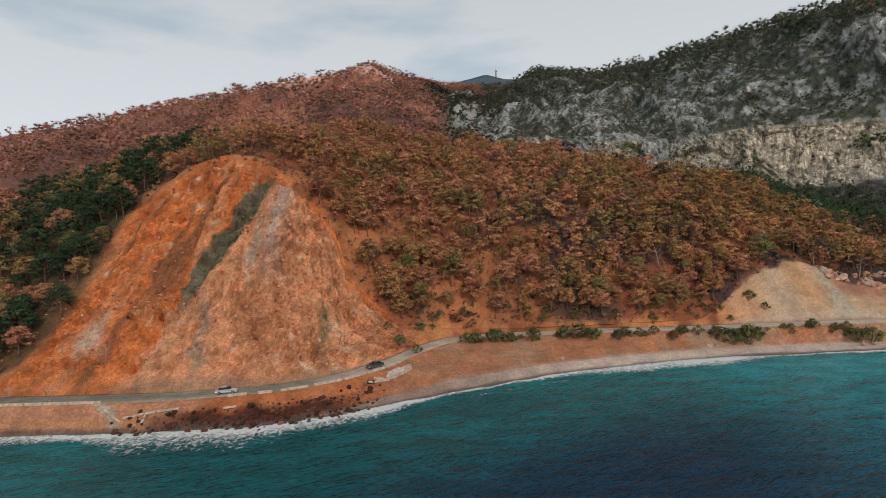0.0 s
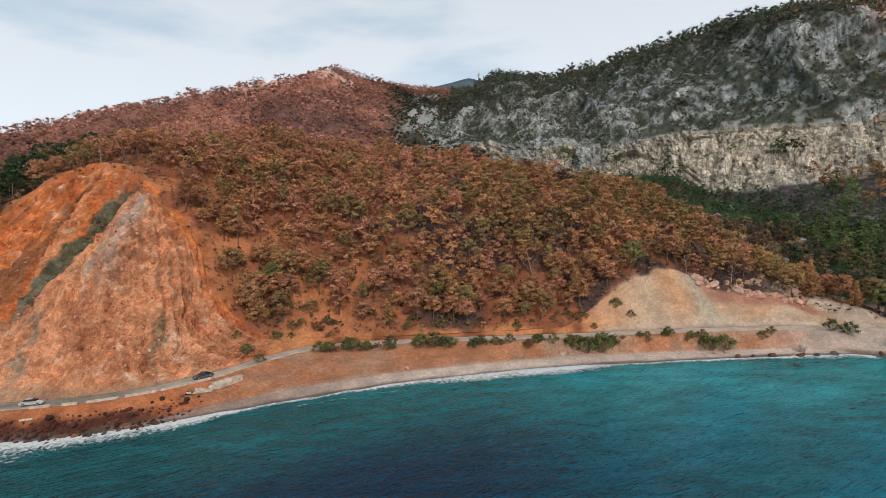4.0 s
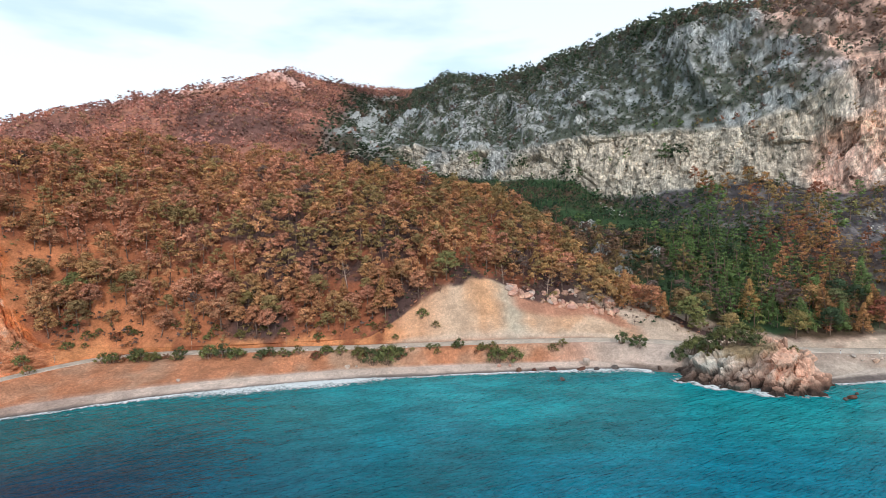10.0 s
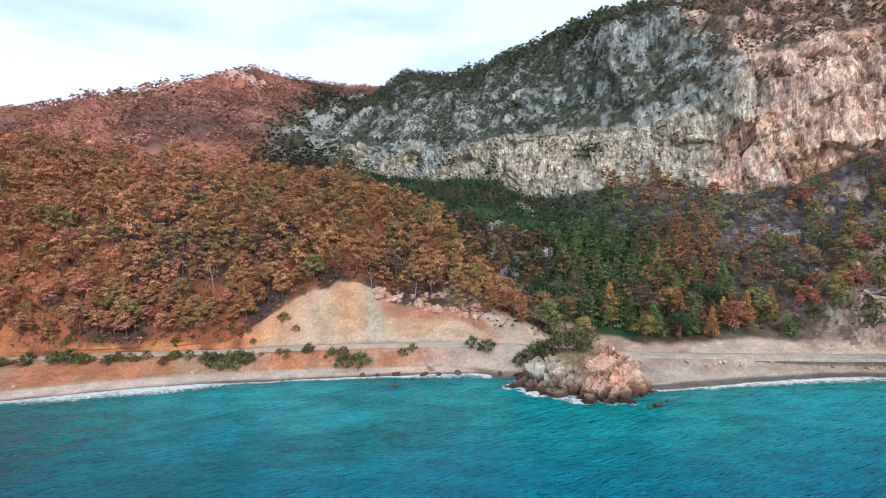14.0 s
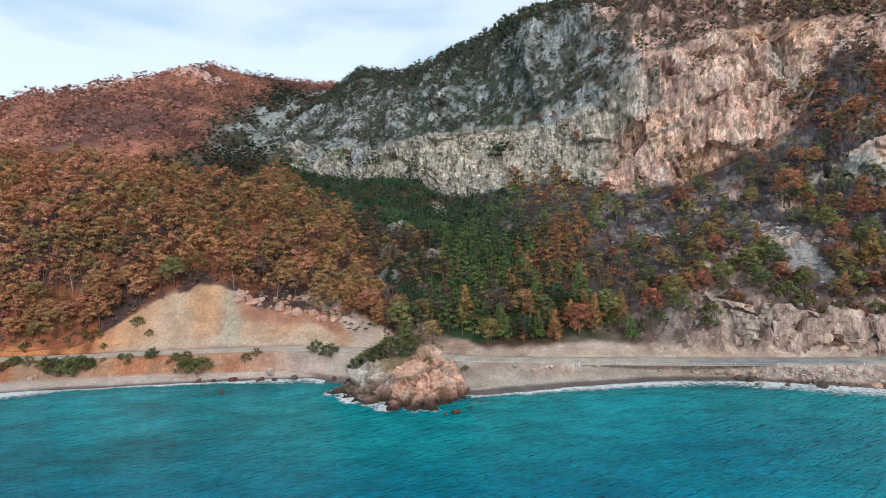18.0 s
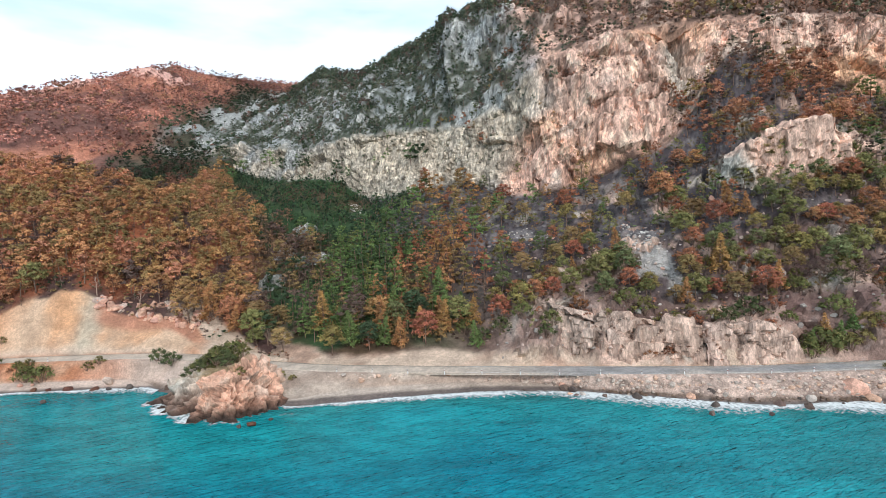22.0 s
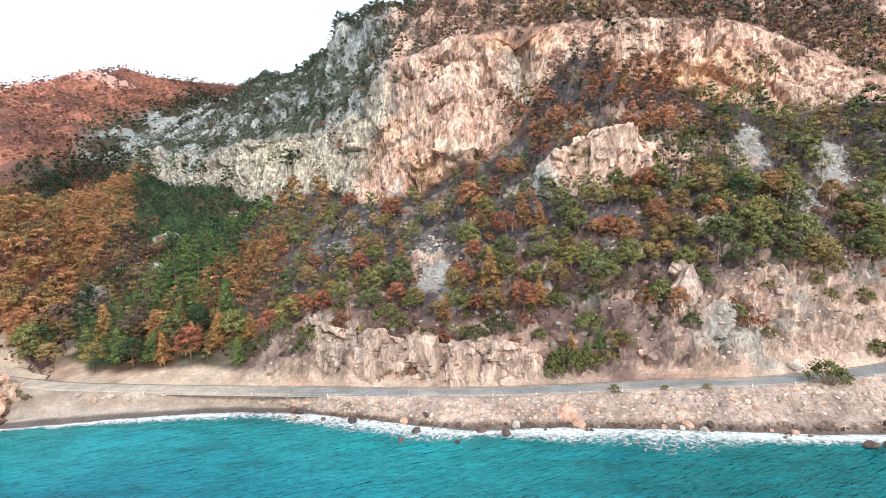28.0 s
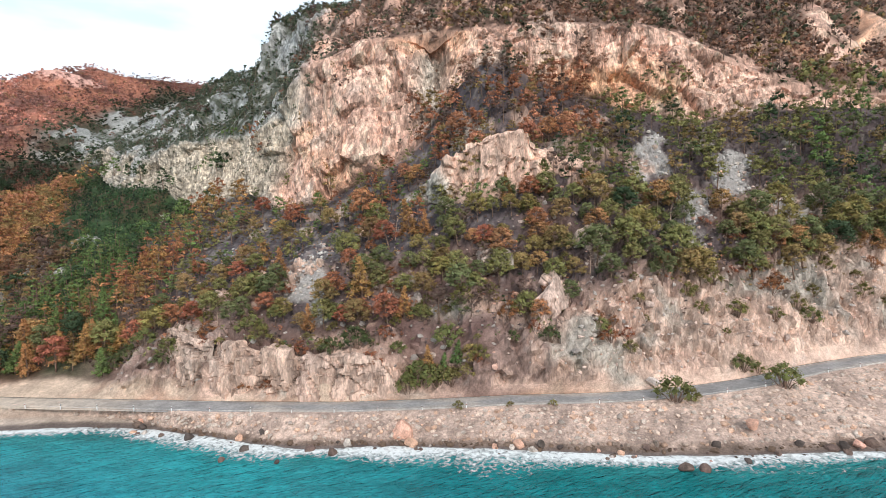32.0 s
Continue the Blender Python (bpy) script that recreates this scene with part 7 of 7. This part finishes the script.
# ---- cars ----
def car(x, paint, label, way):
    body_paint = material(label.split()[0] + "_car_paint", rough=0.28, metal=0.3, colour=paint, vary=0.04, spec=0.5)
    glass = material("dark_car_glass", rough=0.08, colour=(0.02, 0.025, 0.03), vary=0, spec=0.6)
    lamp = material("car_lamp", rough=0.15, colour=(0.75, 0.75, 0.72), vary=0)
    root = new("car")
    bm = bmesh.new()
    side = [(-2.2, 0.32), (-2.22, 0.62), (-2.1, 0.88), (-1.45, 0.97), (0.85, 0.98), (1.85, 0.84), (2.18, 0.66), (2.2, 0.34)]
    rings = []
    for w, k in ((-0.84, 0.95), (-0.88, 1.0), (0.88, 1.0), (0.84, 0.95)):
        rings.append([bm.verts.new((px * k, w, 0.3 + (pz - 0.3) * (0.97 if abs(w) < 0.86 else 1.0))) for px, pz in side])
    n = len(side)
    for a, b in zip(rings, rings[1:]):
        for k in range(n):
            bm.faces.new((a[k], a[(k + 1) % n], b[(k + 1) % n], b[k]))
    bm.faces.new(rings[0][::-1])
    bm.faces.new(rings[-1])
    bmesh.ops.recalc_face_normals(bm, faces=bm.faces)
    bmesh.ops.bevel(bm, geom=list(bm.edges), offset=0.04, segments=2, affect="EDGES")
    part("body", bm, body_paint, root, smooth=True)

    def wedge(name, prof, wlo, whi, mat, label=""):
        bm = bmesh.new()
        lo = [bm.verts.new((px, -(wlo + (whi - wlo) * t), pz)) for px, pz, t in prof]
        hi = [bm.verts.new((px, (wlo + (whi - wlo) * t), pz)) for px, pz, t in prof]
        n = len(prof)
        for k in range(n):
            bm.faces.new((lo[k], lo[(k + 1) % n], hi[(k + 1) % n], hi[k]))
        bm.faces.new(lo[::-1])
        bm.faces.new(hi)
        bmesh.ops.recalc_face_normals(bm, faces=bm.faces)
        bmesh.ops.bevel(bm, geom=list(bm.edges), offset=0.03, segments=2, affect="EDGES")
        return part(name, bm, mat, root, label, smooth=True)
    wedge("windows", [(-1.75, 0.94, 0), (-1.05, 1.38, 1), (0.15, 1.40, 1), (1.05, 0.95, 0)], 0.82, 0.62, glass, "dark window glass all round")
    wedge("roof", [(-1.1, 1.36, 0), (-0.95, 1.44, 1), (0.05, 1.46, 1), (0.25, 1.37, 0)], 0.66, 0.58, body_paint)
    for px in (-1.36, 1.38):
        for w in (-0.80, 0.80):
            bm = bmesh.new()
            bmesh.ops.create_cone(bm, cap_ends=True, segments=20, radius1=0.32, radius2=0.32, depth=0.2, matrix=Matrix.Translation((px, w, 0.32)) @ Matrix.Rotation(math.pi / 2, 4, "X"))
            bmesh.ops.bevel(bm, geom=[e for e in bm.edges if len(e.link_faces) == 2 and e.calc_face_angle() > 1], offset=0.04, segments=2, affect="EDGES")
            wheel = part("wheel", bm, BLACK, root, "black tyre", smooth=True)
            bm = bmesh.new()
            bmesh.ops.create_cone(bm, cap_ends=True, segments=14, radius1=0.20, radius2=0.17, depth=0.06, matrix=Matrix.Translation((px, w * 1.13, 0.32)) @ Matrix.Rotation(math.copysign(math.pi / 2, -w), 4, "X"))
            part("rim", bm, STEEL, wheel, "silver rim")
    for w in (-0.62, 0.62):
        bm = bmesh.new()
        box(bm, 2.06, w - 0.18, 0.58, 2.18, w + 0.18, 0.72, 0.03)
        part("headlight", bm, lamp, root, "clear headlight")
        bm = bmesh.new()
        box(bm, -2.20, w - 0.16, 0.66, -2.08, w + 0.16, 0.80, 0.03)
        part("tail_light", bm, RED, root, "red tail light")
        bm = bmesh.new()
        box(bm, 0.72, w * 1.52 - 0.09, 0.96, 0.88, w * 1.52 + 0.09, 1.08, 0.03)
        part("mirror", bm, body_paint, root)
    y, z = road_at(x, -0.6)
    slope = math.degrees(math.atan2(road_at(x + 1)[0] - road_at(x - 1)[0], 2))
    root.matrix_basis = pose(x, y, z + 0.05, 0, 0, slope + (180 if way < 0 else 0))
    return tagged(root, label, "car")


car(-47, (0.62, 0.61, 0.58), "silver sedan car driving on the coast road", 1)
car(-17.5, (0.10, 0.10, 0.11), "dark grey sedan car driving on the coast road", -1)

# ---- the most distant ridge, with its mast ----
dx_ = np.arange(-400, 1300, 12.0)
p, mark = loft(dx_, [[(-400, 1300, 150), (1300, 1300, 150)], [(-400, 1500, 330), (40, 1500, 430), (90, 1500, 440), (137, 1500, 451), (190, 1500, 436), (330, 1500, 428), (450, 1500, 443), (520, 1500, 448), (620, 1500, 430), (1300, 1500, 300)], [(-400, 1700, 150), (1300, 1700, 150)]], [20, 6], 3)
# the blue of distance haze is mixed into the ridge's base colour
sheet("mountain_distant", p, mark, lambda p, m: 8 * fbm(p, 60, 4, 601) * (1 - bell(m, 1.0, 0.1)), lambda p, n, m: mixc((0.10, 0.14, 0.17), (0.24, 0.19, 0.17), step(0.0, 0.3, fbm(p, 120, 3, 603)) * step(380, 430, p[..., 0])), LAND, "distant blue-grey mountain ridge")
mast = new("radio_mast")
bm = bmesh.new()
tube(bm, [(0, 0, -4), (0, 0, 14), (0, 0, 22)], [2.6, 1.6, 0.5], 8)
part("tower", bm, CONCRETE, mast, smooth=True)
bm = bmesh.new()
tube(bm, [(0, 0, 12), (0, 0, 16)], [3.2, 3.2], 10)
part("platform", bm, STEEL, mast, smooth=True)
mast.location = (165, 1497, 444)
tagged(mast, "grey radio mast on the distant summit", "mast")
